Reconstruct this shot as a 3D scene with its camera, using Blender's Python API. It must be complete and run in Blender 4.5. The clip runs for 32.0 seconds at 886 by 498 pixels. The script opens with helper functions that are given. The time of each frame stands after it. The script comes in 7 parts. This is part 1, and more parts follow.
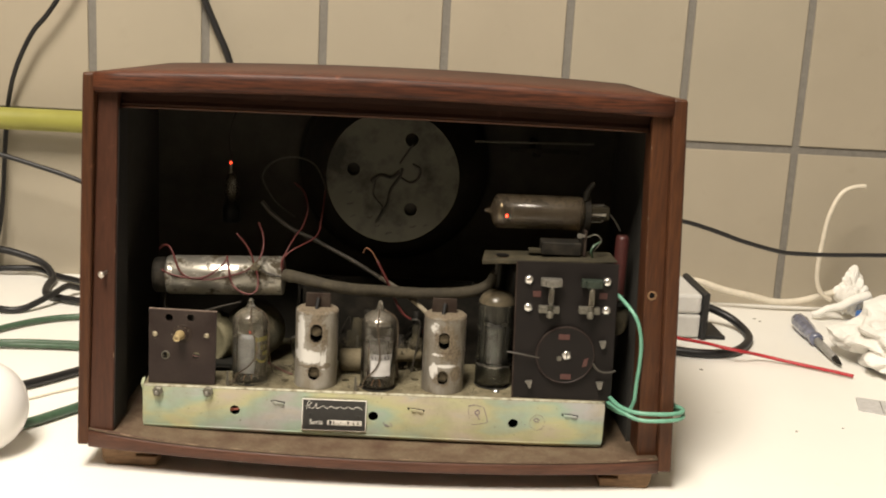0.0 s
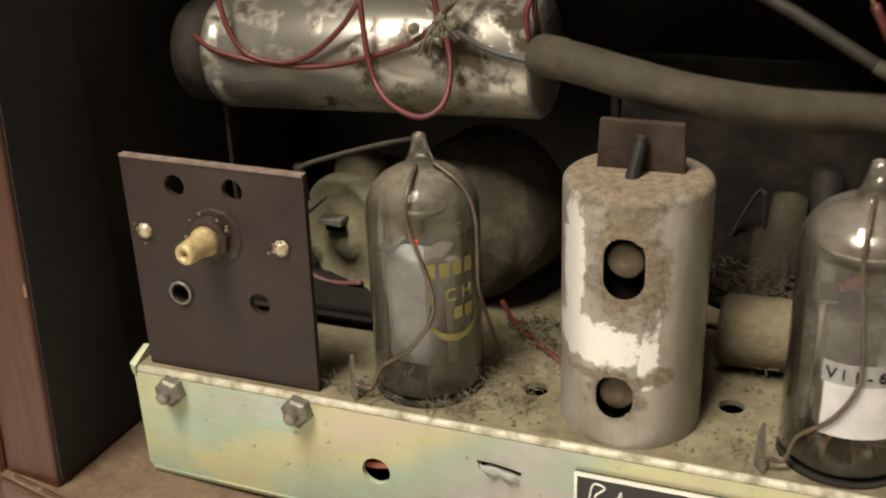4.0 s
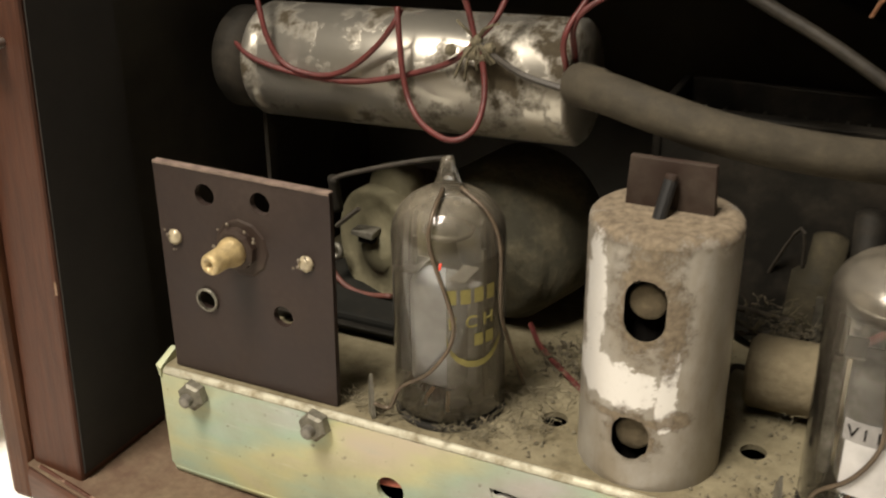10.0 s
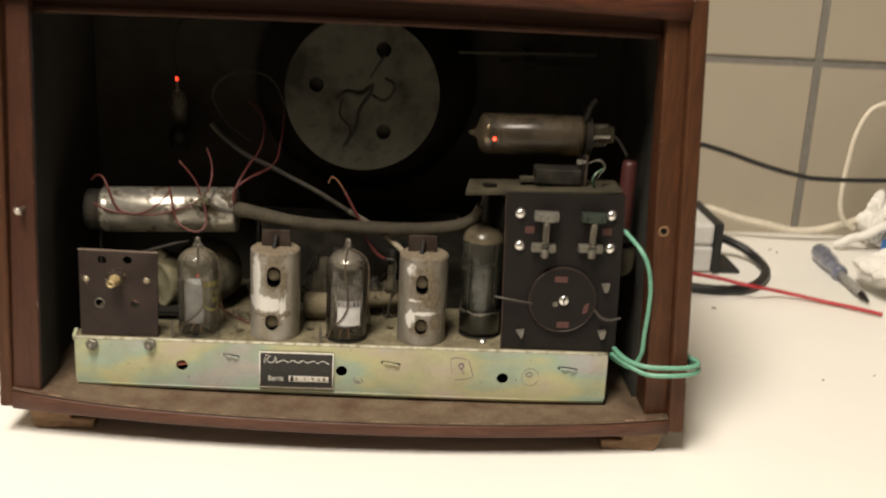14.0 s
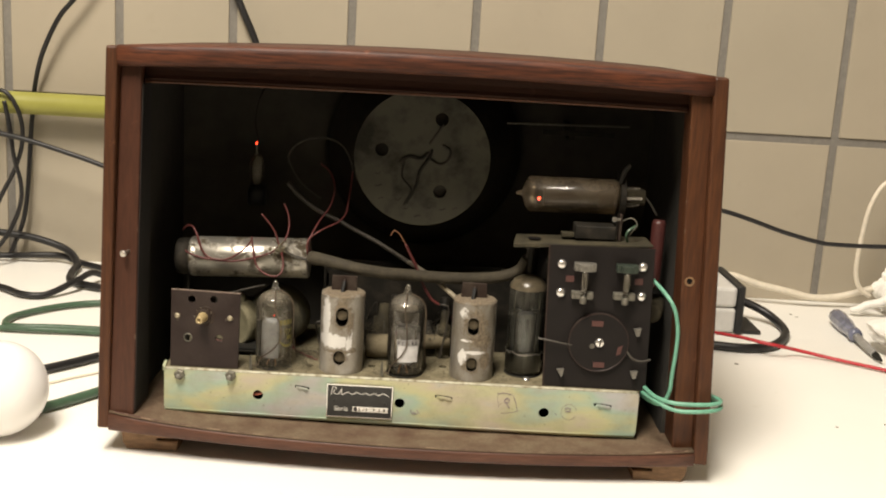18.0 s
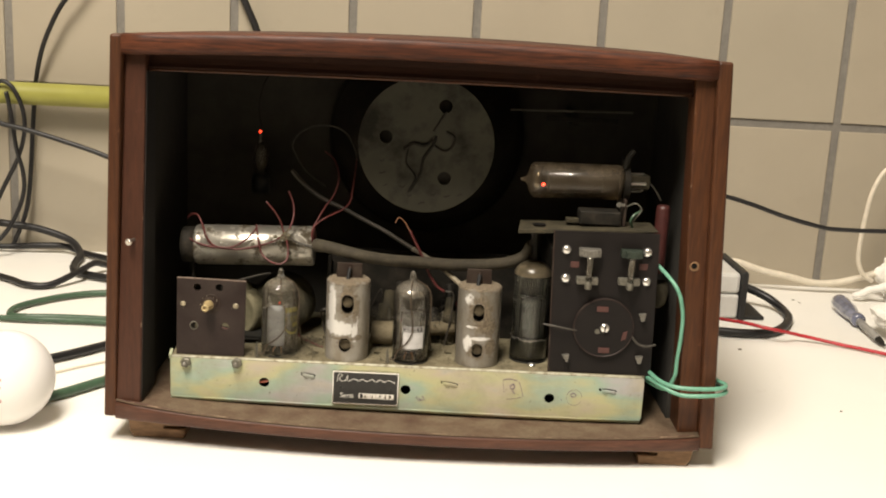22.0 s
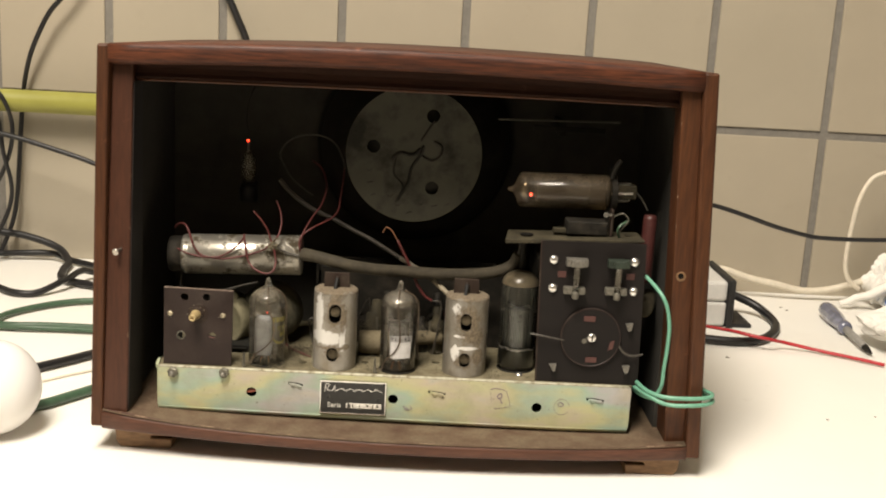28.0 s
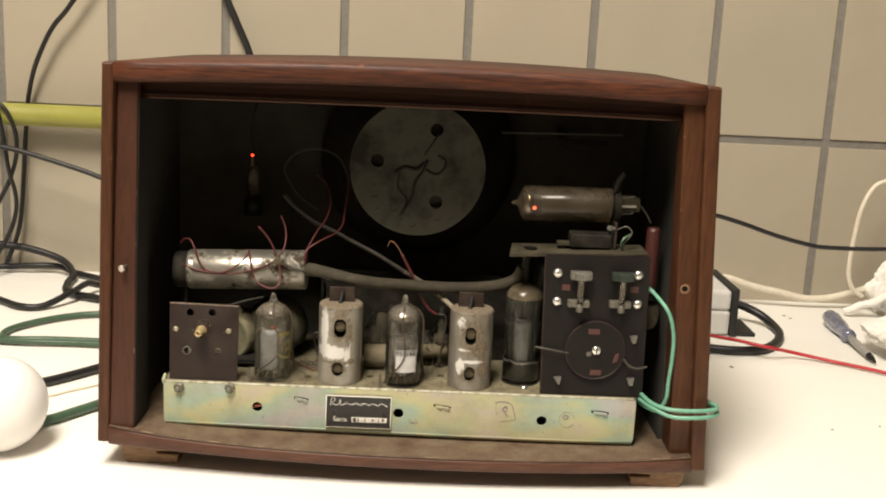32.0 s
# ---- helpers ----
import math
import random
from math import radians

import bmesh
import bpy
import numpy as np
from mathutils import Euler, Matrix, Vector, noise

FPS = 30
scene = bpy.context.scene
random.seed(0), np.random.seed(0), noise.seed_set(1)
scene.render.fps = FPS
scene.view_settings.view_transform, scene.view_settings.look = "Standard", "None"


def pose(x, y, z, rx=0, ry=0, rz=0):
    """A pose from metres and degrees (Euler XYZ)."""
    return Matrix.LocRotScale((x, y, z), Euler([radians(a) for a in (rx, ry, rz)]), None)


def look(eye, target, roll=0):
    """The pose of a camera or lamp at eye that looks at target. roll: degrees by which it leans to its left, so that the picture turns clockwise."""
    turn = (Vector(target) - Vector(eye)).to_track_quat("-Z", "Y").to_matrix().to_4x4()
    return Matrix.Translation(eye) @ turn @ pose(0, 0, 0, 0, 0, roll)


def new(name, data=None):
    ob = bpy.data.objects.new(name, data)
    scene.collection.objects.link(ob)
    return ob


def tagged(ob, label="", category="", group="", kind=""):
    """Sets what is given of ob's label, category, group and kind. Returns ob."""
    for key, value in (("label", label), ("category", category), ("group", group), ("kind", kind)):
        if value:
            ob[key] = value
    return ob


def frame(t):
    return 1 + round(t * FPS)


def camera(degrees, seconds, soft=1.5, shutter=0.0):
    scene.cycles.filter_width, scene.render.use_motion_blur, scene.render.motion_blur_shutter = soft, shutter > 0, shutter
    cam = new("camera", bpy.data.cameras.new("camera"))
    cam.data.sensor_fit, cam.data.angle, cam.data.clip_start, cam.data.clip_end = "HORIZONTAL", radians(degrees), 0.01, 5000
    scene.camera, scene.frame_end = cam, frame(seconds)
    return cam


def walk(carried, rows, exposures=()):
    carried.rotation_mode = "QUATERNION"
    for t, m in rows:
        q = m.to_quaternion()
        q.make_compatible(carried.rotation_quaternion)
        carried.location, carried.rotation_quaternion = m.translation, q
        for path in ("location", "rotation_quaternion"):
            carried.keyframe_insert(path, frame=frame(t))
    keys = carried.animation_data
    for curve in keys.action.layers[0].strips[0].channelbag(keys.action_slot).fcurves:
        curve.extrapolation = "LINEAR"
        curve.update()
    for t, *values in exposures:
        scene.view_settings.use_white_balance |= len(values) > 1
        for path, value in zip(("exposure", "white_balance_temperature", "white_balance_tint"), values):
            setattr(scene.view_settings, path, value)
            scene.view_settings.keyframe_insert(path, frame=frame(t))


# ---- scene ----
cam = camera(45.0, 32.0, soft=2.0, shutter=0.7)
PATH = [
    (0.0, 0.0953, -0.6246, 0.2798, -2.49, -12.27, 3.17),
    (0.5, 0.0942, -0.6244, 0.2782, -2.35, -12.32, 3.27),
    (1.0, 0.0948, -0.6181, 0.2764, -1.99, -12.50, 3.01),
    (1.3, 0.0902, -0.5981, 0.2791, -1.52, -13.22, 3.07),
    (1.5, 0.0680, -0.5702, 0.2701, -1.46, -13.26, 3.60),
    (1.7, 0.0720, -0.5372, 0.2712, 0.66, -14.32, 3.19),
    (2.0, 0.0623, -0.4842, 0.2560, -0.28, -14.81, 3.52),
    (2.1, 0.0643, -0.4685, 0.2576, 0.24, -15.07, 3.54),
    (2.3, 0.0659, -0.4238, 0.2576, 2.38, -16.06, 2.59),
    (2.5, 0.0630, -0.3736, 0.2405, 3.57, -17.62, 1.97),
    (2.7, 0.0697, -0.3209, 0.2353, 6.46, -21.20, 1.67),
    (3.0, 0.0610, -0.2635, 0.2151, 9.06, -21.09, 1.57),
    (3.2, 0.0772, -0.2157, 0.2089, 15.84, -24.60, -0.02),
    (3.5, 0.0813, -0.1847, 0.1818, 19.60, -24.41, -1.23),
    (5.5, 0.0755, -0.1255, 0.1536, 27.40, -25.01, -3.28),
    (6.0, 0.0735, -0.1278, 0.1557, 27.51, -25.26, -3.11),
    (6.5, 0.0839, -0.1323, 0.1558, 27.70, -25.08, -3.41),
    (7.0, 0.0894, -0.1342, 0.1573, 28.47, -25.10, -3.54),
    (7.5, 0.0834, -0.1365, 0.1560, 28.37, -25.32, -2.80),
    (8.0, 0.0816, -0.1383, 0.1585, 28.16, -25.45, -2.49),
    (8.5, 0.0810, -0.1386, 0.1571, 27.98, -25.28, -2.25),
    (9.0, 0.0802, -0.1403, 0.1586, 27.42, -25.50, -1.78),
    (9.5, 0.0823, -0.1448, 0.1638, 26.85, -25.27, -1.12),
    (10.0, 0.0860, -0.1525, 0.1718, 25.73, -25.07, -0.69),
    (10.5, 0.0907, -0.1596, 0.1783, 24.57, -25.10, -0.17),
    (11.0, 0.1001, -0.1765, 0.1824, 21.39, -25.01, 0.43),
    (11.5, 0.1132, -0.1797, 0.1775, 19.21, -24.73, 0.54),
    (12.0, 0.1288, -0.1992, 0.1858, 14.43, -25.15, 1.01),
    (12.3, 0.1274, -0.2351, 0.1904, 6.51, -23.98, 3.45),
    (12.5, 0.1381, -0.2600, 0.2050, 5.38, -25.60, 1.76),
    (12.6, 0.1251, -0.2894, 0.2023, 1.89, -22.66, 4.33),
    (12.8, 0.1329, -0.3271, 0.2218, 0.85, -22.54, 3.65),
    (13.0, 0.1381, -0.3646, 0.2429, -0.50, -22.46, 2.73),
    (13.1, 0.1476, -0.3807, 0.2527, 0.38, -22.39, 2.35),
    (13.3, 0.1452, -0.4234, 0.2517, -0.90, -20.96, 2.23),
    (13.5, 0.1249, -0.4548, 0.2593, -1.59, -20.16, 3.37),
    (13.7, 0.1315, -0.4812, 0.2690, -0.63, -19.83, 2.92),
    (14.0, 0.1116, -0.5340, 0.2643, -2.65, -16.43, 2.88),
    (14.5, 0.1127, -0.5743, 0.2571, -1.67, -14.74, 2.65),
    (16.5, 0.0969, -0.6046, 0.2652, -1.37, -12.35, 3.12),
    (17.0, 0.0973, -0.6060, 0.2652, -1.45, -12.21, 3.18),
    (17.5, 0.0957, -0.6054, 0.2623, -1.15, -12.65, 3.37),
    (18.0, 0.0945, -0.6083, 0.2638, -1.04, -12.20, 3.42),
    (18.5, 0.0947, -0.6070, 0.2667, -1.39, -12.57, 3.68),
    (19.0, 0.0947, -0.6090, 0.2660, -1.34, -12.60, 3.67),
    (19.5, 0.0920, -0.6103, 0.2661, -1.35, -12.53, 3.68),
    (20.0, 0.0907, -0.6106, 0.2651, -1.34, -12.39, 3.81),
    (20.5, 0.0916, -0.6103, 0.2651, -1.14, -12.44, 3.54),
    (21.0, 0.0918, -0.6084, 0.2639, -1.08, -12.79, 3.41),
    (21.5, 0.0916, -0.6093, 0.2627, -1.06, -12.60, 3.26),
    (22.0, 0.0916, -0.6096, 0.2618, -1.08, -12.73, 3.06),
    (22.5, 0.0913, -0.6117, 0.2633, -1.09, -12.57, 2.99),
    (23.0, 0.0904, -0.6126, 0.2629, -1.14, -12.36, 3.25),
    (23.5, 0.0901, -0.6133, 0.2646, -1.02, -12.14, 3.44),
    (24.0, 0.0928, -0.6125, 0.2681, -1.44, -12.22, 3.18),
    (24.5, 0.0918, -0.6119, 0.2662, -1.47, -12.24, 3.43),
    (26.5, 0.0922, -0.6123, 0.2628, -1.47, -12.44, 3.36),
    (27.0, 0.0922, -0.6118, 0.2637, -1.46, -12.35, 3.19),
    (27.5, 0.0945, -0.6102, 0.2673, -1.63, -12.43, 2.85),
    (28.0, 0.0932, -0.6097, 0.2653, -1.59, -12.48, 3.21),
    (28.5, 0.0920, -0.6113, 0.2672, -1.65, -12.38, 3.17),
    (29.0, 0.0932, -0.6122, 0.2674, -1.41, -12.24, 3.30),
    (29.5, 0.0921, -0.6131, 0.2666, -1.50, -12.21, 3.33),
    (30.0, 0.0914, -0.6138, 0.2656, -1.53, -12.05, 3.39),
    (30.5, 0.0913, -0.6139, 0.2656, -1.47, -12.13, 3.24),
    (31.0, 0.0911, -0.6131, 0.2663, -1.39, -12.10, 3.38),
    (31.5, 0.0927, -0.6107, 0.2706, -1.47, -12.28, 2.89),
    (32.0, 0.0918, -0.6106, 0.2711, -1.44, -12.23, 2.80),
]
EXPO = [(0.0, -0.05), (1.5, 0.0), (2.2, 0.1), (3.5, 0.03), (6.0, 0.10), (7.0, 0.0), (10.5, 0.0), (11.3, -0.08), (12.2, -0.12), (12.6, 0.02), (13.3, 0.0), (14.0, -0.28), (14.5, -0.25), (16.5, 0.0), (32.0, 0.0)]
walk(cam, [(t, pose(x, y, z, 0, 0, yaw) @ pose(0, 0, 0, 90 + pitch) @ pose(0, 0, 0, 0, 0, roll)) for t, x, y, z, yaw, pitch, roll in PATH], EXPO)

# ---- world and light ----
world = bpy.data.worlds.new("room_dim")
scene.world = world
world.use_nodes = True
world.node_tree.nodes["Background"].inputs[0].default_value = (1.0, 0.86, 0.66, 1)
world.node_tree.nodes["Background"].inputs[1].default_value = 0.012

# a lamp fitting hung behind and above the camera
LAMP_AT, LAMP_TO = (-0.19, -0.66, 1.42), (0.0, -0.02, 0.05)
lamp_data = bpy.data.lights.new("room_lamp_light", "AREA")
lamp_data.shape, lamp_data.size, lamp_data.size_y = "RECTANGLE", 0.40, 0.70
lamp_data.energy, lamp_data.color = 48.0, (1.0, 0.90, 0.77)
lamp_light = new("room_lamp_light", lamp_data)
lamp_light.matrix_basis = look(LAMP_AT, LAMP_TO)


# ---- materials ----
def material(name, rough=0.6, metal=0.0, spec=0.5):
    m = bpy.data.materials.new(name)
    m.use_nodes = True
    nt = m.node_tree
    b = nt.nodes["Principled BSDF"]
    b.inputs["Roughness"].default_value = rough
    b.inputs["Metallic"].default_value = metal
    b.inputs["Specular IOR Level"].default_value = spec
    return m, nt, b


def node(nt, kind, **inputs):
    n = nt.nodes.new(kind)
    for k, v in inputs.items():
        n.inputs[k.replace("_", " ")].default_value = v
    return n


def coords(nt, scale=(1, 1, 1), rot=(0, 0, 0)):
    tc, mp = nt.nodes.new("ShaderNodeTexCoord"), nt.nodes.new("ShaderNodeMapping")
    mp.inputs["Scale"].default_value = scale
    mp.inputs["Rotation"].default_value = rot
    nt.links.new(tc.outputs["Object"], mp.inputs["Vector"])
    return mp.outputs["Vector"]


def noise_fac(nt, vec, scale, detail=4.0, rough=0.55, lo=0.3, hi=0.7):
    n = node(nt, "ShaderNodeTexNoise", Scale=scale, Detail=detail, Roughness=rough)
    nt.links.new(vec, n.inputs["Vector"])
    r = nt.nodes.new("ShaderNodeMapRange")
    r.inputs["From Min"].default_value, r.inputs["From Max"].default_value = lo, hi
    nt.links.new(n.outputs["Fac"], r.inputs["Value"])
    return r.outputs["Result"]


def mix(nt, fac, a, b):
    m = nt.nodes.new("ShaderNodeMix")
    m.data_type = "RGBA"
    nt.links.new(fac, m.inputs["Factor"])
    for sock, v in ((m.inputs[6], a), (m.inputs[7], b)):
        if isinstance(v, tuple):
            sock.default_value = (*v, 1)
        else:
            nt.links.new(v, sock)
    return m.outputs[2]


def times(nt, a, k):
    m = nt.nodes.new("ShaderNodeMath")
    m.operation = "MULTIPLY"
    nt.links.new(a, m.inputs[0])
    if isinstance(k, (int, float)):
        m.inputs[1].default_value = k
    else:
        nt.links.new(k, m.inputs[1])
    return m.outputs[0]


def bump(nt, b, height, strength=0.3, dist=0.001):
    n = nt.nodes.new("ShaderNodeBump")
    n.inputs["Strength"].default_value, n.inputs["Distance"].default_value = strength, dist
    nt.links.new(height, n.inputs["Height"])
    nt.links.new(n.outputs["Normal"], b.inputs["Normal"])


def plain(name, col, rough=0.6, metal=0.0, vary=0.25, scale=300.0, spec=0.5, bumpy=0.1, coat=0.0):
    """A surface of one colour with blotches at two scales."""
    m, nt, b = material(name, rough, metal, spec)
    v = coords(nt)
    dark, light = tuple(c * (1 - vary) for c in col), tuple(min(1, c * (1 + vary)) for c in col)
    c = mix(nt, noise_fac(nt, v, scale), dark, light)
    c = mix(nt, times(nt, noise_fac(nt, v, scale * 0.12), 0.4), c, dark)
    nt.links.new(c, b.inputs["Base Color"])
    b.inputs["Coat Weight"].default_value = coat
    if bumpy:
        bump(nt, b, noise_fac(nt, v, scale * 2), bumpy, 0.0004)
    return m


def dusty(name, col, dust, rough, metal, lo, hi, scale=90.0, bumpy=0.3, fine=700.0, spec=0.25):
    """A base coat with patches of dust or dirt over it."""
    m, nt, b = material(name, rough, metal, spec)
    v = coords(nt)
    base = mix(nt, noise_fac(nt, v, 60), tuple(c * 0.8 for c in col), col)
    patch = noise_fac(nt, v, scale, 8, 0.65, lo, hi)
    c = mix(nt, patch, base, mix(nt, noise_fac(nt, v, fine), tuple(d * 0.7 for d in dust), dust))
    nt.links.new(c, b.inputs["Base Color"])
    inv = nt.nodes.new("ShaderNodeMapRange")
    inv.inputs["To Min"].default_value, inv.inputs["To Max"].default_value = metal, 0.0
    nt.links.new(patch, inv.inputs["Value"])
    nt.links.new(inv.outputs["Result"], b.inputs["Metallic"])
    ro = nt.nodes.new("ShaderNodeMapRange")
    ro.inputs["To Min"].default_value, ro.inputs["To Max"].default_value = rough, 0.9
    nt.links.new(patch, ro.inputs["Value"])
    nt.links.new(ro.outputs["Result"], b.inputs["Roughness"])
    bump(nt, b, patch, bumpy, 0.0006)
    return m


def wood(name, dark, mid, light, stretch, rough=0.38, coat=0.25, grain=0.7):
    """Varnished timber with long grain."""
    m, nt, b = material(name, rough, 0.0, 0.3)
    v = coords(nt, stretch)
    f = noise_fac(nt, v, 12, 6, 0.6, 0.25, 0.75)
    g = noise_fac(nt, coords(nt, tuple(s * 3 for s in stretch)), 22, 5, 0.6, 0.35, 0.65)
    c = mix(nt, f, mid, light)
    c = mix(nt, times(nt, g, grain), c, dark)
    wear = noise_fac(nt, coords(nt), 55, 8, 0.7, 0.64, 0.74)
    c = mix(nt, times(nt, wear, 0.5), c, tuple(min(1, x * 1.9 + 0.02) for x in light))
    nt.links.new(c, b.inputs["Base Color"])
    b.inputs["Coat Weight"].default_value, b.inputs["Coat Roughness"].default_value = coat, 0.25
    bump(nt, b, g, 0.15, 0.0005)
    return m


def glass(name, tint=(0.92, 0.92, 0.88), rough=0.03):
    m, nt, b = material(name, rough)
    b.inputs["Base Color"].default_value = (*tint, 1)
    b.inputs["Transmission Weight"].default_value = 1.0
    b.inputs["IOR"].default_value = 1.3
    return m


def sooty_glass(name, tint, dirt, lo, hi, amount=1.0, gloss=0.07):
    """Thin glass with dust patches: clear where clean, matt where dusty."""
    m, nt, b = material(name, 0.08)
    v = coords(nt)
    patch = noise_fac(nt, v, 70, 7, 0.65, lo, hi)
    geo, sep = nt.nodes.new("ShaderNodeNewGeometry"), nt.nodes.new("ShaderNodeSeparateXYZ")
    nt.links.new(geo.outputs["Normal"], sep.inputs[0])
    settled = nt.nodes.new("ShaderNodeMapRange")
    settled.inputs["From Min"].default_value, settled.inputs["From Max"].default_value = 0.25, 0.95
    settled.inputs["To Max"].default_value = 0.62
    nt.links.new(sep.outputs["Z"], settled.inputs["Value"])
    total = nt.nodes.new("ShaderNodeMath")
    total.operation, total.use_clamp = "ADD", True
    nt.links.new(times(nt, patch, amount), total.inputs[0])
    nt.links.new(times(nt, settled.outputs["Result"], noise_fac(nt, v, 120, 5, 0.6, 0.2, 0.7)), total.inputs[1])
    tr = nt.nodes.new("ShaderNodeBsdfTransparent")
    tr.inputs[0].default_value = (*tint, 1)
    gl = nt.nodes.new("ShaderNodeBsdfGlossy")
    gl.inputs["Roughness"].default_value = gloss
    gl.inputs["Color"].default_value = (1, 1, 1, 1)
    lw = nt.nodes.new("ShaderNodeFresnel")
    lw.inputs["IOR"].default_value = 1.5
    a = nt.nodes.new("ShaderNodeMixShader")
    nt.links.new(lw.outputs[0], a.inputs[0])
    nt.links.new(tr.outputs[0], a.inputs[1])
    nt.links.new(gl.outputs[0], a.inputs[2])
    c = mix(nt, noise_fac(nt, v, 500), tuple(d * 0.6 for d in dirt), dirt)
    nt.links.new(c, b.inputs["Base Color"])
    b.inputs["Roughness"].default_value = 0.55
    s = nt.nodes.new("ShaderNodeMixShader")
    nt.links.new(total.outputs[0], s.inputs[0])
    nt.links.new(a.outputs[0], s.inputs[1])
    nt.links.new(b.outputs[0], s.inputs[2])
    nt.links.new(s.outputs[0], nt.nodes["Material Output"].inputs["Surface"])
    return m


def glow(name, col, strength):
    m, nt, b = material(name)
    b.inputs["Base Color"].default_value = (*col, 1)
    b.inputs["Emission Color"].default_value = (*col, 1)
    b.inputs["Emission Strength"].default_value = strength
    return m


def ramp(nt, fac, stops):
    r = nt.nodes.new("ShaderNodeValToRGB")
    els = r.color_ramp.elements
    while len(els) < len(stops):
        els.new(0.5)
    for e, (p, c) in zip(els, stops):
        e.position, e.color = p, (*c, 1)
    nt.links.new(fac, r.inputs[0])
    return r.outputs[0]


def passivated():
    """Zinc-passivated steel with interference bands of green, yellow and pink."""
    m, nt, b = material("passivated_steel", 0.56, 0.25)
    film = noise_fac(nt, coords(nt, (1, 1, 1.3), (0, 0.5, 0)), 11, 2, 0.5, 0.22, 0.78)
    fine = nt.nodes.new("ShaderNodeMath")
    fine.operation = "MULTIPLY_ADD"
    nt.links.new(noise_fac(nt, coords(nt, (0.6, 1, 1.6), (0, 0.7, 0)), 48, 3, 0.5, 0.3, 0.7), fine.inputs[0])
    fine.inputs[1].default_value = 0.24
    nt.links.new(times(nt, film, 0.85), fine.inputs[2])
    film = fine.outputs[0]
    bands = [(0.42, 0.44, 0.38), (0.50, 0.49, 0.28), (0.50, 0.445, 0.34), (0.43, 0.42, 0.42), (0.34, 0.46, 0.36), (0.50, 0.49, 0.27), (0.50, 0.435, 0.33), (0.36, 0.43, 0.42), (0.46, 0.46, 0.33)]
    c = ramp(nt, film, [(k / 8, col) for k, col in enumerate(bands)])
    pale = noise_fac(nt, coords(nt), 26, 3, 0.5, 0.35, 0.70)
    c = mix(nt, times(nt, pale, 0.35), c, (0.45, 0.44, 0.34))
    grime = noise_fac(nt, coords(nt), 28, 8, 0.68, 0.46, 0.74)
    c = mix(nt, times(nt, grime, 0.62), c, (0.25, 0.225, 0.15))
    spots = noise_fac(nt, coords(nt), 420, 3, 0.6, 0.64, 0.72)
    c = mix(nt, times(nt, spots, 0.65), c, (0.14, 0.12, 0.09))
    streak = noise_fac(nt, coords(nt, (1, 1, 9), (0, 0.05, 0)), 90, 5, 0.6, 0.60, 0.75)
    c = mix(nt, times(nt, streak, 0.25), c, (0.70, 0.69, 0.62))
    nt.links.new(c, b.inputs["Base Color"])
    bump(nt, b, noise_fac(nt, coords(nt), 260), 0.06, 0.0004)
    return m


def blob(nt, v, centre, radii):
    """How far inside an ellipsoid a point lies: 1 at its centre, 0 on its skin."""
    sub, div, ln, inv = (nt.nodes.new(k) for k in ("ShaderNodeVectorMath", "ShaderNodeVectorMath", "ShaderNodeVectorMath", "ShaderNodeMath"))
    sub.operation, div.operation, ln.operation, inv.operation = "SUBTRACT", "DIVIDE", "LENGTH", "SUBTRACT"
    sub.inputs[1].default_value, div.inputs[1].default_value = centre, radii
    nt.links.new(v, sub.inputs[0])
    nt.links.new(sub.outputs[0], div.inputs[0])
    nt.links.new(div.outputs[0], ln.inputs[0])
    inv.inputs[0].default_value = 1.0
    nt.links.new(ln.outputs["Value"], inv.inputs[1])
    return inv.outputs[0]


def math2(nt, op, a, b):
    m = nt.nodes.new("ShaderNodeMath")
    m.operation = op
    for sock, k in zip(m.inputs, (a, b)):
        if isinstance(k, (int, float)):
            sock.default_value = k
        else:
            nt.links.new(k, sock)
    return m.outputs[0]


def ragged(nt, v, spots, scale, rough, reach, soft):
    """Patches round the given ellipsoids whose outline is frayed by noise."""
    n = noise_fac(nt, v, scale, 8, rough, 0.0, 1.0)
    f = None
    for centre, radii in spots:
        k = blob(nt, v, centre, radii)
        f = k if f is None else math2(nt, "MAXIMUM", f, k)
    f = math2(nt, "ADD", f, math2(nt, "MULTIPLY", math2(nt, "SUBTRACT", n, 0.5), reach))
    r = nt.nodes.new("ShaderNodeMapRange")
    r.inputs["From Min"].default_value, r.inputs["From Max"].default_value = 0.0, soft
    nt.links.new(f, r.inputs["Value"])
    return r.outputs["Result"]


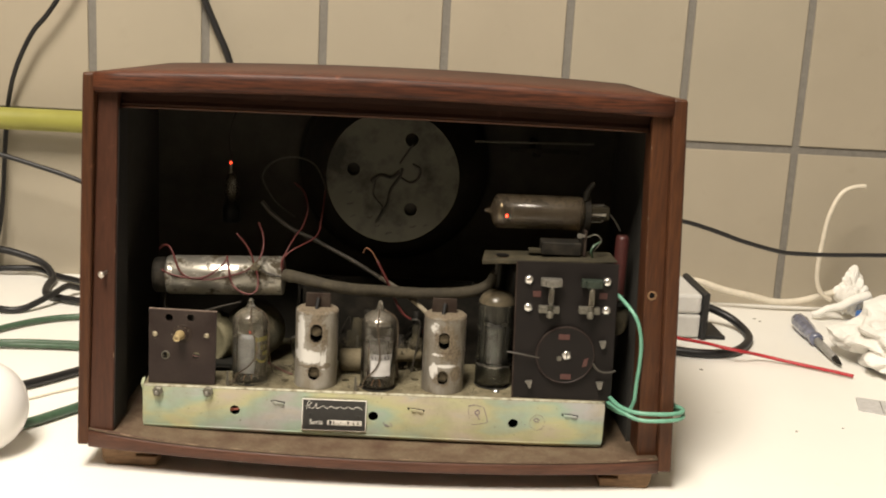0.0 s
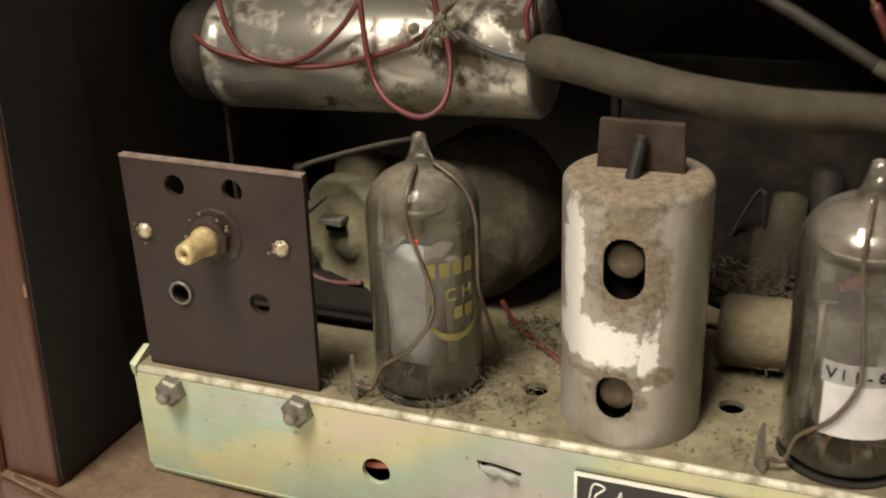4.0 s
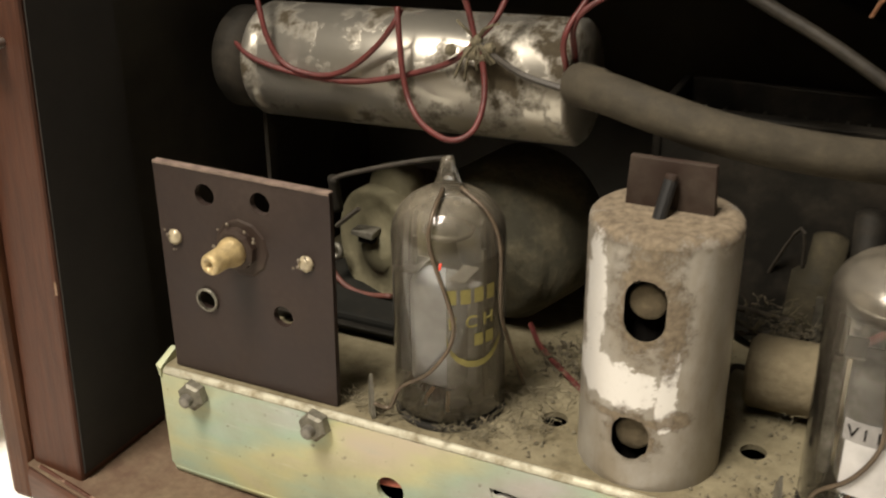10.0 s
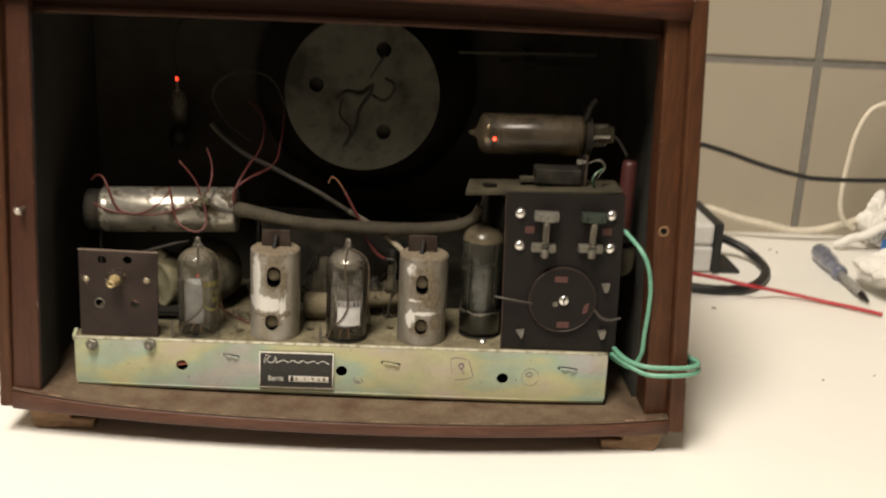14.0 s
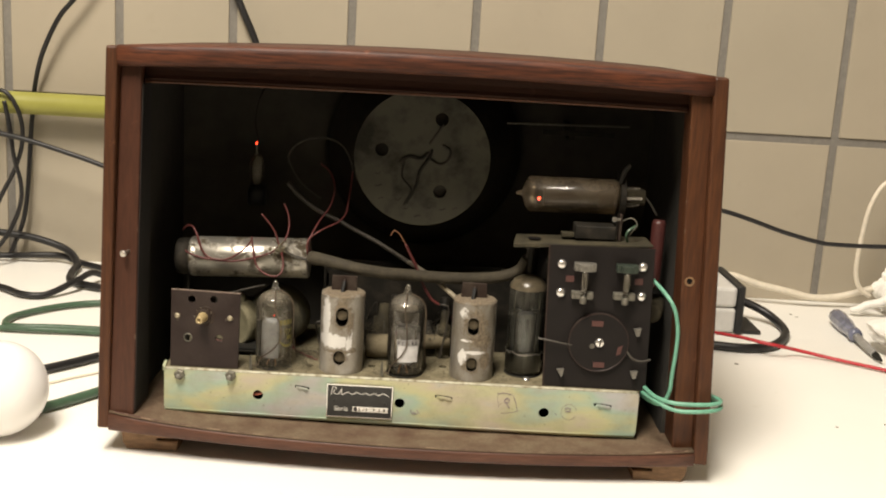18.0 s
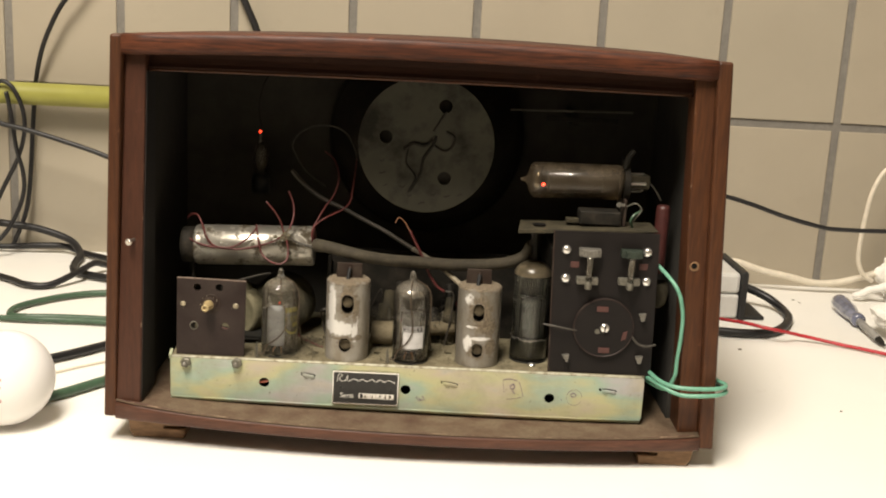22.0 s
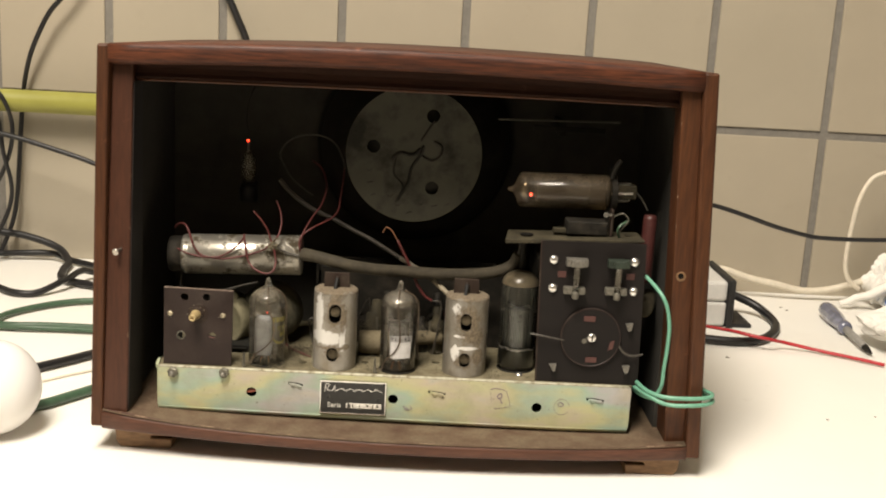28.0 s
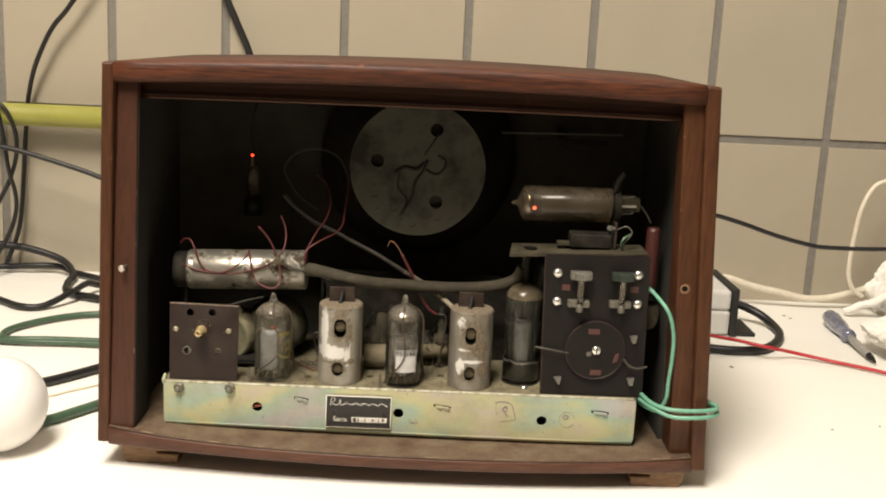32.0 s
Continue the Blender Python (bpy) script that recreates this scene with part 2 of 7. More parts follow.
def crusted_can(name, cx, crusts, whites, tone, film):
    """Dull silver paint with flakes of clean white and a brown crust of old dust, at their own places on one can."""
    m, nt, b = material(name, 0.42, 0.30)
    v = coords(nt)
    at = lambda q: ((cx + q[0], 0.0018, q[1]), (q[2], 0.016, q[3]))
    c = mix(nt, noise_fac(nt, coords(nt, (1, 1, 0.35)), 120, 5), tuple(k * tone for k in (0.30, 0.28, 0.245)), tuple(k * tone for k in (0.42, 0.40, 0.36)))
    c = mix(nt, times(nt, noise_fac(nt, coords(nt, (1, 1, 0.45)), 75, 7, 0.68, 0.34, 0.64), film), c, tuple(k * tone for k in (0.215, 0.180, 0.126)))
    white = ragged(nt, v, [at(q) for q in whites], 380, 0.80, 1.8, 0.12)
    c = mix(nt, times(nt, white, 0.95), c, (0.66, 0.645, 0.615))
    crust = ragged(nt, v, [at(q) for q in crusts] + [((cx, 0.015, 0.1012), (0.030, 0.030, 0.0042))], 210, 0.84, 2.9, 0.40)
    dirt = mix(nt, noise_fac(nt, v, 700), (0.078, 0.056, 0.033), (0.200, 0.158, 0.104))
    c = mix(nt, times(nt, crust, 0.90), c, dirt)
    specks = noise_fac(nt, v, 1500, 3, 0.7, 0.62, 0.72)
    c = mix(nt, times(nt, specks, 0.35), c, (0.08, 0.06, 0.04))
    nt.links.new(c, b.inputs["Base Color"])
    for sock, lo, hi in (("Roughness", 0.33, 0.95), ("Metallic", 0.30, 0.0)):
        k = nt.nodes.new("ShaderNodeMapRange")
        k.inputs["To Min"].default_value, k.inputs["To Max"].default_value = lo, hi
        nt.links.new(crust, k.inputs["Value"])
        nt.links.new(k.outputs["Result"], b.inputs[sock])
    bump(nt, b, math2(nt, "ADD", crust, math2(nt, "MULTIPLY", noise_fac(nt, v, 420, 4), math2(nt, "ADD", crust, 0.12))), 0.42, 0.0003)
    return m


WOOD_H = wood("mahogany_stain_level", (0.014, 0.0043, 0.0026), (0.056, 0.016, 0.007), (0.140, 0.041, 0.0150), (0.8, 9, 14), 0.58, 0.04, 0.85)
# rail timber with the top panel's overhang shade put into its colour
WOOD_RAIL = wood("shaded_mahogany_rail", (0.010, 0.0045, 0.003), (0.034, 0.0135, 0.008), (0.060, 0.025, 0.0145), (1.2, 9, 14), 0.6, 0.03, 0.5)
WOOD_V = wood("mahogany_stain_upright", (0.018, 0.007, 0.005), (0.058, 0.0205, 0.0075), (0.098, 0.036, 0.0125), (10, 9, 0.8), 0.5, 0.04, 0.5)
WOOD_LOW = wood("mahogany_scuffed_level", (0.024, 0.010, 0.006), (0.068, 0.027, 0.016), (0.12, 0.052, 0.032), (1.2, 9, 14), 0.5, 0.04, 0.5)
LIP = dusty("chafed_mahogany", (0.07, 0.028, 0.017), (0.32, 0.22, 0.15), 0.6, 0.0, 0.50, 0.60, 130, 0.3)
WOOD_RAW = wood("raw_beech", (0.13, 0.075, 0.038), (0.24, 0.14, 0.072), (0.33, 0.20, 0.11), (2, 8, 9), 0.6, 0.0)
WOOD_POST = wood("worn_upright_batten", (0.015, 0.0056, 0.0030), (0.046, 0.0165, 0.0086), (0.074, 0.0265, 0.0135), (10, 9, 1.0), 0.5, 0.08, 0.4)
FLOOR_DUST = dusty("dusty_plywood", (0.080, 0.042, 0.026), (0.150, 0.112, 0.072), 0.75, 0.0, 0.26, 0.60, 60)
# plywood tone with the cabinet's inner shade put into it
INNER = plain("shade_dark_plywood", (0.026, 0.023, 0.017), 0.85, 0, 0.3, 120)
BAFFLE = plain("brown_baffle_board", (0.038, 0.034, 0.026), 0.9, 0, 0.35, 60)
STEEL = passivated()
DECK = dusty("dust_covered_deck", (0.250, 0.220, 0.142), (0.128, 0.107, 0.063), 0.6, 0.1, 0.34, 0.62, 70, 0.6)
CAN_AL = crusted_can("crusted_silver_paint", 0.0478, [(0.0006, 0.0890, 0.0068, 0.0125), (0.0055, 0.0850, 0.0032, 0.0110), (-0.0010, 0.0655, 0.0110, 0.0014), (0.0072, 0.0660, 0.0034, 0.0020), (-0.0005, 0.0630, 0.0052, 0.0062)],
    [(-0.0090, 0.0860, 0.0026, 0.0150), (-0.0030, 0.0716, 0.0085, 0.0046), (-0.0080, 0.0725, 0.0050, 0.0048), (0.0052, 0.0700, 0.0018, 0.0066), (0.0060, 0.0770, 0.0012, 0.0036)], 0.86, 0.85)
CAN_BROWN = crusted_can("browned_silver_paint", 0.1272, [(0.0005, 0.0860, 0.0092, 0.0120), (0.0050, 0.0770, 0.0090, 0.0080), (-0.0010, 0.0620, 0.0065, 0.0062), (0.0070, 0.0640, 0.0040, 0.0080)],
    [(-0.0065, 0.0660, 0.0026, 0.0050), (0.0010, 0.0695, 0.0075, 0.0012), (-0.0065, 0.0930, 0.0026, 0.0036), (-0.0040, 0.0765, 0.0040, 0.0009)], 0.70, 1.0)
ELCO_AL = dusty("spattered_aluminium_can", (0.475, 0.449, 0.387), (0.0748, 0.0598, 0.0378), 0.30, 0.75, 0.50, 0.60, 80)
BAKELITE = dusty("dark_brown_laminate", (0.0225, 0.0135, 0.0115), (0.052, 0.038, 0.031), 0.36, 0.0, 0.40, 0.74, 45, 0.22)
BOARD = dusty("black_brown_terminal_board", (0.0088, 0.0064, 0.0056), (0.0192, 0.0152, 0.0128), 0.6, 0.0, 0.42, 0.9, 50, 0.15)
TAB = dusty("brown_fibre", (0.0306, 0.0187, 0.0136), (0.068, 0.0527, 0.0391), 0.6, 0.0, 0.45, 0.75)
BLACK = plain("black_rubber", (0.012, 0.012, 0.012), 0.5, 0, 0.2, 200)
DARK_FILM = plain("brown_black_film", (0.038, 0.036, 0.027), 0.5, 0, 0.3, 200)
# near black for hole and gap shade put into colour, and for dark print
HOLE_DARK = plain("near_black_fill", (0.008, 0.007, 0.006), 0.95, 0, 0.2, 200, 0.1)
BLOCK_DARK = dusty("near_black_iron", (0.008, 0.008, 0.006), (0.024, 0.021, 0.015), 0.8, 0.0, 0.46, 0.75, 120)
SCREW = plain("bright_steel_screw", (0.62, 0.58, 0.52), 0.3, 0.85, 0.2, 900)
SILVER = plain("silvered_rivet", (0.80, 0.78, 0.74), 0.25, 0.9, 0.12, 900)
DULL = plain("dull_zinc_nut", (0.17, 0.16, 0.13), 0.5, 0.55, 0.35, 700)
CORE = dusty("brown_dusty_core", (0.085, 0.068, 0.042), (0.160, 0.128, 0.080), 0.8, 0.0, 0.40, 0.66, 160, 0.6)
NUT = plain("grimy_zinc_nut", (0.165, 0.155, 0.120), 0.5, 0.4, 0.4, 700)
SPLASH = plain("dried_lacquer", (0.15, 0.125, 0.09), 0.35, 0.0, 0.35, 600)
BLOB = plain("lacquered_solder", (0.4, 0.344, 0.232), 0.28, 0.2, 0.35, 600, 0.5, 0.3, 0.4)
FOLD_DUST = dusty("scuffed_dusty_fold", (0.46, 0.44, 0.34), (0.25, 0.22, 0.145), 0.5, 0.15, 0.46, 0.64, 240)
TINNED = plain("dull_tinned_lug", (0.224, 0.212, 0.184), 0.4, 0.6, 0.3, 700)
BRASS = plain("lacquered_brass", (0.468, 0.36, 0.18), 0.4, 0.25, 0.35, 500, 0.5, 0.3, 0.3)
PAD = dusty("magnet_back_plate", (0.059, 0.056, 0.040), (0.020, 0.018, 0.0135), 0.6, 0.1, 0.48, 0.66, 34, 0.2)
IRON = dusty("dusty_dark_iron", (0.0187, 0.017, 0.0136), (0.0493, 0.0408, 0.0298), 0.6, 0.3, 0.45, 0.75, 90)
DUSTY_OLIVE = dusty("dusty_olive_casting", (0.0382, 0.0331, 0.0204), (0.0833, 0.0697, 0.0416), 0.7, 0.0, 0.40, 0.70, 90, 0.6)
# lit and shaded tones of one dusty olive body, light put into colour
OLIVE_LIT = dusty("dusty_olive_lit", (0.150, 0.138, 0.085), (0.250, 0.222, 0.140), 0.7, 0.0, 0.40, 0.70, 90, 0.6)
OLIVE_DIM = dusty("dusty_olive_dim", (0.060, 0.056, 0.038), (0.150, 0.132, 0.085), 0.75, 0.0, 0.42, 0.72, 110, 0.7)
CONDUIT = dusty("grey_dusty_sleeving", (0.0465, 0.0398, 0.0277), (0.0938, 0.0788, 0.054), 0.75, 0.0, 0.40, 0.75, 120, 0.5)
RED_WIRE = plain("faded_red_insulation", (0.102, 0.0208, 0.0184), 0.5, 0, 0.35, 350)
PINK_WIRE = plain("pink_insulation", (0.55, 0.17, 0.12), 0.5, 0, 0.2, 350)
CLIP_GREEN = plain("verdigris_clip", (0.0315, 0.0434, 0.0315), 0.5, 0.3, 0.4, 600)
RED_DIM = plain("brown_red_insulation", (0.10, 0.035, 0.025), 0.6, 0, 0.3, 400)
DARK_WIRE = plain("dusty_dark_wire", (0.048, 0.0408, 0.0312), 0.6, 0, 0.35, 500)
GREEN_WIRE = plain("mint_green_insulation", (0.135, 0.335, 0.235), 0.35, 0, 0.15, 300)
COPPER = plain("bare_copper", (0.55, 0.33, 0.20), 0.35, 0.7, 0.2, 800)
CLIP_BROWN = plain("rusty_spring_wire", (0.105, 0.078, 0.052), 0.45, 0.3, 0.35, 500)
OLD_COPPER = plain("tarnished_copper", (0.30, 0.15, 0.085), 0.5, 0.5, 0.3, 800)
IVORY_WIRE = plain("dirty_ivory_sleeve", (0.112, 0.096, 0.068), 0.6, 0, 0.35, 220)
IVORY_CLEAN = plain("ivory_sleeve", (0.289, 0.246, 0.17), 0.6, 0, 0.35, 220)
CAP_DUST = plain("brown_dust_on_glass", (0.105, 0.086, 0.056), 0.28, 0, 0.3, 300)
GETTER = plain("silvery_getter", (0.55, 0.53, 0.50), 0.2, 0.9, 0.25, 300)
ANODE = plain("grey_anode_plate", (0.17, 0.17, 0.17), 0.45, 0.4, 0.2, 200)
ANODE_BRIGHT = dusty("silvery_anode", (0.46, 0.46, 0.45), (0.16, 0.155, 0.14), 0.28, 0.55, 0.42, 0.62, 150)
ANODE_L = plain("light_grey_screen", (0.43, 0.455, 0.49), 0.35, 0.0, 0.2, 200)
STRIP = dusty("streaked_grey_strip", (0.20, 0.21, 0.21), (0.07, 0.07, 0.06), 0.5, 0.2, 0.4, 0.66, 180)
MICA = plain("white_mica", (0.30, 0.29, 0.26), 0.3, 0, 0.2, 600)
TUBE_GLASS = sooty_glass("dusty_tube_glass", (0.93, 0.92, 0.89), (0.21, 0.183, 0.133), 0.20, 0.85, 0.45)
CLEAR_GLASS = sooty_glass("clear_tube_glass", (0.90, 0.89, 0.86), (0.24, 0.212, 0.164), 0.30, 0.85, 0.36)
SMOKED_GLASS = sooty_glass("smoked_tube_glass", (0.84, 0.85, 0.80), (0.200, 0.195, 0.155), 0.34, 0.80, 0.48)
AMBER_GLASS = sooty_glass("brown_dusted_glass", (0.70, 0.62, 0.49), (0.20, 0.155, 0.100), 0.22, 0.75, 0.62, 0.16)
FILM = sooty_glass("brown_inner_film", (0.86, 0.83, 0.74), (0.15, 0.128, 0.088), 0.10, 0.60, 0.55, 0.5)
TAN = dusty("tan_waxed_paper", (0.14, 0.115, 0.07), (0.21, 0.175, 0.112), 0.75, 0.0, 0.35, 0.65, 110, 0.6)
YELLOW_INK = plain("yellow_print", (0.19, 0.165, 0.045), 0.6, 0, 0.2, 900)
WHITE_INK = plain("white_print", (0.72, 0.70, 0.64), 0.6, 0, 0.15, 900)
RED_INK = plain("dull_red_print", (0.0825, 0.0315, 0.0255), 0.6, 0, 0.3, 900)
PAPER = plain("white_paper_label", (0.50, 0.49, 0.48), 0.7, 0, 0.15, 300)
PLATE_BLACK = plain("black_name_plate", (0.025, 0.024, 0.022), 0.4, 0.1, 0.2, 400)
BROWN_CAP = plain("red_brown_tubular_case", (0.075, 0.022, 0.019), 0.45, 0, 0.25, 300)
LINT = plain("grey_brown_lint", (0.135, 0.117, 0.076), 1.0, 0, 0.4, 900)
LINT_DARK = plain("olive_brown_flakes", (0.075, 0.062, 0.040), 1.0, 0, 0.5, 400)
PENCIL = plain("violet_stamp_ink", (0.20, 0.15, 0.19), 0.7, 0, 0.3, 900)


def tile_material():
    m, nt, b = material("glazed_cream_tile", 0.33)
    v = coords(nt)
    info = nt.nodes.new("ShaderNodeObjectInfo")
    c = mix(nt, noise_fac(nt, v, 9), (0.340, 0.298, 0.228), (0.375, 0.328, 0.252))
    c = mix(nt, times(nt, info.outputs["Random"], 0.35), c, (0.33, 0.30, 0.235))
    c = mix(nt, times(nt, noise_fac(nt, v, 35, 6, 0.6, 0.6, 0.8), 0.25), c, (0.25, 0.215, 0.155))
    nt.links.new(c, b.inputs["Base Color"])
    bump(nt, b, noise_fac(nt, v, 45, 2), 0.08, 0.0006)
    return m


TILE = tile_material()
GROUT = plain("grey_cement_joint", (0.185, 0.172, 0.15), 0.9, 0, 0.15, 260)


def table_material():
    m, nt, b = material("cream_melamine", 0.42)
    v = coords(nt)
    c = mix(nt, noise_fac(nt, v, 6), (0.80, 0.785, 0.735), (0.84, 0.825, 0.775))
    c = mix(nt, times(nt, noise_fac(nt, v, 48, 8, 0.7, 0.62, 0.78), 0.25), c, (0.46, 0.41, 0.33))
    c = mix(nt, times(nt, noise_fac(nt, v, 160, 4, 0.6, 0.74, 0.78), 0.5), c, (0.25, 0.21, 0.17))
    nt.links.new(c, b.inputs["Base Color"])
    bump(nt, b, noise_fac(nt, v, 300), 0.05, 0.0003)
    return m


TABLE = table_material()
ROOM = plain("dull_plaster", (0.50, 0.46, 0.39), 0.9, 0, 0.06, 20)
FLOORING = plain("grey_linoleum", (0.28, 0.26, 0.23), 0.7, 0, 0.15, 30)
PIPE_GREEN = plain("yellow_green_conduit", (0.31, 0.30, 0.065), 0.45, 0, 0.12, 30)
CABLE_BLACK = plain("black_mains_cable", (0.008, 0.0075, 0.008), 0.45, 0, 0.2, 200)
CABLE_GREEN = plain("dark_green_cable", (0.050, 0.095, 0.056), 0.4, 0, 0.25, 150)
CABLE_RED = plain("red_cable", (0.42, 0.022, 0.03), 0.4, 0, 0.15, 150)
CABLE_WHITE = plain("cream_cable", (0.66, 0.60, 0.49), 0.45, 0, 0.1, 150)
BOX_WHITE = plain("light_grey_plastic", (0.58, 0.57, 0.54), 0.45, 0, 0.06, 200)
TISSUE = plain("crumpled_white_tissue", (0.80, 0.78, 0.73), 0.9, 0, 0.06, 150, 0.3, 0.4)
BLUE = plain("blue_plastic", (0.03, 0.13, 0.42), 0.45, 0, 0.1, 150)


# ---- helpers for meshes ----
def to_mesh(name, bm, mat, smooth=False):
    bmesh.ops.recalc_face_normals(bm, faces=bm.faces)
    me = bpy.data.meshes.new(name)
    bm.to_mesh(me)
    bm.free()
    me.materials.append(mat)
    if smooth:
        for p in me.polygons:
            p.use_smooth = True
    return me


def thing(name, at, label, category, group="", kind=""):
    """An empty at the base of a thing; its parts hang under it."""
    ob = new(name)
    ob.empty_display_size = 0.01
    ob.matrix_basis = pose(*at)
    return tagged(ob, label, category, group, kind)


def part(name, bm, mat, parent, label="", smooth=False):
    ob = new(name, to_mesh(name, bm, mat, smooth))
    ob.parent = parent
    if parent.data is None:
        ob.matrix_parent_inverse = parent.matrix_basis.inverted()
    return tagged(ob, label)


def solo(name, bm, mat, label, category, kind="", smooth=False, group=""):
    return tagged(new(name, to_mesh(name, bm, mat, smooth)), label, category, group, kind)


def hexa(bm, c, bevel=0.0):
    """A block from its eight corners: four below, four above, each ring in order."""
    v = [bm.verts.new(p) for p in c]
    fs = [bm.faces.new([v[i] for i in q]) for q in ((3, 2, 1, 0), (4, 5, 6, 7), (0, 1, 5, 4), (1, 2, 6, 5), (2, 3, 7, 6), (3, 0, 4, 7))]
    if bevel:
        es = list({e for f in fs for e in f.edges})
        bmesh.ops.bevel(bm, geom=es, offset=bevel, segments=2, profile=0.5, affect="EDGES")
    return bm


def box(lo, hi, bevel=0.0, bm=None):
    (a, b, c), (d, e, f) = lo, hi
    return hexa(bm or bmesh.new(), [(a, b, c), (d, b, c), (d, e, c), (a, e, c), (a, b, f), (d, b, f), (d, e, f), (a, e, f)], bevel)


def frame_of(axis):
    a = Vector(axis).normalized()
    side = a.orthogonal().normalized()
    return a, side, a.cross(side)


def lathe(profile, base, axis=(0, 0, 1), seg=32, bm=None, cap=True):
    """A turned shape: (height, radius) pairs along an axis from base."""
    bm = bm or bmesh.new()
    a, s, t = frame_of(axis)
    base = Vector(base)
    rings = []
    for h, r in profile:
        if r <= 1e-6:
            rings.append([bm.verts.new(base + a * h)])
        else:
            rings.append([bm.verts.new(base + a * h + (s * math.cos(2 * math.pi * k / seg) + t * math.sin(2 * math.pi * k / seg)) * r) for k in range(seg)])
    for p, q in zip(rings, rings[1:]):
        for k in range(seg):
            j = (k + 1) % seg
            if len(p) == 1 and len(q) == 1:
                break
            if len(p) == 1:
                bm.faces.new((p[0], q[j], q[k]))
            elif len(q) == 1:
                bm.faces.new((p[k], p[j], q[0]))
            else:
                bm.faces.new((p[k], p[j], q[j], q[k]))
    if cap:
        for ring in (rings[0], rings[-1]):
            if len(ring) > 2:
                bm.faces.new(ring)
    return bm


def cyl(p0, p1, r, seg=20, bevel=0.0, bm=None):
    d = (Vector(p1) - Vector(p0)).length
    prof = [(0, r), (d, r)] if not bevel else [(0, r - bevel), (bevel, r), (d - bevel, r), (d, r - bevel)]
    return lathe(prof, p0, Vector(p1) - Vector(p0), seg, bm)


def spline(points, steps=8):
    """A smooth line through the points."""
    p = [Vector(q) for q in points]
    p = [p[0] * 2 - p[1]] + p + [p[-1] * 2 - p[-2]]
    out = []
    for i in range(1, len(p) - 2):
        for k in range(steps):
            t = k / steps
            out.append(0.5 * ((2 * p[i]) + (p[i + 1] - p[i - 1]) * t + (2 * p[i - 1] - 5 * p[i] + 4 * p[i + 1] - p[i + 2]) * t * t + (3 * p[i] - p[i - 1] - 3 * p[i + 1] + p[i + 2]) * t ** 3))
    return out + [p[-2]]


def wire(points, r, seg=8, steps=8, bm=None, taper=None):
    """A round wire swept along a smooth line."""
    bm = bm or bmesh.new()
    line = spline(points, steps) if steps > 1 else [Vector(q) for q in points]
    up = None
    rings = []
    for i, q in enumerate(line):
        d = (line[min(i + 1, len(line) - 1)] - line[max(i - 1, 0)]).normalized()
        side = d.orthogonal().normalized() if up is None else (up - d * up.dot(d)).normalized()
        up = side
        t = d.cross(side)
        rr = r if taper is None else r + (taper - r) * i / (len(line) - 1)
        rings.append([bm.verts.new(q + (side * math.cos(2 * math.pi * k / seg) + t * math.sin(2 * math.pi * k / seg)) * rr) for k in range(seg)])
    for p, q in zip(rings, rings[1:]):
        for k in range(seg):
            bm.faces.new((p[k], p[(k + 1) % seg], q[(k + 1) % seg], q[k]))
    bm.faces.new(rings[0])
    bm.faces.new(rings[-1])
    return bm


def circle_pts(x, z, r, n=20, rz=None, a0=0.0):
    return [(x + r * math.cos(a0 + 2 * math.pi * k / n), z + (rz or r) * math.sin(a0 + 2 * math.pi * k / n)) for k in range(n)]


def sheet(outline, holes, y, thick):
    """A flat upright plate in x and z with real holes, from y to y + thick."""
    bm = bmesh.new()
    for loop in [outline, *holes]:
        vs = [bm.verts.new((p[0], y, p[1])) for p in loop]
        for a, b in zip(vs, vs[1:] + vs[:1]):
            bm.edges.new((a, b))
    bmesh.ops.triangle_fill(bm, use_beauty=True, edges=bm.edges[:])
    faces = bm.faces[:]
    res = bmesh.ops.extrude_face_region(bm, geom=faces)
    bmesh.ops.translate(bm, vec=(0, thick, 0), verts=[g for g in res["geom"] if isinstance(g, bmesh.types.BMVert)])
    return bm


def lettering(name, text, size, mat, parent, m, label="", extrude=0.0001, shear=0.0):
    cu = bpy.data.curves.new(name, "FONT")
    cu.body, cu.size, cu.extrude, cu.shear = text, size, extrude, shear
    cu.align_x, cu.align_y = "CENTER", "CENTER"
    ob = bpy.data.objects.new(name, cu)
    scene.collection.objects.link(ob)
    bpy.context.view_layer.update()
    me = bpy.data.meshes.new_from_object(ob.evaluated_get(bpy.context.evaluated_depsgraph_get()))
    bpy.data.objects.remove(ob)
    me.transform(m)
    me.materials.clear()
    me.materials.append(mat)
    out = new(name, me)
    out.parent = parent
    if parent.data is None:
        out.matrix_parent_inverse = parent.matrix_basis.inverted()
    return tagged(out, label)


def facing(x, y, z, roll=0):
    """Upright lettering that reads from the -y side."""
    return pose(x, y, z, 90, 0, 0) @ pose(0, 0, 0, 0, 0, roll)


# ---- the setting ----
WALL_Y = 0.460
solo("table", box((-1.1, -0.30, -0.03), (1.3, WALL_Y - 0.001, 0.0), 0.002), TABLE, "cream laminate worktop, scuffed and specked, against the tiled wall", "worktop", "structure")
solo("wall_north", box((-1.6, WALL_Y, -0.8), (1.9, WALL_Y + 0.12, 1.7)), GROUT, "wall of tall cream tiles with grey joints", "wall", "structure")
solo("wall_south", box((-1.6, -2.32, -0.8), (1.9, -2.2, 1.7)), ROOM, "plain plaster wall", "wall", "structure")
solo("wall_west", box((-1.72, -2.2, -0.8), (-1.6, WALL_Y, 1.7)), ROOM, "plain plaster wall", "wall", "structure")
solo("wall_east", box((1.9, -2.2, -0.8), (2.02, WALL_Y, 1.7)), ROOM, "plain plaster wall", "wall", "structure")
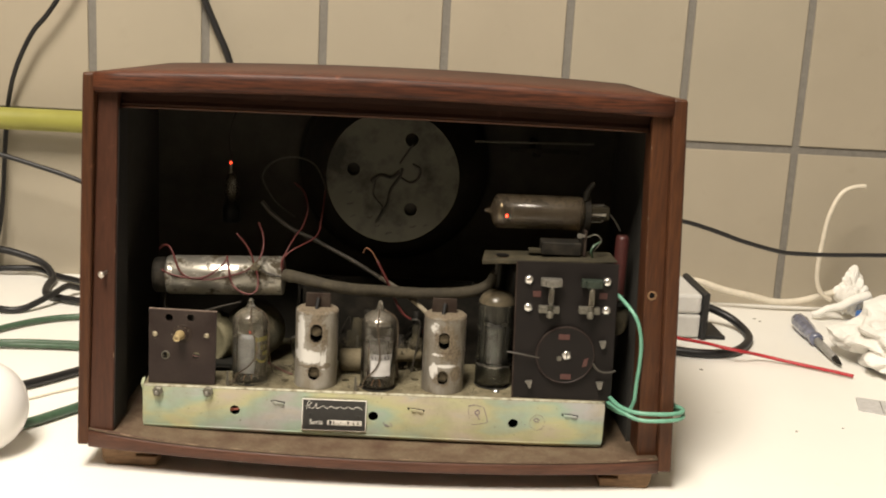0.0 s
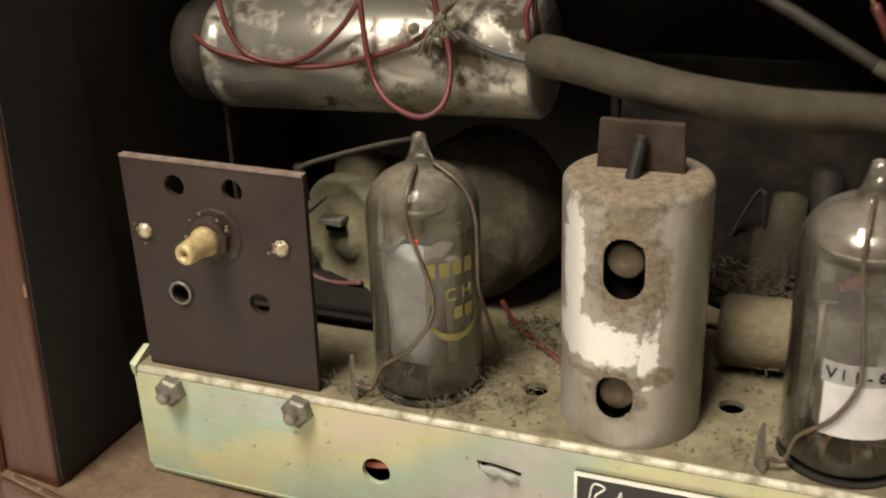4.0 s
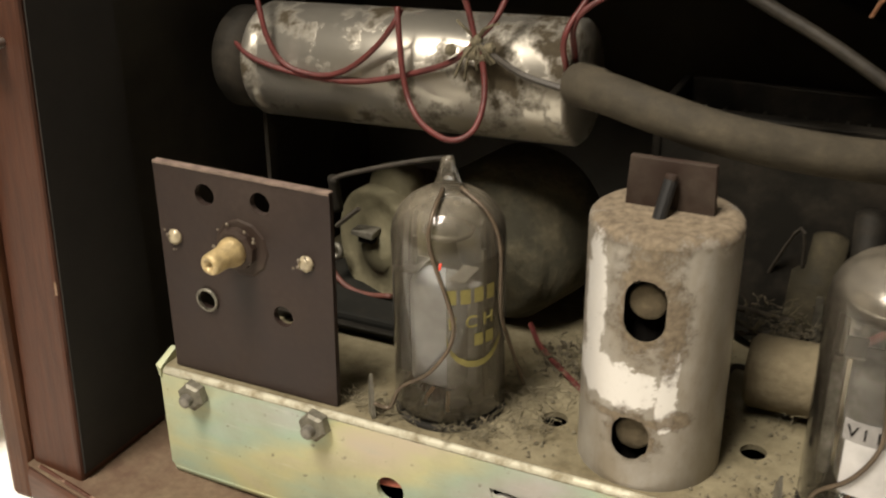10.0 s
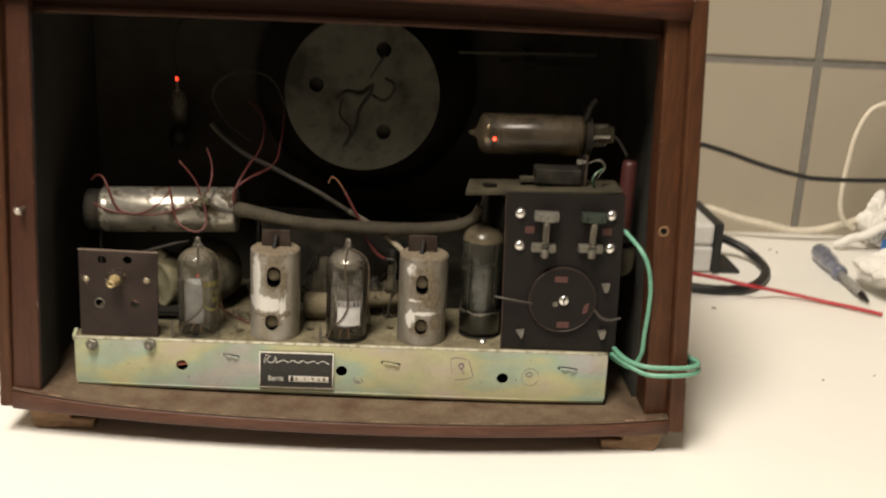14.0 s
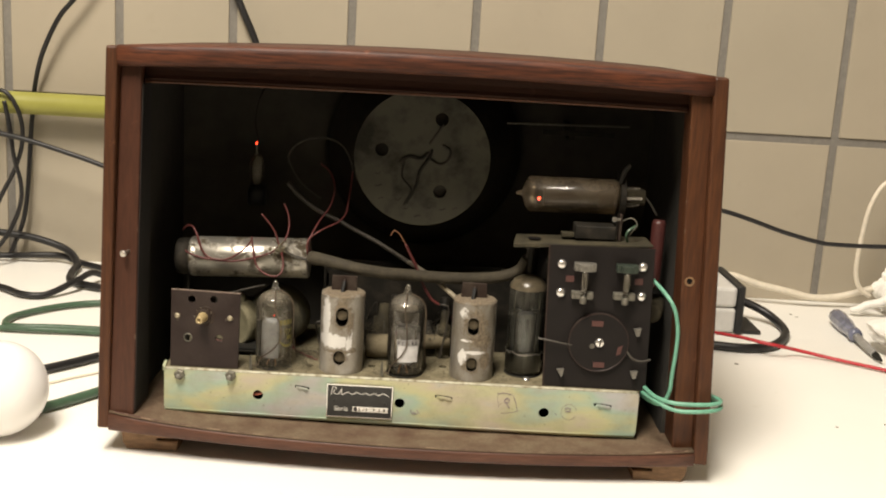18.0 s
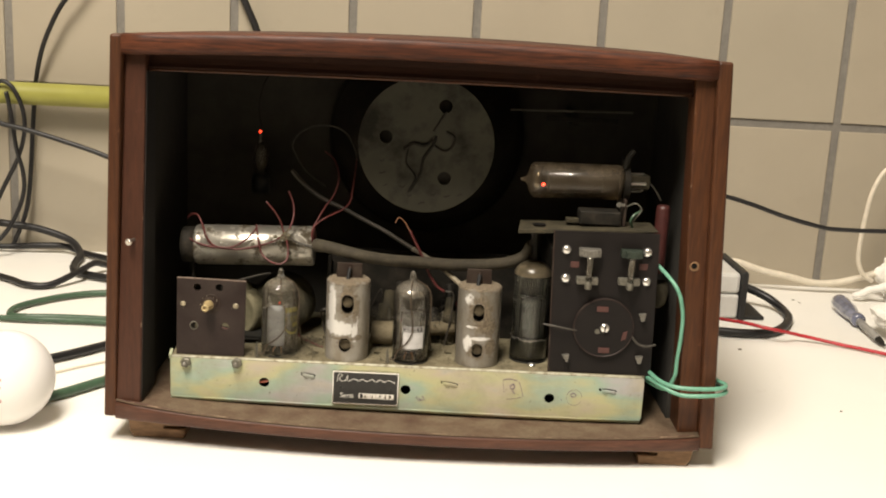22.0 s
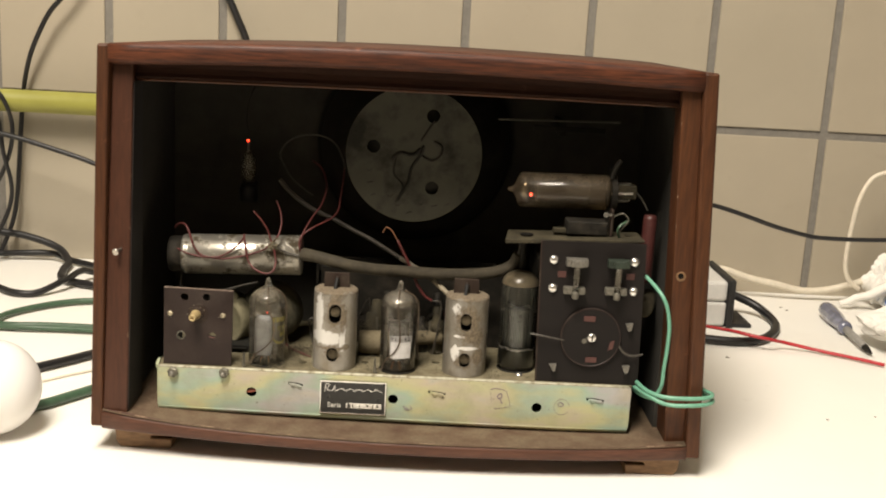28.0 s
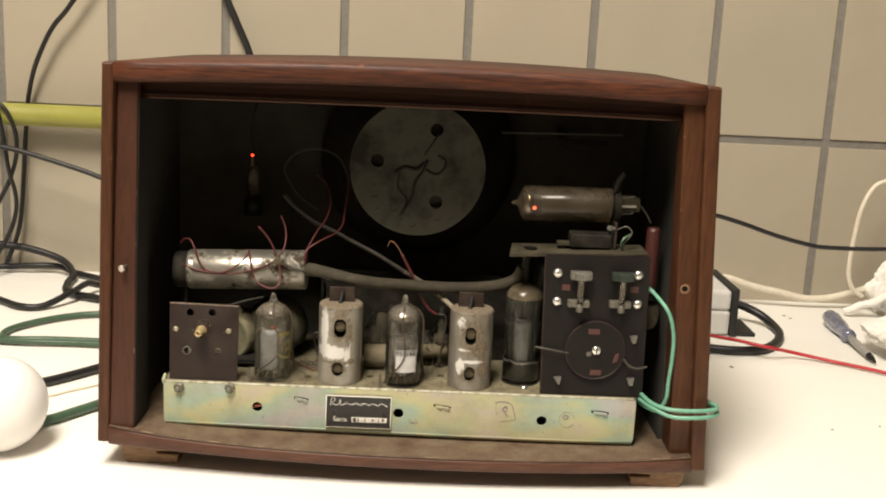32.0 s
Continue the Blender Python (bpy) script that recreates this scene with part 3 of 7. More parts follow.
solo("floor", box((-1.6, -2.2, -0.85), (1.9, WALL_Y, -0.8)), FLOORING, "plain floor", "floor", "structure")
solo("ceiling", box((-1.6, -2.2, 1.7), (1.9, WALL_Y, 1.75)), ROOM, "plain ceiling", "ceiling", "structure")
for k, (x, y) in enumerate(((-1.05, -0.27), (1.2, -0.27), (-1.05, 0.4), (1.2, 0.4))):
    ob = solo("table_leg", box((x, y, -0.8), (x + 0.05, y + 0.05, -0.03), 0.003), BOX_WHITE, "square worktop leg", "table leg", "structure")


# ---- the radio cabinet ----
def lerp(a, b, t):
    return a + (b - a) * t


def back_y(s, z):
    """The rear edge of the cabinet: bowed, and a little raked."""
    low = lerp(-0.0152, -0.0165, s) - 0.0115 * 4 * s * (1 - s)
    high = -0.0105 - 0.004 * 4 * s * (1 - s)
    return lerp(low, high, (z - 0.015) / 0.225)


def left_x(z):
    return lerp(-0.0918, -0.0862, (z - 0.015) / 0.225)


def right_x(z):
    return lerp(0.2695, 0.2585, (z - 0.015) / 0.225)


CAB_FRONT = 0.168


def bowed_board(z_of, thick, sides, n=24, bevel=0.0018, r=0.0, drop=0.0):
    """A board across the cabinet whose rear edge follows the bow; z_of(s) is its underside."""
    bm = bmesh.new()
    rings = []
    for k in range(n + 1):
        s = k / n
        z = z_of(s)
        x = lerp(sides[0](z), sides[1](z), s)
        y = back_y(s, z)
        t = thick(s) if callable(thick) else thick
        prof = [(y + r * (1 - math.sqrt(max(0, 1 - (2 * h - 1) ** 4 * 0.98))), z + t * h) for h in (0.0, 0.06, 0.18, 0.34, 0.5, 0.66, 0.82, 0.94, 1.0)] if r else [(y + bevel, z), (y, z + bevel), (y, z + t - bevel), (y + bevel, z + t)]
        prof += [(CAB_FRONT, z + t - drop), (CAB_FRONT, z)]
        rings.append([bm.verts.new((x + (0.006 if p == CAB_FRONT else 0.0), p, q)) for p, q in prof])
    for a, b in zip(rings, rings[1:]):
        for k in range(len(a)):
            j = (k + 1) % len(a)
            bm.faces.new((a[k], a[j], b[j], b[k]))
    bm.faces.new(rings[0])
    bm.faces.new(rings[-1])
    return bm


cab = thing("radio_cabinet", (0.087, 0.07, 0), "old varnished mahogany radio cabinet with open back, on wooden feet", "radio cabinet")
TOP_Z = lambda s: lerp(0.2270, 0.2290, s) + 0.0042 * 4 * s * (1 - s)
BOT_Z = lambda s: lerp(0.0150, 0.0118, s) - 0.0018 * 4 * s * (1 - s)
FLOOR_T = lambda s: 0.0073 + 0.0040 * (1 - s) ** 10 + 0.0018 * s ** 12
part("top_panel", bowed_board(TOP_Z, 0.0118, (lambda z: left_x(z) + 0.0066, lambda z: right_x(z) - 0.0083), r=0.0036, drop=0.0026), WOOD_H, cab, "arched glossy top panel", True)
bottom = part("bottom_panel", bowed_board(BOT_Z, FLOOR_T, (lambda z: left_x(z) + 0.0066, lambda z: right_x(z) - 0.0083), r=0.0018), WOOD_LOW, cab, "", True)


def side_panel(s, x_out, thick):
    zb, zt = BOT_Z(s) + 0.0014, TOP_Z(s) + 0.0114
    sg = 1 if s == 0 else -1
    c = []
    for z in (zb, zt):
        zf = z - (0.0048 if z > 0.1 else 0.0)
        x = x_out(z)
        y = back_y(s, z)
        w = thick
        c += [(x, y, z), (x + sg * w, y, z), (x + sg * w + 0.006, CAB_FRONT, zf), (x + 0.006, CAB_FRONT, zf)]
    return hexa(bmesh.new(), c, 0.0015)


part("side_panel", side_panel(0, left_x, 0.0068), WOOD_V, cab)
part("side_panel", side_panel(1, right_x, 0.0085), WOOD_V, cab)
part("baffle", box((-0.080, 0.128, 0.0212), (0.250, 0.134, 0.2275)), BAFFLE, cab, "dark front baffle board")
part("front_panel", box((-0.0865, CAB_FRONT - 0.028, 0.0275), (0.2570, CAB_FRONT - 0.002, 0.2260), 0.001), WOOD_H, cab)
# dusty liner on the cabinet floor, upright battens and top rail that held the back
# added dark sheet that keeps red bounce out of the shadow below
part("underside", box((-0.0740, 0.0000, 0.0100), (0.2440, 0.1600, 0.0106)), INNER, cab, "dark sheet added to deepen the shade under the cabinet")
part("chafed_lip", wire([(lerp(left_x(0.02) + 0.010, right_x(0.02) - 0.012, k / 12), back_y(k / 12, 0.02) + 0.0008, BOT_Z(k / 12) + FLOOR_T(k / 12) + 0.0005) for k in range(13)], 0.00055, 6, 4), LIP, cab, "chafed pale lip along the floor edge")
part("floor_liner", bowed_board(lambda s: BOT_Z(s) + FLOOR_T(s) + 0.0001, 0.0008, (lambda z: left_x(z) + 0.0068, lambda z: right_x(z) - 0.0085), 24, 0.0003), FLOOR_DUST, cab, "dust-covered cabinet floor", True)
# added lining sheets, their dark colour holds the shade inside the cabinet
part("lining", box((-0.0865, 0.0155, 0.0212), (-0.0745, 0.127, 0.2262)), INNER, cab, "side lining darkened for the inner shade")
part("lining", box((0.2465, 0.0125, 0.0205), (0.2560, 0.127, 0.2275)), INNER, cab, "side lining darkened for the inner shade")
part("roof_lining", box((-0.0740, 0.0130, 0.2240), (0.2460, 0.127, 0.2258)), INNER, cab, "roof lining darkened for the inner shade")
part("batten", hexa(bmesh.new(), [(-0.0847, -0.0135, 0.0238), (-0.0705, -0.0135, 0.0236), (-0.0698, 0.0150, 0.0236), (-0.0847, 0.0150, 0.0238),
     (-0.0793, -0.0045, 0.2310), (-0.0677, -0.0045, 0.2310), (-0.0677, 0.0150, 0.2310), (-0.0793, 0.0150, 0.2310)], 0.0008), WOOD_POST, cab, "worn brown upright batten")
part("batten", hexa(bmesh.new(), [(0.2490, -0.0100, 0.0194), (0.2612, -0.0100, 0.0194), (0.2612, 0.0120, 0.0194), (0.2490, 0.0120, 0.0194),
     (0.2395, -0.0060, 0.2310), (0.2510, -0.0060, 0.2310), (0.2510, 0.0120, 0.2310), (0.2400, 0.0120, 0.2310)], 0.0008), WOOD_V, cab, "worn red-brown upright batten with screw hole")


# thin near-black sheet: shade on the batten's inner face put into colour
part("shade_face", hexa(bmesh.new(), [(-0.07035, -0.0124, 0.0272), (-0.06995, -0.0124, 0.0272), (-0.06925, 0.0148, 0.0272), (-0.06965, 0.0148, 0.0272),
     (-0.06765, -0.0036, 0.2180), (-0.06725, -0.0036, 0.2180), (-0.06725, 0.0148, 0.2180), (-0.06765, 0.0148, 0.2180)]), plain("near_black_shade", (0.010, 0.0085, 0.0072), 0.7, 0, 0.3, 150), cab, "near-black sheet for the shade on the inner batten face")


def top_rail(n=16):
    """The rail under the top panel, bowed like it and set back."""
    bm = bmesh.new()
    rings = []
    for k in range(n + 1):
        s = k / n
        x, y = lerp(-0.0676, 0.2398, s), lerp(0.0005, -0.0010, s) - 0.0030 * 4 * s * (1 - s)
        z = lerp(0.2182, 0.2192, s) + 0.0012 * 4 * s * (1 - s)
        rings.append([bm.verts.new((x, *q)) for q in ((y + 0.0006, z), (y, z + 0.0008), (y, z + 0.0026), (y + 0.0016, z + 0.0046), (y + 0.0026, z + 0.0078), (y + 0.0030, z + 0.0120), (0.0120, z + 0.0120), (0.0120, z))])
    for p, q in zip(rings, rings[1:]):
        for k in range(8):
            bm.faces.new((p[k], p[(k + 1) % 8], q[(k + 1) % 8], q[k]))
    bm.faces.new(rings[0])
    bm.faces.new(rings[-1])
    return bm


part("top_rail", top_rail(), WOOD_RAIL, cab, "coved rail under the top panel, darkened for its shade")
# light caught by the rail's lower lip, drawn as a brighter strip
part("rail_edge", wire([(lerp(-0.0674, 0.2396, k / 12), lerp(0.0005, -0.0010, k / 12) - 0.0030 * 4 * k / 12 * (1 - k / 12) + 0.0003, lerp(0.2182, 0.2192, k / 12) + 0.0012 * 4 * k / 12 * (1 - k / 12) + 0.0009) for k in range(13)], 0.0009, 6, 3), WOOD_V, cab, "lit red-brown lower edge of the rail", True)


def foot(x0, x1, y0, y1, zt, notch):
    """A foot with a chamfered outer end and a notch below the panel."""
    bm = bmesh.new()
    sg = 1 if notch > 0 else -1
    notch = abs(notch)
    out, inn = (x0, x1) if sg > 0 else (x1, x0)
    pr = [(out + sg * 0.003, 0.0), (inn, 0.0), (inn + sg * 0.0006, 0.0058), (inn - sg * notch, 0.0062), (inn - sg * notch, 0.0076), (inn - sg * 0.0006, 0.0079), (inn - sg * 0.0006, zt), (out - sg * 0.0005, zt), (out + sg * 0.0005, 0.004)]
    a = [bm.verts.new((x, y0, z)) for x, z in pr]
    b = [bm.verts.new((x, y1, z)) for x, z in pr]
    bm.faces.new(a)
    bm.faces.new(b)
    for i in range(len(a)):
        j = (i + 1) % len(a)
        bm.faces.new((a[i], a[j], b[j], b[i]))
    bmesh.ops.recalc_face_normals(bm, faces=bm.faces)
    bmesh.ops.bevel(bm, geom=[e for e in bm.edges if abs(e.verts[0].co.y - e.verts[1].co.y) < 1e-6 and e.verts[0].co.y < y0 + 1e-5], offset=0.0006, segments=1, affect="EDGES")
    return bm


for args in ((-0.0800, -0.0470, -0.0050, 0.030, 0.0140, 0.012), (0.2270, 0.2590, -0.0115, 0.030, 0.0116, -0.011), (-0.0780, -0.0470, 0.125, 0.160, 0.0140, 0.012), (0.2270, 0.2580, 0.125, 0.160, 0.0116, -0.011)):
    part("foot", foot(*args), WOOD_RAW, cab, "pale bare wood foot")

# varnish knocked off the inner edges of the battens
chip_rnd = random.Random(41)
for lo_end, hi_end, count in (((0.2490, -0.0100, 0.0200), (0.2395, -0.0060, 0.2310), 13), ((-0.0705, -0.0135, 0.0238), (-0.0678, -0.0045, 0.2235), 8)):
    lo_end, hi_end = Vector(lo_end), Vector(hi_end)
    for k in range(count):
        at = chip_rnd.random() * 0.8 + 0.12
        span = chip_rnd.uniform(0.006, 0.05) / 2.2
        a, b = lo_end.lerp(hi_end, at), lo_end.lerp(hi_end, min(at + span, 0.98))
        mid_pt = a.lerp(b, 0.5)
        sign = 1 if lo_end.x > 0 else -1
        shift = Vector((sign * 0.00045, 0.00035, 0))
        part("worn_chip", wire([tuple(a + shift), tuple(mid_pt + shift), tuple(b + shift)], chip_rnd.uniform(0.00025, 0.00055), 5, 3), LIP, cab)

# screws in the battens
part("screw", lathe([(0, 0.0009), (0.0050, 0.0009), (0.0052, 0.0020), (0.0060, 0.0020), (0.0066, 0.0013), (0.0064, 0.0004)], (-0.0742, -0.0088, 0.1228), (-0.35, -1, -0.12), 16), SCREW, cab, "bright back-panel screw", True)
# screw hole drawn as a flat dark disc, its shade in the colour
part("screw_hole", lathe([(0, 0.0), (0.0001, 0.0017), (0.0003, 0.0017), (0.0004, 0)], (0.2488, -0.0086, 0.1232), (0, -1, 0), 14), HOLE_DARK, cab, "empty screw hole")
part("chipped_wood", lathe([(0, 0.0), (0.0001, 0.0030), (0.0002, 0.0026), (0.0003, 0)], (0.2490, -0.0084, 0.1229), (0, -1, 0), 9), WOOD_RAW, cab, "chipped pale wood round the hole")


# ---- the chassis ----
CH_L, CH_R, CH_B, CH_T, CH_BACK = -0.0560, 0.2285, 0.0240, 0.0516, 0.105
chassis = thing("radio_chassis", (0.086, 0.05, CH_B), "zinc-passivated steel radio chassis with a dusty deck, inside the cabinet", "chassis")
tears = [((0.0217, 0.0441), (0.0307, 0.0430)), ((0.1058, 0.0428), (0.1167, 0.0415)), ((0.2015, 0.0427), (0.2126, 0.0418))]


def tear_pts(a, b):
    """A ragged punched-out opening under a bent tongue."""
    (x0, z0), (x1, z1) = a, b
    return [(x0, z0), (x0 + 0.0006, z0 - 0.0022), (lerp(x0, x1, 0.25), z0 - 0.0012), (lerp(x0, x1, 0.75), z1 - 0.0010), (x1 - 0.0003, z1 - 0.0016), (x1, z1), (lerp(x0, x1, 0.5), z1 + 0.0008)]


holes = [circle_pts(x, z, 0.0031) for x, z in ((0.0, 0.0365), (0.085, 0.0360), (0.172, 0.0348))] + [tear_pts(*t) for t in tears]
FOLD, ROLL = 0.0013, 0.0030
LOWER = [(CH_L + 0.0008, 0.0229), (-0.0169, 0.0223), (0.0172, 0.0218), (0.0514, 0.0213), (0.0858, 0.0209), (0.1203, 0.0205), (0.1548, 0.0203), (0.1895, 0.0203), (CH_R - 0.0006, 0.0207)]
UPPER = CH_T - 0.0004 - FOLD
edge = [(x, z + ROLL) for x, z in LOWER] + [(CH_R, LOWER[-1][1] + ROLL + 0.0012), (CH_R, UPPER - 0.0016), (CH_R - 0.0016, UPPER), (CH_L + 0.0008, UPPER), (CH_L, UPPER - 0.0008), (CH_L, 0.0268)]


def fold_strip(line, r, up, n=6, thick=0.0010):
    """A rounded bend of sheet metal along a line of (x, z) that turns from the upright face inwards."""
    bm = bmesh.new()
    rings = []
    for x, z in line:
        arc = [radians(90 * k / n) for k in range(n + 1)]
        sg = 1 if up else -1
        ring = [(r - r * math.cos(a), z + sg * r * math.sin(a)) for a in arc] + [(r - (r - thick) * math.cos(a), z + sg * (r - thick) * math.sin(a)) for a in reversed(arc)]
        rings.append([bm.verts.new((x, *q)) for q in ring])
    for p, q in zip(rings, rings[1:]):
        for k in range(len(p)):
            m = (k + 1) % len(p)
            bm.faces.new((p[k], p[m], q[m], q[k]))
    bm.faces.new(rings[0])
    bm.faces.new(rings[-1])
    return bm


face = part("front_flange", sheet(edge, holes, 0.0, 0.0012), STEEL, chassis, "pale iridescent passivated steel flange")
for a, b in tears:
    bm = bmesh.new()
    (x0, z0), (x1, z1) = a, b
    lip = [[bm.verts.new((lerp(x0, x1, lerp(0.10, 0.86, k / 6) + 0.05 * j), -0.0003 - (0.0011, 0.0016, 0.0007, 0.0003)[j] * (0.7 + 0.3 * math.sin(k * 1.7)), lerp(z0, z1, k / 6) + 0.0005 - (0.0004, 0.0014, 0.0026, 0.0034 + 0.0008 * math.sin(k * 2.1))[j])) for k in range(7)] for j in range(4)]
    for p, q in zip(lip, lip[1:]):
        for k in range(6):
            bm.faces.new((p[k], p[k + 1], q[k + 1], q[k]))
    part("tongue", bm, STEEL, face, "bent punched tongue", True)
part("upper_fold", fold_strip([(lerp(CH_L + 0.0008, CH_R - 0.0016, k / 24), UPPER) for k in range(25)], FOLD, True), FOLD_DUST, face, "bright worn fold between flange and deck", True)
part("lower_roll", fold_strip([(x, z + ROLL) for x, z in LOWER], ROLL, False), STEEL, face, "rolled lower edge of the flange", True)
DECK_HOLES = [(0.0662, 0.0222, 0.0025), (0.0285, 0.0170, 0.0026), (0.1105, 0.0285, 0.0026)]


def deck():
    bm = sheet([(CH_L, FOLD), (CH_R, FOLD), (CH_R, CH_BACK), (CH_L, CH_BACK)], [circle_pts(x, y, r, 18) for x, y, r in DECK_HOLES], 0.0, 0.0012)
    for v in bm.verts:
        x, y, z = v.co
        v.co = (x, z, CH_T - 0.0004 - y)
    return bm


part("deck", deck(), DECK, chassis, "deck thick with brown dust")
part("end_plate", box((CH_L, 0.0013, CH_B), (CH_L + 0.0012, CH_BACK, CH_T - 0.0018)), STEEL, chassis)
part("end_plate", box((CH_R - 0.0012, 0.0013, CH_B), (CH_R, CH_BACK, CH_T - 0.0018)), STEEL, chassis)
part("rear_flange", box((CH_L + 0.0013, CH_BACK - 0.0012, CH_B), (CH_R - 0.0013, CH_BACK, CH_T - 0.0018)), STEEL, chassis)
# near-black block standing in for the contact shadow under the flange
part("gap_shadow", box((CH_L + 0.002, 0.0060, 0.0194), (CH_R - 0.002, CH_BACK - 0.002, 0.0242)), HOLE_DARK, chassis, "near-black block for the shadow gap under the chassis")
part("wire_in_hole", wire([(-0.012, 0.006, 0.0335), (-0.003, 0.0032, 0.0358), (0.003, 0.0030, 0.0372), (0.012, 0.007, 0.0385)], 0.0010), PINK_WIRE, chassis, "pinkish wire behind the hole")
# left corner where the sheet is folded and torn open
part("corner_tab", hexa(bmesh.new(), [(CH_L - 0.0008, 0.0005, 0.0490), (CH_L + 0.0006, -0.0004, 0.0490), (CH_L + 0.0004, 0.0060, 0.0490), (CH_L - 0.0008, 0.0060, 0.0490),
     (CH_L - 0.0010, 0.0002, 0.0517), (CH_L + 0.0006, -0.0004, 0.0513), (CH_L + 0.0004, 0.0060, 0.0536), (CH_L - 0.0012, 0.0060, 0.0533)]), STEEL, chassis, "torn corner fold")
for x, z in ((-0.0467, 0.0472), (-0.0163, 0.0481)):
    nut = part("bolt", lathe([(0, 0.0034), (0.0004, 0.0034), (0.0020, 0.0032), (0.0025, 0.0025), (0.0026, 0)], (x, -0.0001, z), (0.05, -1, 0.08), 6), NUT, chassis, "dull worn hexagon nut with its screw end")
    part("screw_end", lathe([(0, 0.0014), (0.0016, 0.0014), (0.0019, 0.0010), (0.0020, 0)], (x - 0.0002, -0.0024, z - 0.0002), (-0.05, -1, -0.05), 12), TINNED, nut, "pale screw end")
# maker's plate
tag = part("name_plate", box((0.0412, -0.0010, 0.0258), (0.0808, -0.0002, 0.0466), 0.0003), PLATE_BLACK, chassis, "small black name plate with silver edge")
for lo, hi in (((0.0412, -0.0013, 0.0458), (0.0808, -0.0009, 0.0466)), ((0.0412, -0.0013, 0.0258), (0.0808, -0.0009, 0.0265)), ((0.0412, -0.0013, 0.0266), (0.0418, -0.0009, 0.0457)), ((0.0802, -0.0013, 0.0266), (0.0808, -0.0009, 0.0457))):
    part("rim", box(lo, hi), SILVER, tag)
part("emblem_stroke", wire([(0.0440, -0.0012, 0.0398), (0.0448, -0.0012, 0.0444), (0.0470, -0.0012, 0.0440), (0.0452, -0.0012, 0.0418), (0.0470, -0.0012, 0.0402), (0.0490, -0.0012, 0.0412), (0.0500, -0.0012, 0.0438), (0.0502, -0.0012, 0.0404)] +
     [(0.0515 + 0.0026 * k, -0.0012, 0.0406 + 0.0013 * (k % 2)) for k in range(10)] + [(0.0785, -0.0012, 0.0402)], 0.00019, 5, 5), WHITE_INK, tag, "silver script emblem")
lettering("lettering", "Seria", 0.0042, WHITE_INK, tag, facing(0.0500, -0.00112, 0.0312), "pale lettering")
part("number_bar", box((0.0570, -0.00125, 0.0297), (0.0782, -0.00095, 0.0330)), SILVER, tag, "silvery number field")
part("number_marks", box((0.0578, -0.00140, 0.0301), (0.0596, -0.00120, 0.0326)), PLATE_BLACK, tag)
for k, (x, w) in enumerate(((0.0606, 0.0008), (0.0650, 0.0005), (0.0692, 0.0012), (0.0728, 0.0006), (0.0752, 0.0014))):
    part("number_marks", box((x, -0.00140, 0.0301 + 0.0004 * (k % 3)), (x + w, -0.00120, 0.0322)), DULL, tag)
for x, z in ((0.0462, 0.0364), (0.0761, 0.0355)):
    part("rivet", lathe([(0, 0.0011), (0.0004, 0.0010), (0.0006, 0)], (x, -0.0010, z), (0, -1, 0), 12), PLATE_BLACK, tag)
# stamp marks
def ink(pts, r=0.00022):
    return part("stamp_mark", wire([(x, -0.00015, z) for x, z in pts], r, 4, 3), PENCIL, face, "smudged violet stamp")


ink([(0.1434, 0.0452), (0.1470, 0.0462), (0.1520, 0.0452)])
ink([(0.1530, 0.0448), (0.1548, 0.0400), (0.1560, 0.0352)], 0.00026)
ink([(0.1436, 0.0442), (0.1440, 0.0400), (0.1446, 0.0372)], 0.00014)
ink([(0.1462, 0.0332), (0.1510, 0.0338), (0.1556, 0.0350)], 0.00014)
ink([(0.1490, 0.0428), (0.1478, 0.0412), (0.1490, 0.0398), (0.1506, 0.0408), (0.1502, 0.0426), (0.1490, 0.0428)], 0.00034)
ink([(0.1494, 0.0398), (0.1500, 0.0380), (0.1512, 0.0368)], 0.00030)
ink(circle_pts(0.1870, 0.0362, 0.0046, 14, 0.0050), 0.00011)
ink([(0.1845, 0.0375), (0.1860, 0.0390), (0.1880, 0.0380), (0.1872, 0.0366), (0.1850, 0.0368)], 0.00030)
ink([(0.1790, 0.0348), (0.1796, 0.0340)], 0.00030)
for k in range(4):
    ink([(0.0915 + 0.0013 * k, 0.0325 - 0.0014 * (k % 3)), (0.0925 + 0.0013 * k, 0.0302 + 0.0008 * (k % 2)), (0.0938 + 0.001 * k, 0.0300)], 0.00025)

# ---- aerial plate ----
plate = thing("socket_plate", (-0.032, 0.003, CH_T), "dark brown laminate socket plate with holes and a brass shaft", "socket plate")
ph = [(-0.0405, 0.0931), (-0.0275, 0.0934), (-0.0425, 0.0696), (-0.0242, 0.0696)]
part("panel", sheet([(-0.0530, 0.0515), (-0.0128, 0.0515), (-0.0118, 0.0978), (-0.0525, 0.0984)], [circle_pts(x, z, 0.0023, 16) for x, z in ph], 0.0025, 0.0014), BAKELITE, plate)
for x, z in ph[2:3]:
    part("eyelet", lathe([(0, 0.0021), (0, 0.0026), (0.0005, 0.0027), (0.0007, 0.0024), (0.0006, 0.0021)], (x, 0.0025, z), (0, -1, 0), 18, cap=False), DULL, plate, "tarnished eyelet", True)
part("worn_edge", hexa(bmesh.new(), [(-0.0524, 0.0023, 0.0982), (-0.0119, 0.0023, 0.0976), (-0.0119, 0.0040, 0.0976), (-0.0524, 0.0040, 0.0982), (-0.0524, 0.0023, 0.0987), (-0.0119, 0.0023, 0.0981), (-0.0119, 0.0040, 0.0981), (-0.0524, 0.0040, 0.0987)]), plain("chafed_laminate", (0.17, 0.125, 0.10), 0.6, 0, 0.4, 500), plate, "chafed pale top edge")
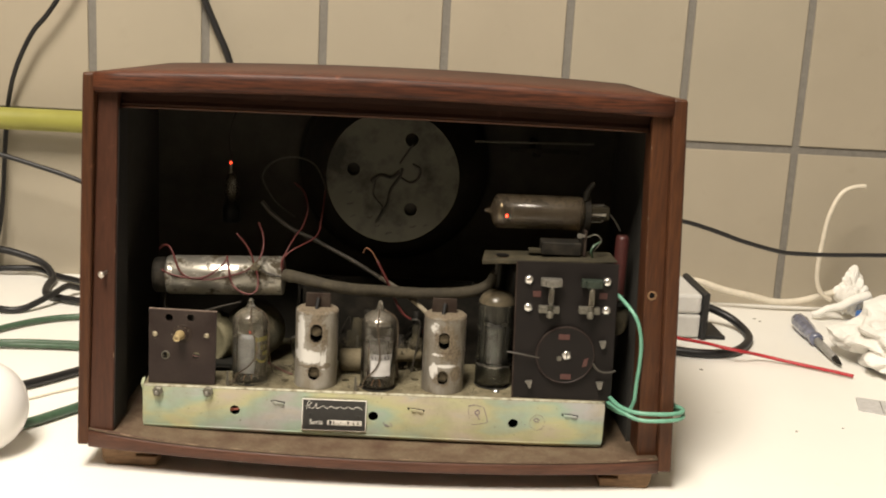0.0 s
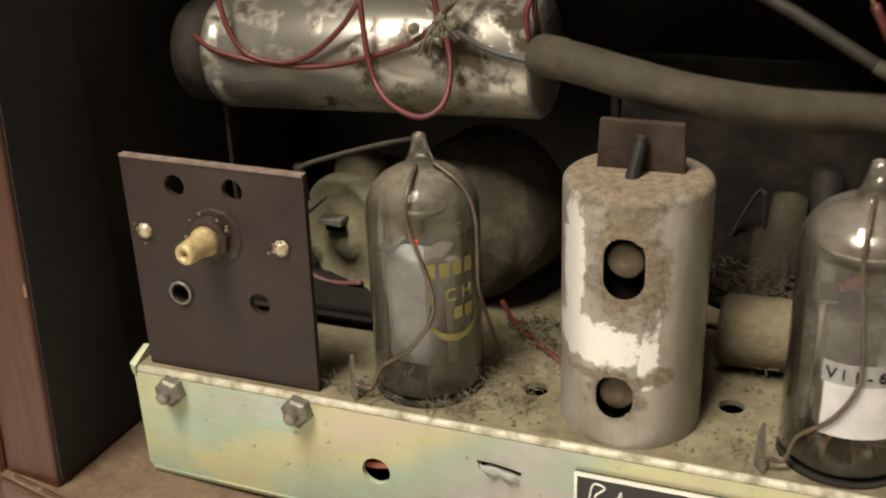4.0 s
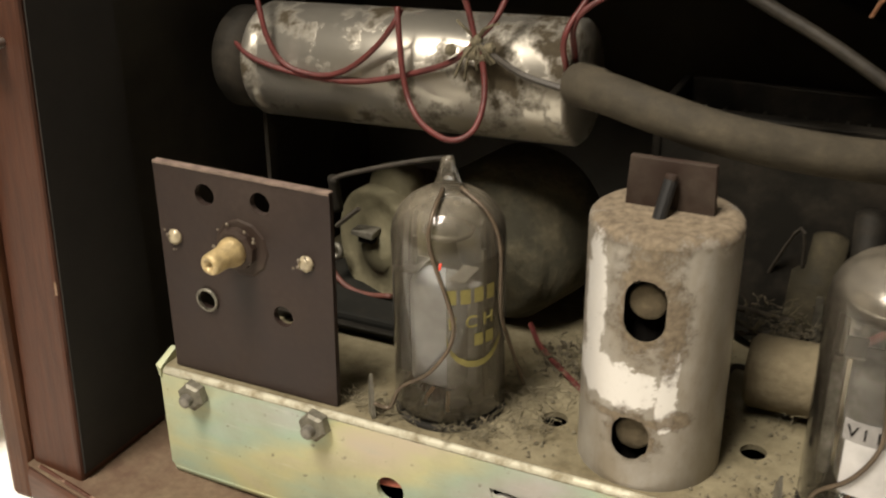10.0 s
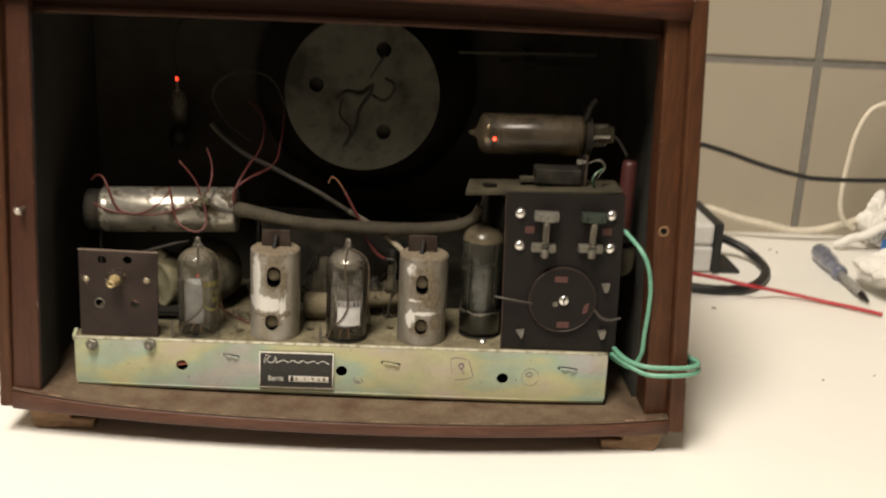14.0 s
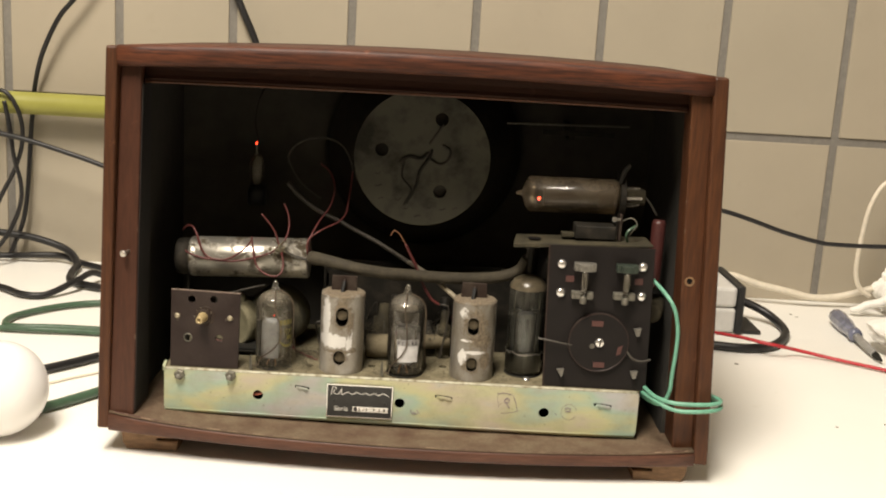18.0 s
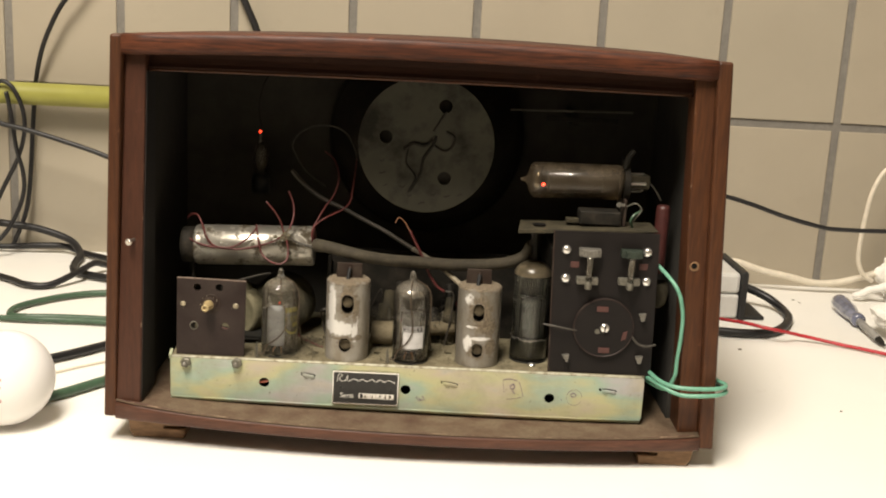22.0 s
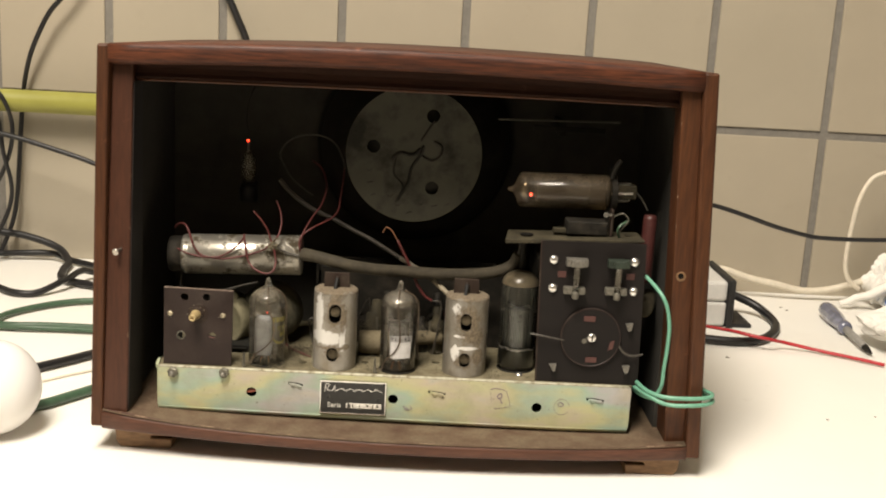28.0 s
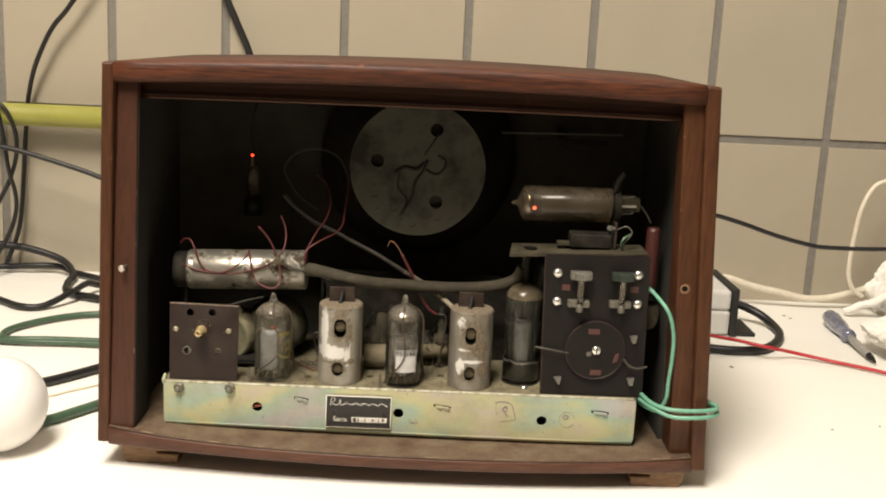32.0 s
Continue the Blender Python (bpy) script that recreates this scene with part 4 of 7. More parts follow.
for x, z in ((-0.0490, 0.0826), (-0.0178, 0.0826)):
    part("rivet", lathe([(0, 0.0018), (0.0005, 0.0017), (0.0011, 0.0010), (0.0013, 0)], (x, 0.0025, z), (0, -1, 0.15), 7), BLOB, plate, "blobbed solder rivet", True)
part("lacquer_ring", lathe([(0, 0.0062), (0.0003, 0.0058), (0.0004, 0)], (-0.0325, 0.0025, 0.0832), (0, -1, 0), 11), TAB, plate, "dried lacquer around the shaft")
part("washer", lathe([(0, 0.0046), (0.0012, 0.0044), (0.0016, 0.0036)], (-0.0335, 0.0022, 0.0832), (0, -1, 0), 10), TAB, plate)
part("shaft", lathe([(0, 0.0032), (0.0016, 0.0030), (0.0030, 0.0024), (0.0060, 0.0023), (0.0070, 0.0022), (0.0075, 0.0018), (0.0073, 0.0010), (0.0060, 0.0008)], (-0.0335, 0.0012, 0.0830), (-0.12, -1, -0.05), 18), BRASS, plate, "lacquer-daubed brass shaft", True)

spat_rnd = random.Random(17)
for sx, sz, reach, count in ((-0.0335, 0.0836, 0.0056, 12), (-0.0490, 0.0826, 0.0024, 4), (-0.0178, 0.0826, 0.0024, 4)):
    for k in range(count):
        a, d, w = spat_rnd.uniform(0, 6.28), reach * spat_rnd.uniform(0.45, 1.0), spat_rnd.uniform(0.0002, 0.0005)
        part("lacquer_spot", lathe([(0, w), (w * 0.3, w * 0.8), (w * 0.5, 0)], (sx + d * math.cos(a), 0.0012, sz + d * math.sin(a)), (0, -1, 0), 7), SPLASH, plate, "", True)

# ---- coil cans ----
def can_shell(cx, cy, z0, z1, r, slots, nth=200, nz=108):
    """An upright can wall with real slots in the side that faces -y."""
    bm = bmesh.new()
    du, dz = 2 * math.pi * r / nth, (z1 - z0) / nz
    vs = []
    for i in range(nz + 1):
        row = []
        for k in range(nth):
            u, z = (k - nth / 2) * du, z0 + dz * i
            for (sx, sz, w, h) in slots:
                ez = max(abs(z - sz) - (h / 2 - w / 2), 0) * (1 if z > sz else -1)
                d = math.hypot(u - sx, ez)
                if 1e-6 < d and abs(d - w / 2) < 0.6 * max(du, dz) and not (ez == 0 and abs(abs(u - sx) - w / 2) > 0.6 * du):
                    u, z = sx + (u - sx) * (w / 2) / d, z + ez * ((w / 2) / d - 1)
            a = u / r
            row.append((bm.verts.new((cx + r * math.sin(a), cy - r * math.cos(a), z)), u, z))
        vs.append(row)
    for i in range(nz):
        for k in range(nth):
            q = [vs[i][k], vs[i][(k + 1) % nth], vs[i + 1][(k + 1) % nth], vs[i + 1][k]]
            u = sum(p[1] for p in q) / 4 if k < nth - 1 else math.pi * r
            z = sum(p[2] for p in q) / 4
            if any(math.hypot(u - sx, max(abs(z - sz) - (h / 2 - w / 2), 0)) < w / 2 for sx, sz, w, h in slots):
                continue
            bm.faces.new([p[0] for p in q])
    return bm


def coil_can(cx, cy, slots, tab_x, label, paint):
    t = thing("coil_can", (cx, cy, CH_T), label, "coil can", "coil cans on the deck")
    r, top = 0.0132, 0.0985
    part("shell", can_shell(cx, cy, CH_T - 0.0004, top, r, slots), paint, t, "", True)
    part("lid", lathe([(0, r), (0.0006, r - 0.0001), (0.0011, r - 0.0005), (0.0015, r - 0.0011), (0.0017, r - 0.0020), (0.0018, r - 0.0034), (0.0018, 0.0)], (cx, cy, top), (0, 0, 1), 64, cap=False), paint, t, "dust-crusted top", True)
    part("core_former", cyl((cx, cy, CH_T), (cx, cy, top - 0.001), 0.0085, 32), HOLE_DARK, t)
    for sx, sz, w, h in slots:
        y0 = cy - 0.0100
        part("trimmer", lathe([(0, 0.0032), (0.0018, 0.0033), (0.0022, 0.0029), (0.0018, 0.0012), (0.0019, 0)], (cx + sx * 0.8, y0 + 0.0012, sz + (0.0006 if h > 0.01 else -0.0004)), (0, -1, 0), 20), CORE, t, "dusty brown trimmer screw", True)
    part("fibre_tab", hexa(bmesh.new(), [(tab_x - 0.0078, cy + 0.0002, top + 0.0010), (tab_x + 0.0078, cy + 0.0002, top + 0.0010), (tab_x + 0.0078, cy + 0.0016, top + 0.0010), (tab_x - 0.0078, cy + 0.0016, top + 0.0010),
         (tab_x - 0.0074, cy + 0.0002, 0.1092), (tab_x + 0.0074, cy + 0.0002, 0.1092), (tab_x + 0.0074, cy + 0.0016, 0.1092), (tab_x - 0.0074, cy + 0.0016, 0.1092)], 0.0003), TAB, t, "brown fibre tab")
    pin = part("core_pin", cyl((tab_x - 0.0008, cy - 0.0040, top + 0.0008), (tab_x + 0.0002, cy - 0.0012, 0.1062), 0.0012, 12), BLACK, t, "black threaded core")
    part("pin_tip", cyl((tab_x + 0.0002, cy - 0.0012, 0.1062), (tab_x + 0.0003, cy - 0.0009, 0.1072), 0.0011, 12, 0.0002), TAB, pin)
    return t


coil_can(0.0478, 0.0150, [(0.0006, 0.0872, 0.0072, 0.0112), (-0.0004, 0.0618, 0.0068, 0.0084)], 0.0480, "grimy aluminium coil can with two trimmer slots, paint flaking white", CAN_AL)
coil_can(0.1272, 0.0150, [(-0.0008, 0.0858, 0.0066, 0.0104), (-0.0006, 0.0622, 0.0064, 0.0084)], 0.1262, "scratched aluminium coil can beside the tall valve, two trimmer slots", CAN_BROWN)


# ---- valves ----
def on_tube(c, r, a, z):
    """A point on an upright bulb; the angle is 0 towards -y and grows to +x."""
    a = radians(a)
    return (c[0] + r * math.sin(a), c[1] - r * math.cos(a), z)


def curved_patch(c, r, a0, a1, z0, z1, n=12, m=1):
    bm = bmesh.new()
    g = [[bm.verts.new(on_tube(c, r, lerp(a0, a1, k / n), lerp(z0, z1, j / m))) for k in range(n + 1)] for j in range(m + 1)]
    for p, q in zip(g, g[1:]):
        for k in range(n):
            bm.faces.new((p[k], p[k + 1], q[k + 1], q[k]))
    return bm


def valve(c, height, r, label, glassy, anode, group="valves on the deck", tipped=True, shift=0.0, foot=0.0095):
    t = thing("vacuum_tube", (c[0], c[1], CH_T), label, "vacuum tube", group)
    z, b, dome = CH_T, height - 0.0095, 0.0088
    low = b + 0.0034 - dome
    crown = [(b + 0.0036, 0.0029), (b + 0.0050, 0.0022), (b + 0.0072, 0.0016), (b + 0.0090, 0.0012), (b + 0.0095, 0.0)] if tipped else [(b + 0.0034, 0.0)]
    arch = [(low + dome * math.sin(radians(a)), r * math.cos(radians(a))) for a in (0, 15, 30, 45, 60, 72)]
    part("bulb", lathe([(0.0006, 0.0), (0.0006, r - 0.0014), (0.0022, r)] + arch + crown, (c[0], c[1], z), (0, 0, 1), 44), glassy, t, "", True)
    part("socket", lathe([(0, r + 0.0002), (0.0006, r), (0.0010, r - 0.0012), (0.0010, 0)], (c[0], c[1], z - 0.0004), (0, 0, 1), 32), IRON, t, "dusty black socket")
    za, zb = z + foot, z + b * 0.66
    w, d, x = r * 0.50, r * 0.36, c[0] + shift
    part("anode", hexa(bmesh.new(), [(x - w, c[1] - d, za), (x + w, c[1] - d, za), (x + w, c[1] + d, za), (x - w, c[1] + d, za), (x - w, c[1] - d, zb), (x + w, c[1] - d, zb), (x + w, c[1] + d, zb), (x - w, c[1] + d, zb)], 0.0022), anode, t, "folded metal anode", True)
    for sg in (-1, 1):
        part("anode_wing", box((x + sg * w * 1.36 - 0.0011, c[1] - 0.0012, za + 0.0008), (x + sg * w * 1.36 + 0.0011, c[1] + 0.0012, zb - 0.0008), 0.0004), anode, t)
        for h in (za - 0.0008, zb + 0.0003):
            part("mica", box((x + sg * w * 0.95 - 0.0017, c[1] - d * 0.9, h), (x + sg * w * 0.95 + 0.0017, c[1] + d * 0.9, h + 0.0005), 0.0002), MICA, t, "whitish mica spacer")
    for k in range(7):
        a = 20 + 51 * k
        part("pin_lead", wire([on_tube(c, r * 0.52, a, z + 0.0010), on_tube(c, r * 0.50, a, z + foot * 0.6), on_tube(c, r * 0.34, a, za)], 0.0004, 5, 3), COPPER if k % 3 == 0 else DULL, t)
    for k in range(2):
        part("support_rod", cyl(on_tube(c, r * 0.70, 90 + 180 * k, z + 0.003), on_tube(c, r * 0.66, 90 + 180 * k, z + b - 0.008), 0.0005, 6), DULL, t)
    return t, z, b


def clip_wire(t, c, r, z, b, a_low, a_top, lug_a):
    """The wire retainer that comes up the bulb and over its shoulder."""
    lug = part("retainer_lug", hexa(bmesh.new(), [on_tube(c, r + 0.0050, lug_a - 8, z - 0.0004), on_tube(c, r + 0.0050, lug_a + 2, z - 0.0004), on_tube(c, r + 0.0058, lug_a + 2, z - 0.0004), on_tube(c, r + 0.0058, lug_a - 8, z - 0.0004),
         on_tube(c, r + 0.0050, lug_a - 7, z + 0.0068), on_tube(c, r + 0.0050, lug_a - 3, z + 0.0094), on_tube(c, r + 0.0056, lug_a - 3, z + 0.0094), on_tube(c, r + 0.0056, lug_a - 7, z + 0.0068)]), DULL, t, "bent retainer lug")
    pts = [on_tube(c, r + 0.0052, lug_a, z + 0.0030), on_tube(c, r + 0.0024, lug_a + 6, z + 0.0022), on_tube(c, r + 0.0008, lerp(lug_a, a_low, 0.2), z + 0.0072), on_tube(c, r + 0.0007, lerp(lug_a, a_low, 0.7), z + 0.0130), on_tube(c, r + 0.0007, a_low, z + 0.0195), on_tube(c, r + 0.0007, a_low + 1, z + 0.026), on_tube(c, r + 0.0006, a_top, z + b - 0.004), on_tube(c, r * 0.86, a_top, z + b + 0.0015), on_tube(c, r * 0.30, a_top, z + b + 0.0042)]
    part("retainer_wire", wire(pts, 0.00042, 6, 6), CLIP_BROWN, t, "springy retainer wire", True)
    far = [on_tube(c, r * 0.30, a_top + 60, z + b + 0.0042), on_tube(c, r * 0.84, 76, z + b + 0.0004), on_tube(c, r + 0.0006, 80, z + b - 0.006), on_tube(c, r + 0.0006, 82, z + 0.024), on_tube(c, r + 0.0008, 100, z + 0.016), on_tube(c, r + 0.0040, 120, z + 0.003)]
    part("retainer_wire", wire(far, 0.00042, 6, 6), CLIP_BROWN, t, "", True)


V1, V2, V3 = (0.0069, 0.0142), (0.0864, 0.0130), (0.1597, 0.0258)
t1, z, b = valve(V1, 0.0528, 0.0110, "dusty glass radio valve with yellow print, held by a wire clip", TUBE_GLASS, ANODE_L, shift=-0.0020, foot=0.0042)
clip_wire(t1, V1, 0.0110, z, b, 26, 8, -44)
part("getter_ring", lathe([(0, 0.0046), (0.0008, 0.0050), (0.0012, 0.0046)], (V1[0], V1[1], z + b - 0.0060), (0, 0, 1), 24, cap=False), DULL, t1, "dull getter ring", True)
part("inner_film", curved_patch(V1, 0.01055, 22, 112, z + 0.0050, z + b - 0.0080, 20, 6), FILM, t1, "brown film inside the glass", True)
part("heater", cyl((V1[0] + 0.0002, V1[1] - 0.0046, z + b * 0.66 + 0.0030), (V1[0] + 0.0004, V1[1] - 0.0046, z + b * 0.66 + 0.0042), 0.0003, 8), glow("dim_red_heater", (1.0, 0.06, 0.03), 0.5), t1, "dim red glowing heater")
for k, ch in enumerate("ECH"):
    lettering("lettering", ch, 0.0036, YELLOW_INK, t1, Matrix.Translation(on_tube(V1, 0.01112, 28 + 19 * k, 0.0752)) @ pose(0, 0, 0, 0, 0, 28 + 19 * k) @ pose(0, 0, 0, 90), "yellow type mark")
for k in range(4):
    part("brand_bar", curved_patch(V1, 0.01112, 22 + 14 * k, 32 + 14 * k, 0.0792, 0.0822, 3), YELLOW_INK, t1, "yellow print bar")
for k in range(9):
    a0, a1 = math.pi * (0.98 + 0.10 * k), math.pi * (1.085 + 0.10 * k)
    q = [(54 + 32 * math.cos(a), 0.0722 + 0.0062 * math.sin(a)) for a in (a0, a1)]
    bm = bmesh.new()
    bm.faces.new([bm.verts.new(on_tube(V1, 0.01112, aa, zz)) for aa, zz in ((q[0][0], q[0][1] - 0.0007), (q[1][0], q[1][1] - 0.0007), (q[1][0], q[1][1] + 0.0007), (q[0][0], q[0][1] + 0.0007))])
    part("brand_bar", bm, YELLOW_INK, t1)
for k in range(2):
    part("brand_bar", curved_patch(V1, 0.01112, 50 + 13 * k, 60 + 13 * k, 0.0700, 0.0726, 3), YELLOW_INK, t1)
t2, z, b = valve(V2, 0.0552, 0.0110, "clear glass radio valve with a silver top and white paper label", CLEAR_GLASS, ANODE_BRIGHT, foot=0.0050)
clip_wire(t2, V2, 0.0110, z, b, 4, -4, -50)
part("getter", lathe([(0, 0.0101), (0.0030, 0.0101), (0.0058, 0.0080), (0.0066, 0.0)], (V2[0], V2[1], z + b - 0.0060), (0, 0, 1), 28), GETTER, t2, "mirror-like getter film", True)
part("paper_label", curved_patch(V2, 0.01106, -23, 44, 0.0612, 0.0712, 14), PAPER, t2, "white paper label", True)
part("faded_label", curved_patch(V2, 0.01106, -26, 46, 0.0712, 0.0752, 14), plain("faded_paper", (0.26, 0.25, 0.24), 0.7, 0, 0.2, 400), t2, "faded upper label edge", True)
for k, ch in enumerate("VII-62"):
    a = -30 + 10.5 * k
    lettering("lettering", ch, 0.0030, HOLE_DARK, t2, Matrix.Translation(on_tube(V2, 0.01116, a + 12, 0.0730)) @ pose(0, 0, 0, 0, 0, a + 12) @ pose(0, 0, 0, 90), "dark date mark")
t3, z, b = valve(V3, 0.0682, 0.0114, "tall smoked glass valve, dusty brown top, beside the terminal board", SMOKED_GLASS, ANODE, tipped=False)
part("dust_cap", lathe([(-0.0048, 0.01145)] + [(0.0036 - 0.0088 * (1 - math.sin(radians(a))), 0.01155 * math.cos(radians(a))) for a in (10, 25, 40, 55, 70, 82)] + [(0.0037, 0.0)], (V3[0], V3[1], z + b), (0, 0, 1), 32, cap=False), CAP_DUST, t3, "dusty brown top of the bulb", True)
part("base_coating", lathe([(0.0026, 0), (0.0026, 0.0104), (0.0135, 0.0106), (0.0136, 0.0100), (0.0136, 0)], (V3[0], V3[1], z), (0, 0, 1), 28), DARK_FILM, t3, "dark film inside the foot of the bulb")
def torn_band(c, r, z, depth, n=40, seed=3):
    """A ragged pale edge of paint round a bulb."""
    rnd = random.Random(seed)
    bm = bmesh.new()
    ring = [on_tube(c, r, 9 * k, 0.0) for k in range(n)]
    top = [bm.verts.new((x, y, z + rnd.uniform(-0.35, 0.35) * depth)) for x, y, _ in ring]
    low = [bm.verts.new((x, y, v.co.z - depth * rnd.uniform(0.15, 0.8))) for (x, y, _), v in zip(ring, top)]
    for k in range(n):
        j = (k + 1) % n
        bm.faces.new((top[k], top[j], low[j], low[k]))
    return bm


part("paint_edge", torn_band(V3, 0.01152, z + 0.0150, 0.0022), TINNED, t3, "ragged pale edge of the coating", True)
part("paint_edge", torn_band(V3, 0.01152, z + 0.0385, 0.0008, 40, 5), DULL, t3, "", True)
part("anode_strip", curved_patch(V3, 0.0098, -34, 6, z + 0.0170, z + 0.0370, 8, 1), STRIP, t3, "grey metal strip", True)
part("rivet", lathe([(0, 0.0024), (0.0012, 0.0022), (0.0020, 0.0012), (0.0022, 0)], (V3[0] + 0.0012, 0.0105, CH_T - 0.0004), (0, -0.35, 1), 16), SILVER, t3, "shiny socket rivet", True)

# ---- terminal board ----
tb = thing("terminal_board", (0.200, 0.003, CH_T), "black-brown terminal board with two fuses and a voltage selector disc", "terminal board")
part("panel", sheet([(0.1708, 0.0510), (0.2322, 0.0510), (0.2298, 0.1386), (0.1683, 0.1378)], [circle_pts(0.1992, 0.0786, 0.0014, 10)], 0.0025, 0.0016), BOARD, tb)
part("panel_edge", hexa(bmesh.new(), [(0.1700, 0.0020, 0.0512), (0.1708, 0.0020, 0.0512), (0.1708, 0.0043, 0.0512), (0.1700, 0.0043, 0.0512), (0.1675, 0.0020, 0.1378), (0.1683, 0.0020, 0.1378), (0.1683, 0.0043, 0.1378), (0.1675, 0.0043, 0.1378)]), TAB, tb, "worn lighter edge")
for x, z in ((0.1758, 0.1268), (0.2236, 0.1274), (0.1764, 0.1095), (0.2244, 0.1096)):
    part("rivet", lathe([(0, 0.0029), (0.0008, 0.0028), (0.0018, 0.0019), (0.0023, 0.0)], (x, 0.0025, z), (0, -1, 0), 20), SILVER, tb, "bright domed rivet", True)


def fuse(x, zt, zb, side, mat):
    holder = part("fuse_clip", box((x - 0.0064, -0.0028, zt - 0.0024), (x + 0.0064, 0.0024, zt + 0.0024), 0.0006), mat, tb, "bent spring clip")
    part("clip_jaw", box((x - 0.0036, -0.0052, zt - 0.0022), (x + 0.0036, -0.0029, zt + 0.0020), 0.0005), mat, holder)
    low = part("fuse_clip", box((x - 0.0068, -0.0024, zb - 0.0022), (x + 0.0060, 0.0024, zb + 0.0020), 0.0006), DULL, tb)
    part("fuse_glass", cyl((x, -0.0030, zb - 0.0030), (x, -0.0030, zt), 0.0019, 16), TUBE_GLASS, tb, "small glass fuse", True)
    part("fuse_cap", cyl((x, -0.0030, zb - 0.0045), (x, -0.0030, zb), 0.0021, 16, 0.0003), DULL, tb, "", True)
    part("rating_mark", box((x + side * 0.0080 - 0.0024, 0.0020, (zt + zb) / 2 - 0.0016), (x + side * 0.0080 + 0.0024, 0.0023, (zt + zb) / 2 + 0.0020)), RED_INK, tb, "dull red rating mark")


fuse(0.1892, 0.1265, 0.1095, -1, TINNED)
fuse(0.2138, 0.1268, 0.1100, 1, CLIP_GREEN)
disc = part("selector_disc", lathe([(0, 0.0182), (0.0014, 0.0182), (0.0019, 0.0176), (0.0019, 0)], (0.2012, 0.0024, 0.0805), (0, -1, 0), 48), BOARD, tb, "round black selector disc")
part("disc_rim", lathe([(0.0018, 0.0172), (0.0022, 0.0176), (0.0022, 0.0180), (0.0014, 0.0183)], (0.2012, 0.0024, 0.0805), (0, -1, 0), 48, cap=False), BAKELITE, disc, "worn rim")
part("selector_screw", lathe([(0, 0.0029), (0.0010, 0.0028), (0.0016, 0.0020), (0.0017, 0)], (0.2018, 0.0004, 0.0806), (0, -1, 0), 18), SILVER, disc, "bright slotted screw", True)
# dark bar for the shade in the screw slot
part("screw_slot", box((0.2015, -0.0016, 0.0784), (0.2021, -0.0011, 0.0828)), HOLE_DARK, disc)
part("selector_hole", lathe([(0, 0.0016), (0.0003, 0.0015), (0.0004, 0)], (0.1975, 0.0006, 0.0782), (0, -1, 0), 12), DULL, disc)
part("voltage_mark", box((0.1962, 0.0000, 0.0906), (0.2030, 0.0004, 0.0938)), RED_INK, disc, "dull red voltage mark")
part("voltage_mark", hexa(bmesh.new(), [(0.2120, 0.0000, 0.0732), (0.2148, 0.0000, 0.0744), (0.2148, 0.0004, 0.0744), (0.2120, 0.0004, 0.0732), (0.2130, 0.0000, 0.0784), (0.2156, 0.0000, 0.0794), (0.2156, 0.0004, 0.0794), (0.2130, 0.0004, 0.0784)]), RED_INK, disc, "dull red voltage mark")
part("voltage_mark", box((0.1990, 0.0000, 0.0652), (0.2056, 0.0004, 0.0684)), RED_INK, disc)
for x, z, s in ((0.2236, 0.0886, 1), (0.1798, 0.0612, -1), (0.2238, 0.0622, 1)):
    part("lug", hexa(bmesh.new(), [(x - 0.0006 * s, -0.0012, z - 0.0026), (x + 0.0012, -0.0012, z - 0.0022), (x + 0.0012, 0.0024, z - 0.0022), (x - 0.0006 * s, 0.0024, z - 0.0026),
         (x - 0.0022, -0.0006, z + 0.0014), (x + 0.0020, -0.0010, z + 0.0020), (x + 0.0020, 0.0024, z + 0.0020), (x - 0.0022, 0.0024, z + 0.0014)]), TINNED, tb, "bent solder lug")
part("jumper_wire", wire([(0.1650, 0.0010, 0.0812), (0.1720, -0.0006, 0.0806), (0.1800, -0.0004, 0.0792), (0.1852, 0.0006, 0.0782)], 0.0006, 6), DARK_WIRE, tb)
part("jumper_wire", wire([(0.2185, 0.0008, 0.0760), (0.2220, -0.0010, 0.0722), (0.2270, -0.0012, 0.0708), (0.2330, 0.0004, 0.0716)], 0.0007, 6), DARK_WIRE, tb)
part("bracket_plate", hexa(bmesh.new(), [(0.1468, 0.0052, 0.1345), (0.2290, 0.0048, 0.1388), (0.2290, 0.0300, 0.1388), (0.1500, 0.0300, 0.1352), (0.1468, 0.0052, 0.1372), (0.2290, 0.0048, 0.1402), (0.2290, 0.0300, 0.1402), (0.1500, 0.0300, 0.1380)], 0.0004), DUSTY_OLIVE, tb, "dusty flat bracket")
# flat disc in place of a real hole, coloured as its shade
part("bracket_hole", lathe([(0, 0), (0, 0.0040), (0.0003, 0.0040), (0.0003, 0)], (0.1600, 0.0150, 0.1386), (0, 0, 1), 20), HOLE_DARK, tb)
part("standoff", cyl((0.1600, 0.0280, CH_T - 0.0004), (0.1600, 0.0280, 0.1355), 0.0018, 10), IRON, tb)
part("standoff", cyl((0.2220, 0.0280, CH_T - 0.0004), (0.2220, 0.0280, 0.1390), 0.0022, 10), DULL, tb)

rect = thing("rectifier_block", (0.195, 0.018, 0.1404), "dusty dark rectangular block on the flat bracket", "rectifier")
part("body", box((0.1835, 0.0130, 0.1402), (0.2078, 0.0260, 0.1484), 0.0008), IRON, rect)
part("stud", box((0.1760, 0.0160, 0.1404), (0.1836, 0.0220, 0.1428), 0.0004), DUSTY_OLIVE, rect)

# ---- indicator valve lying on its side ----
ev = thing("vacuum_tube", (0.19, 0.036, 0.163), "glass valve lying level above the terminal board, heater glowing red", "vacuum tube")
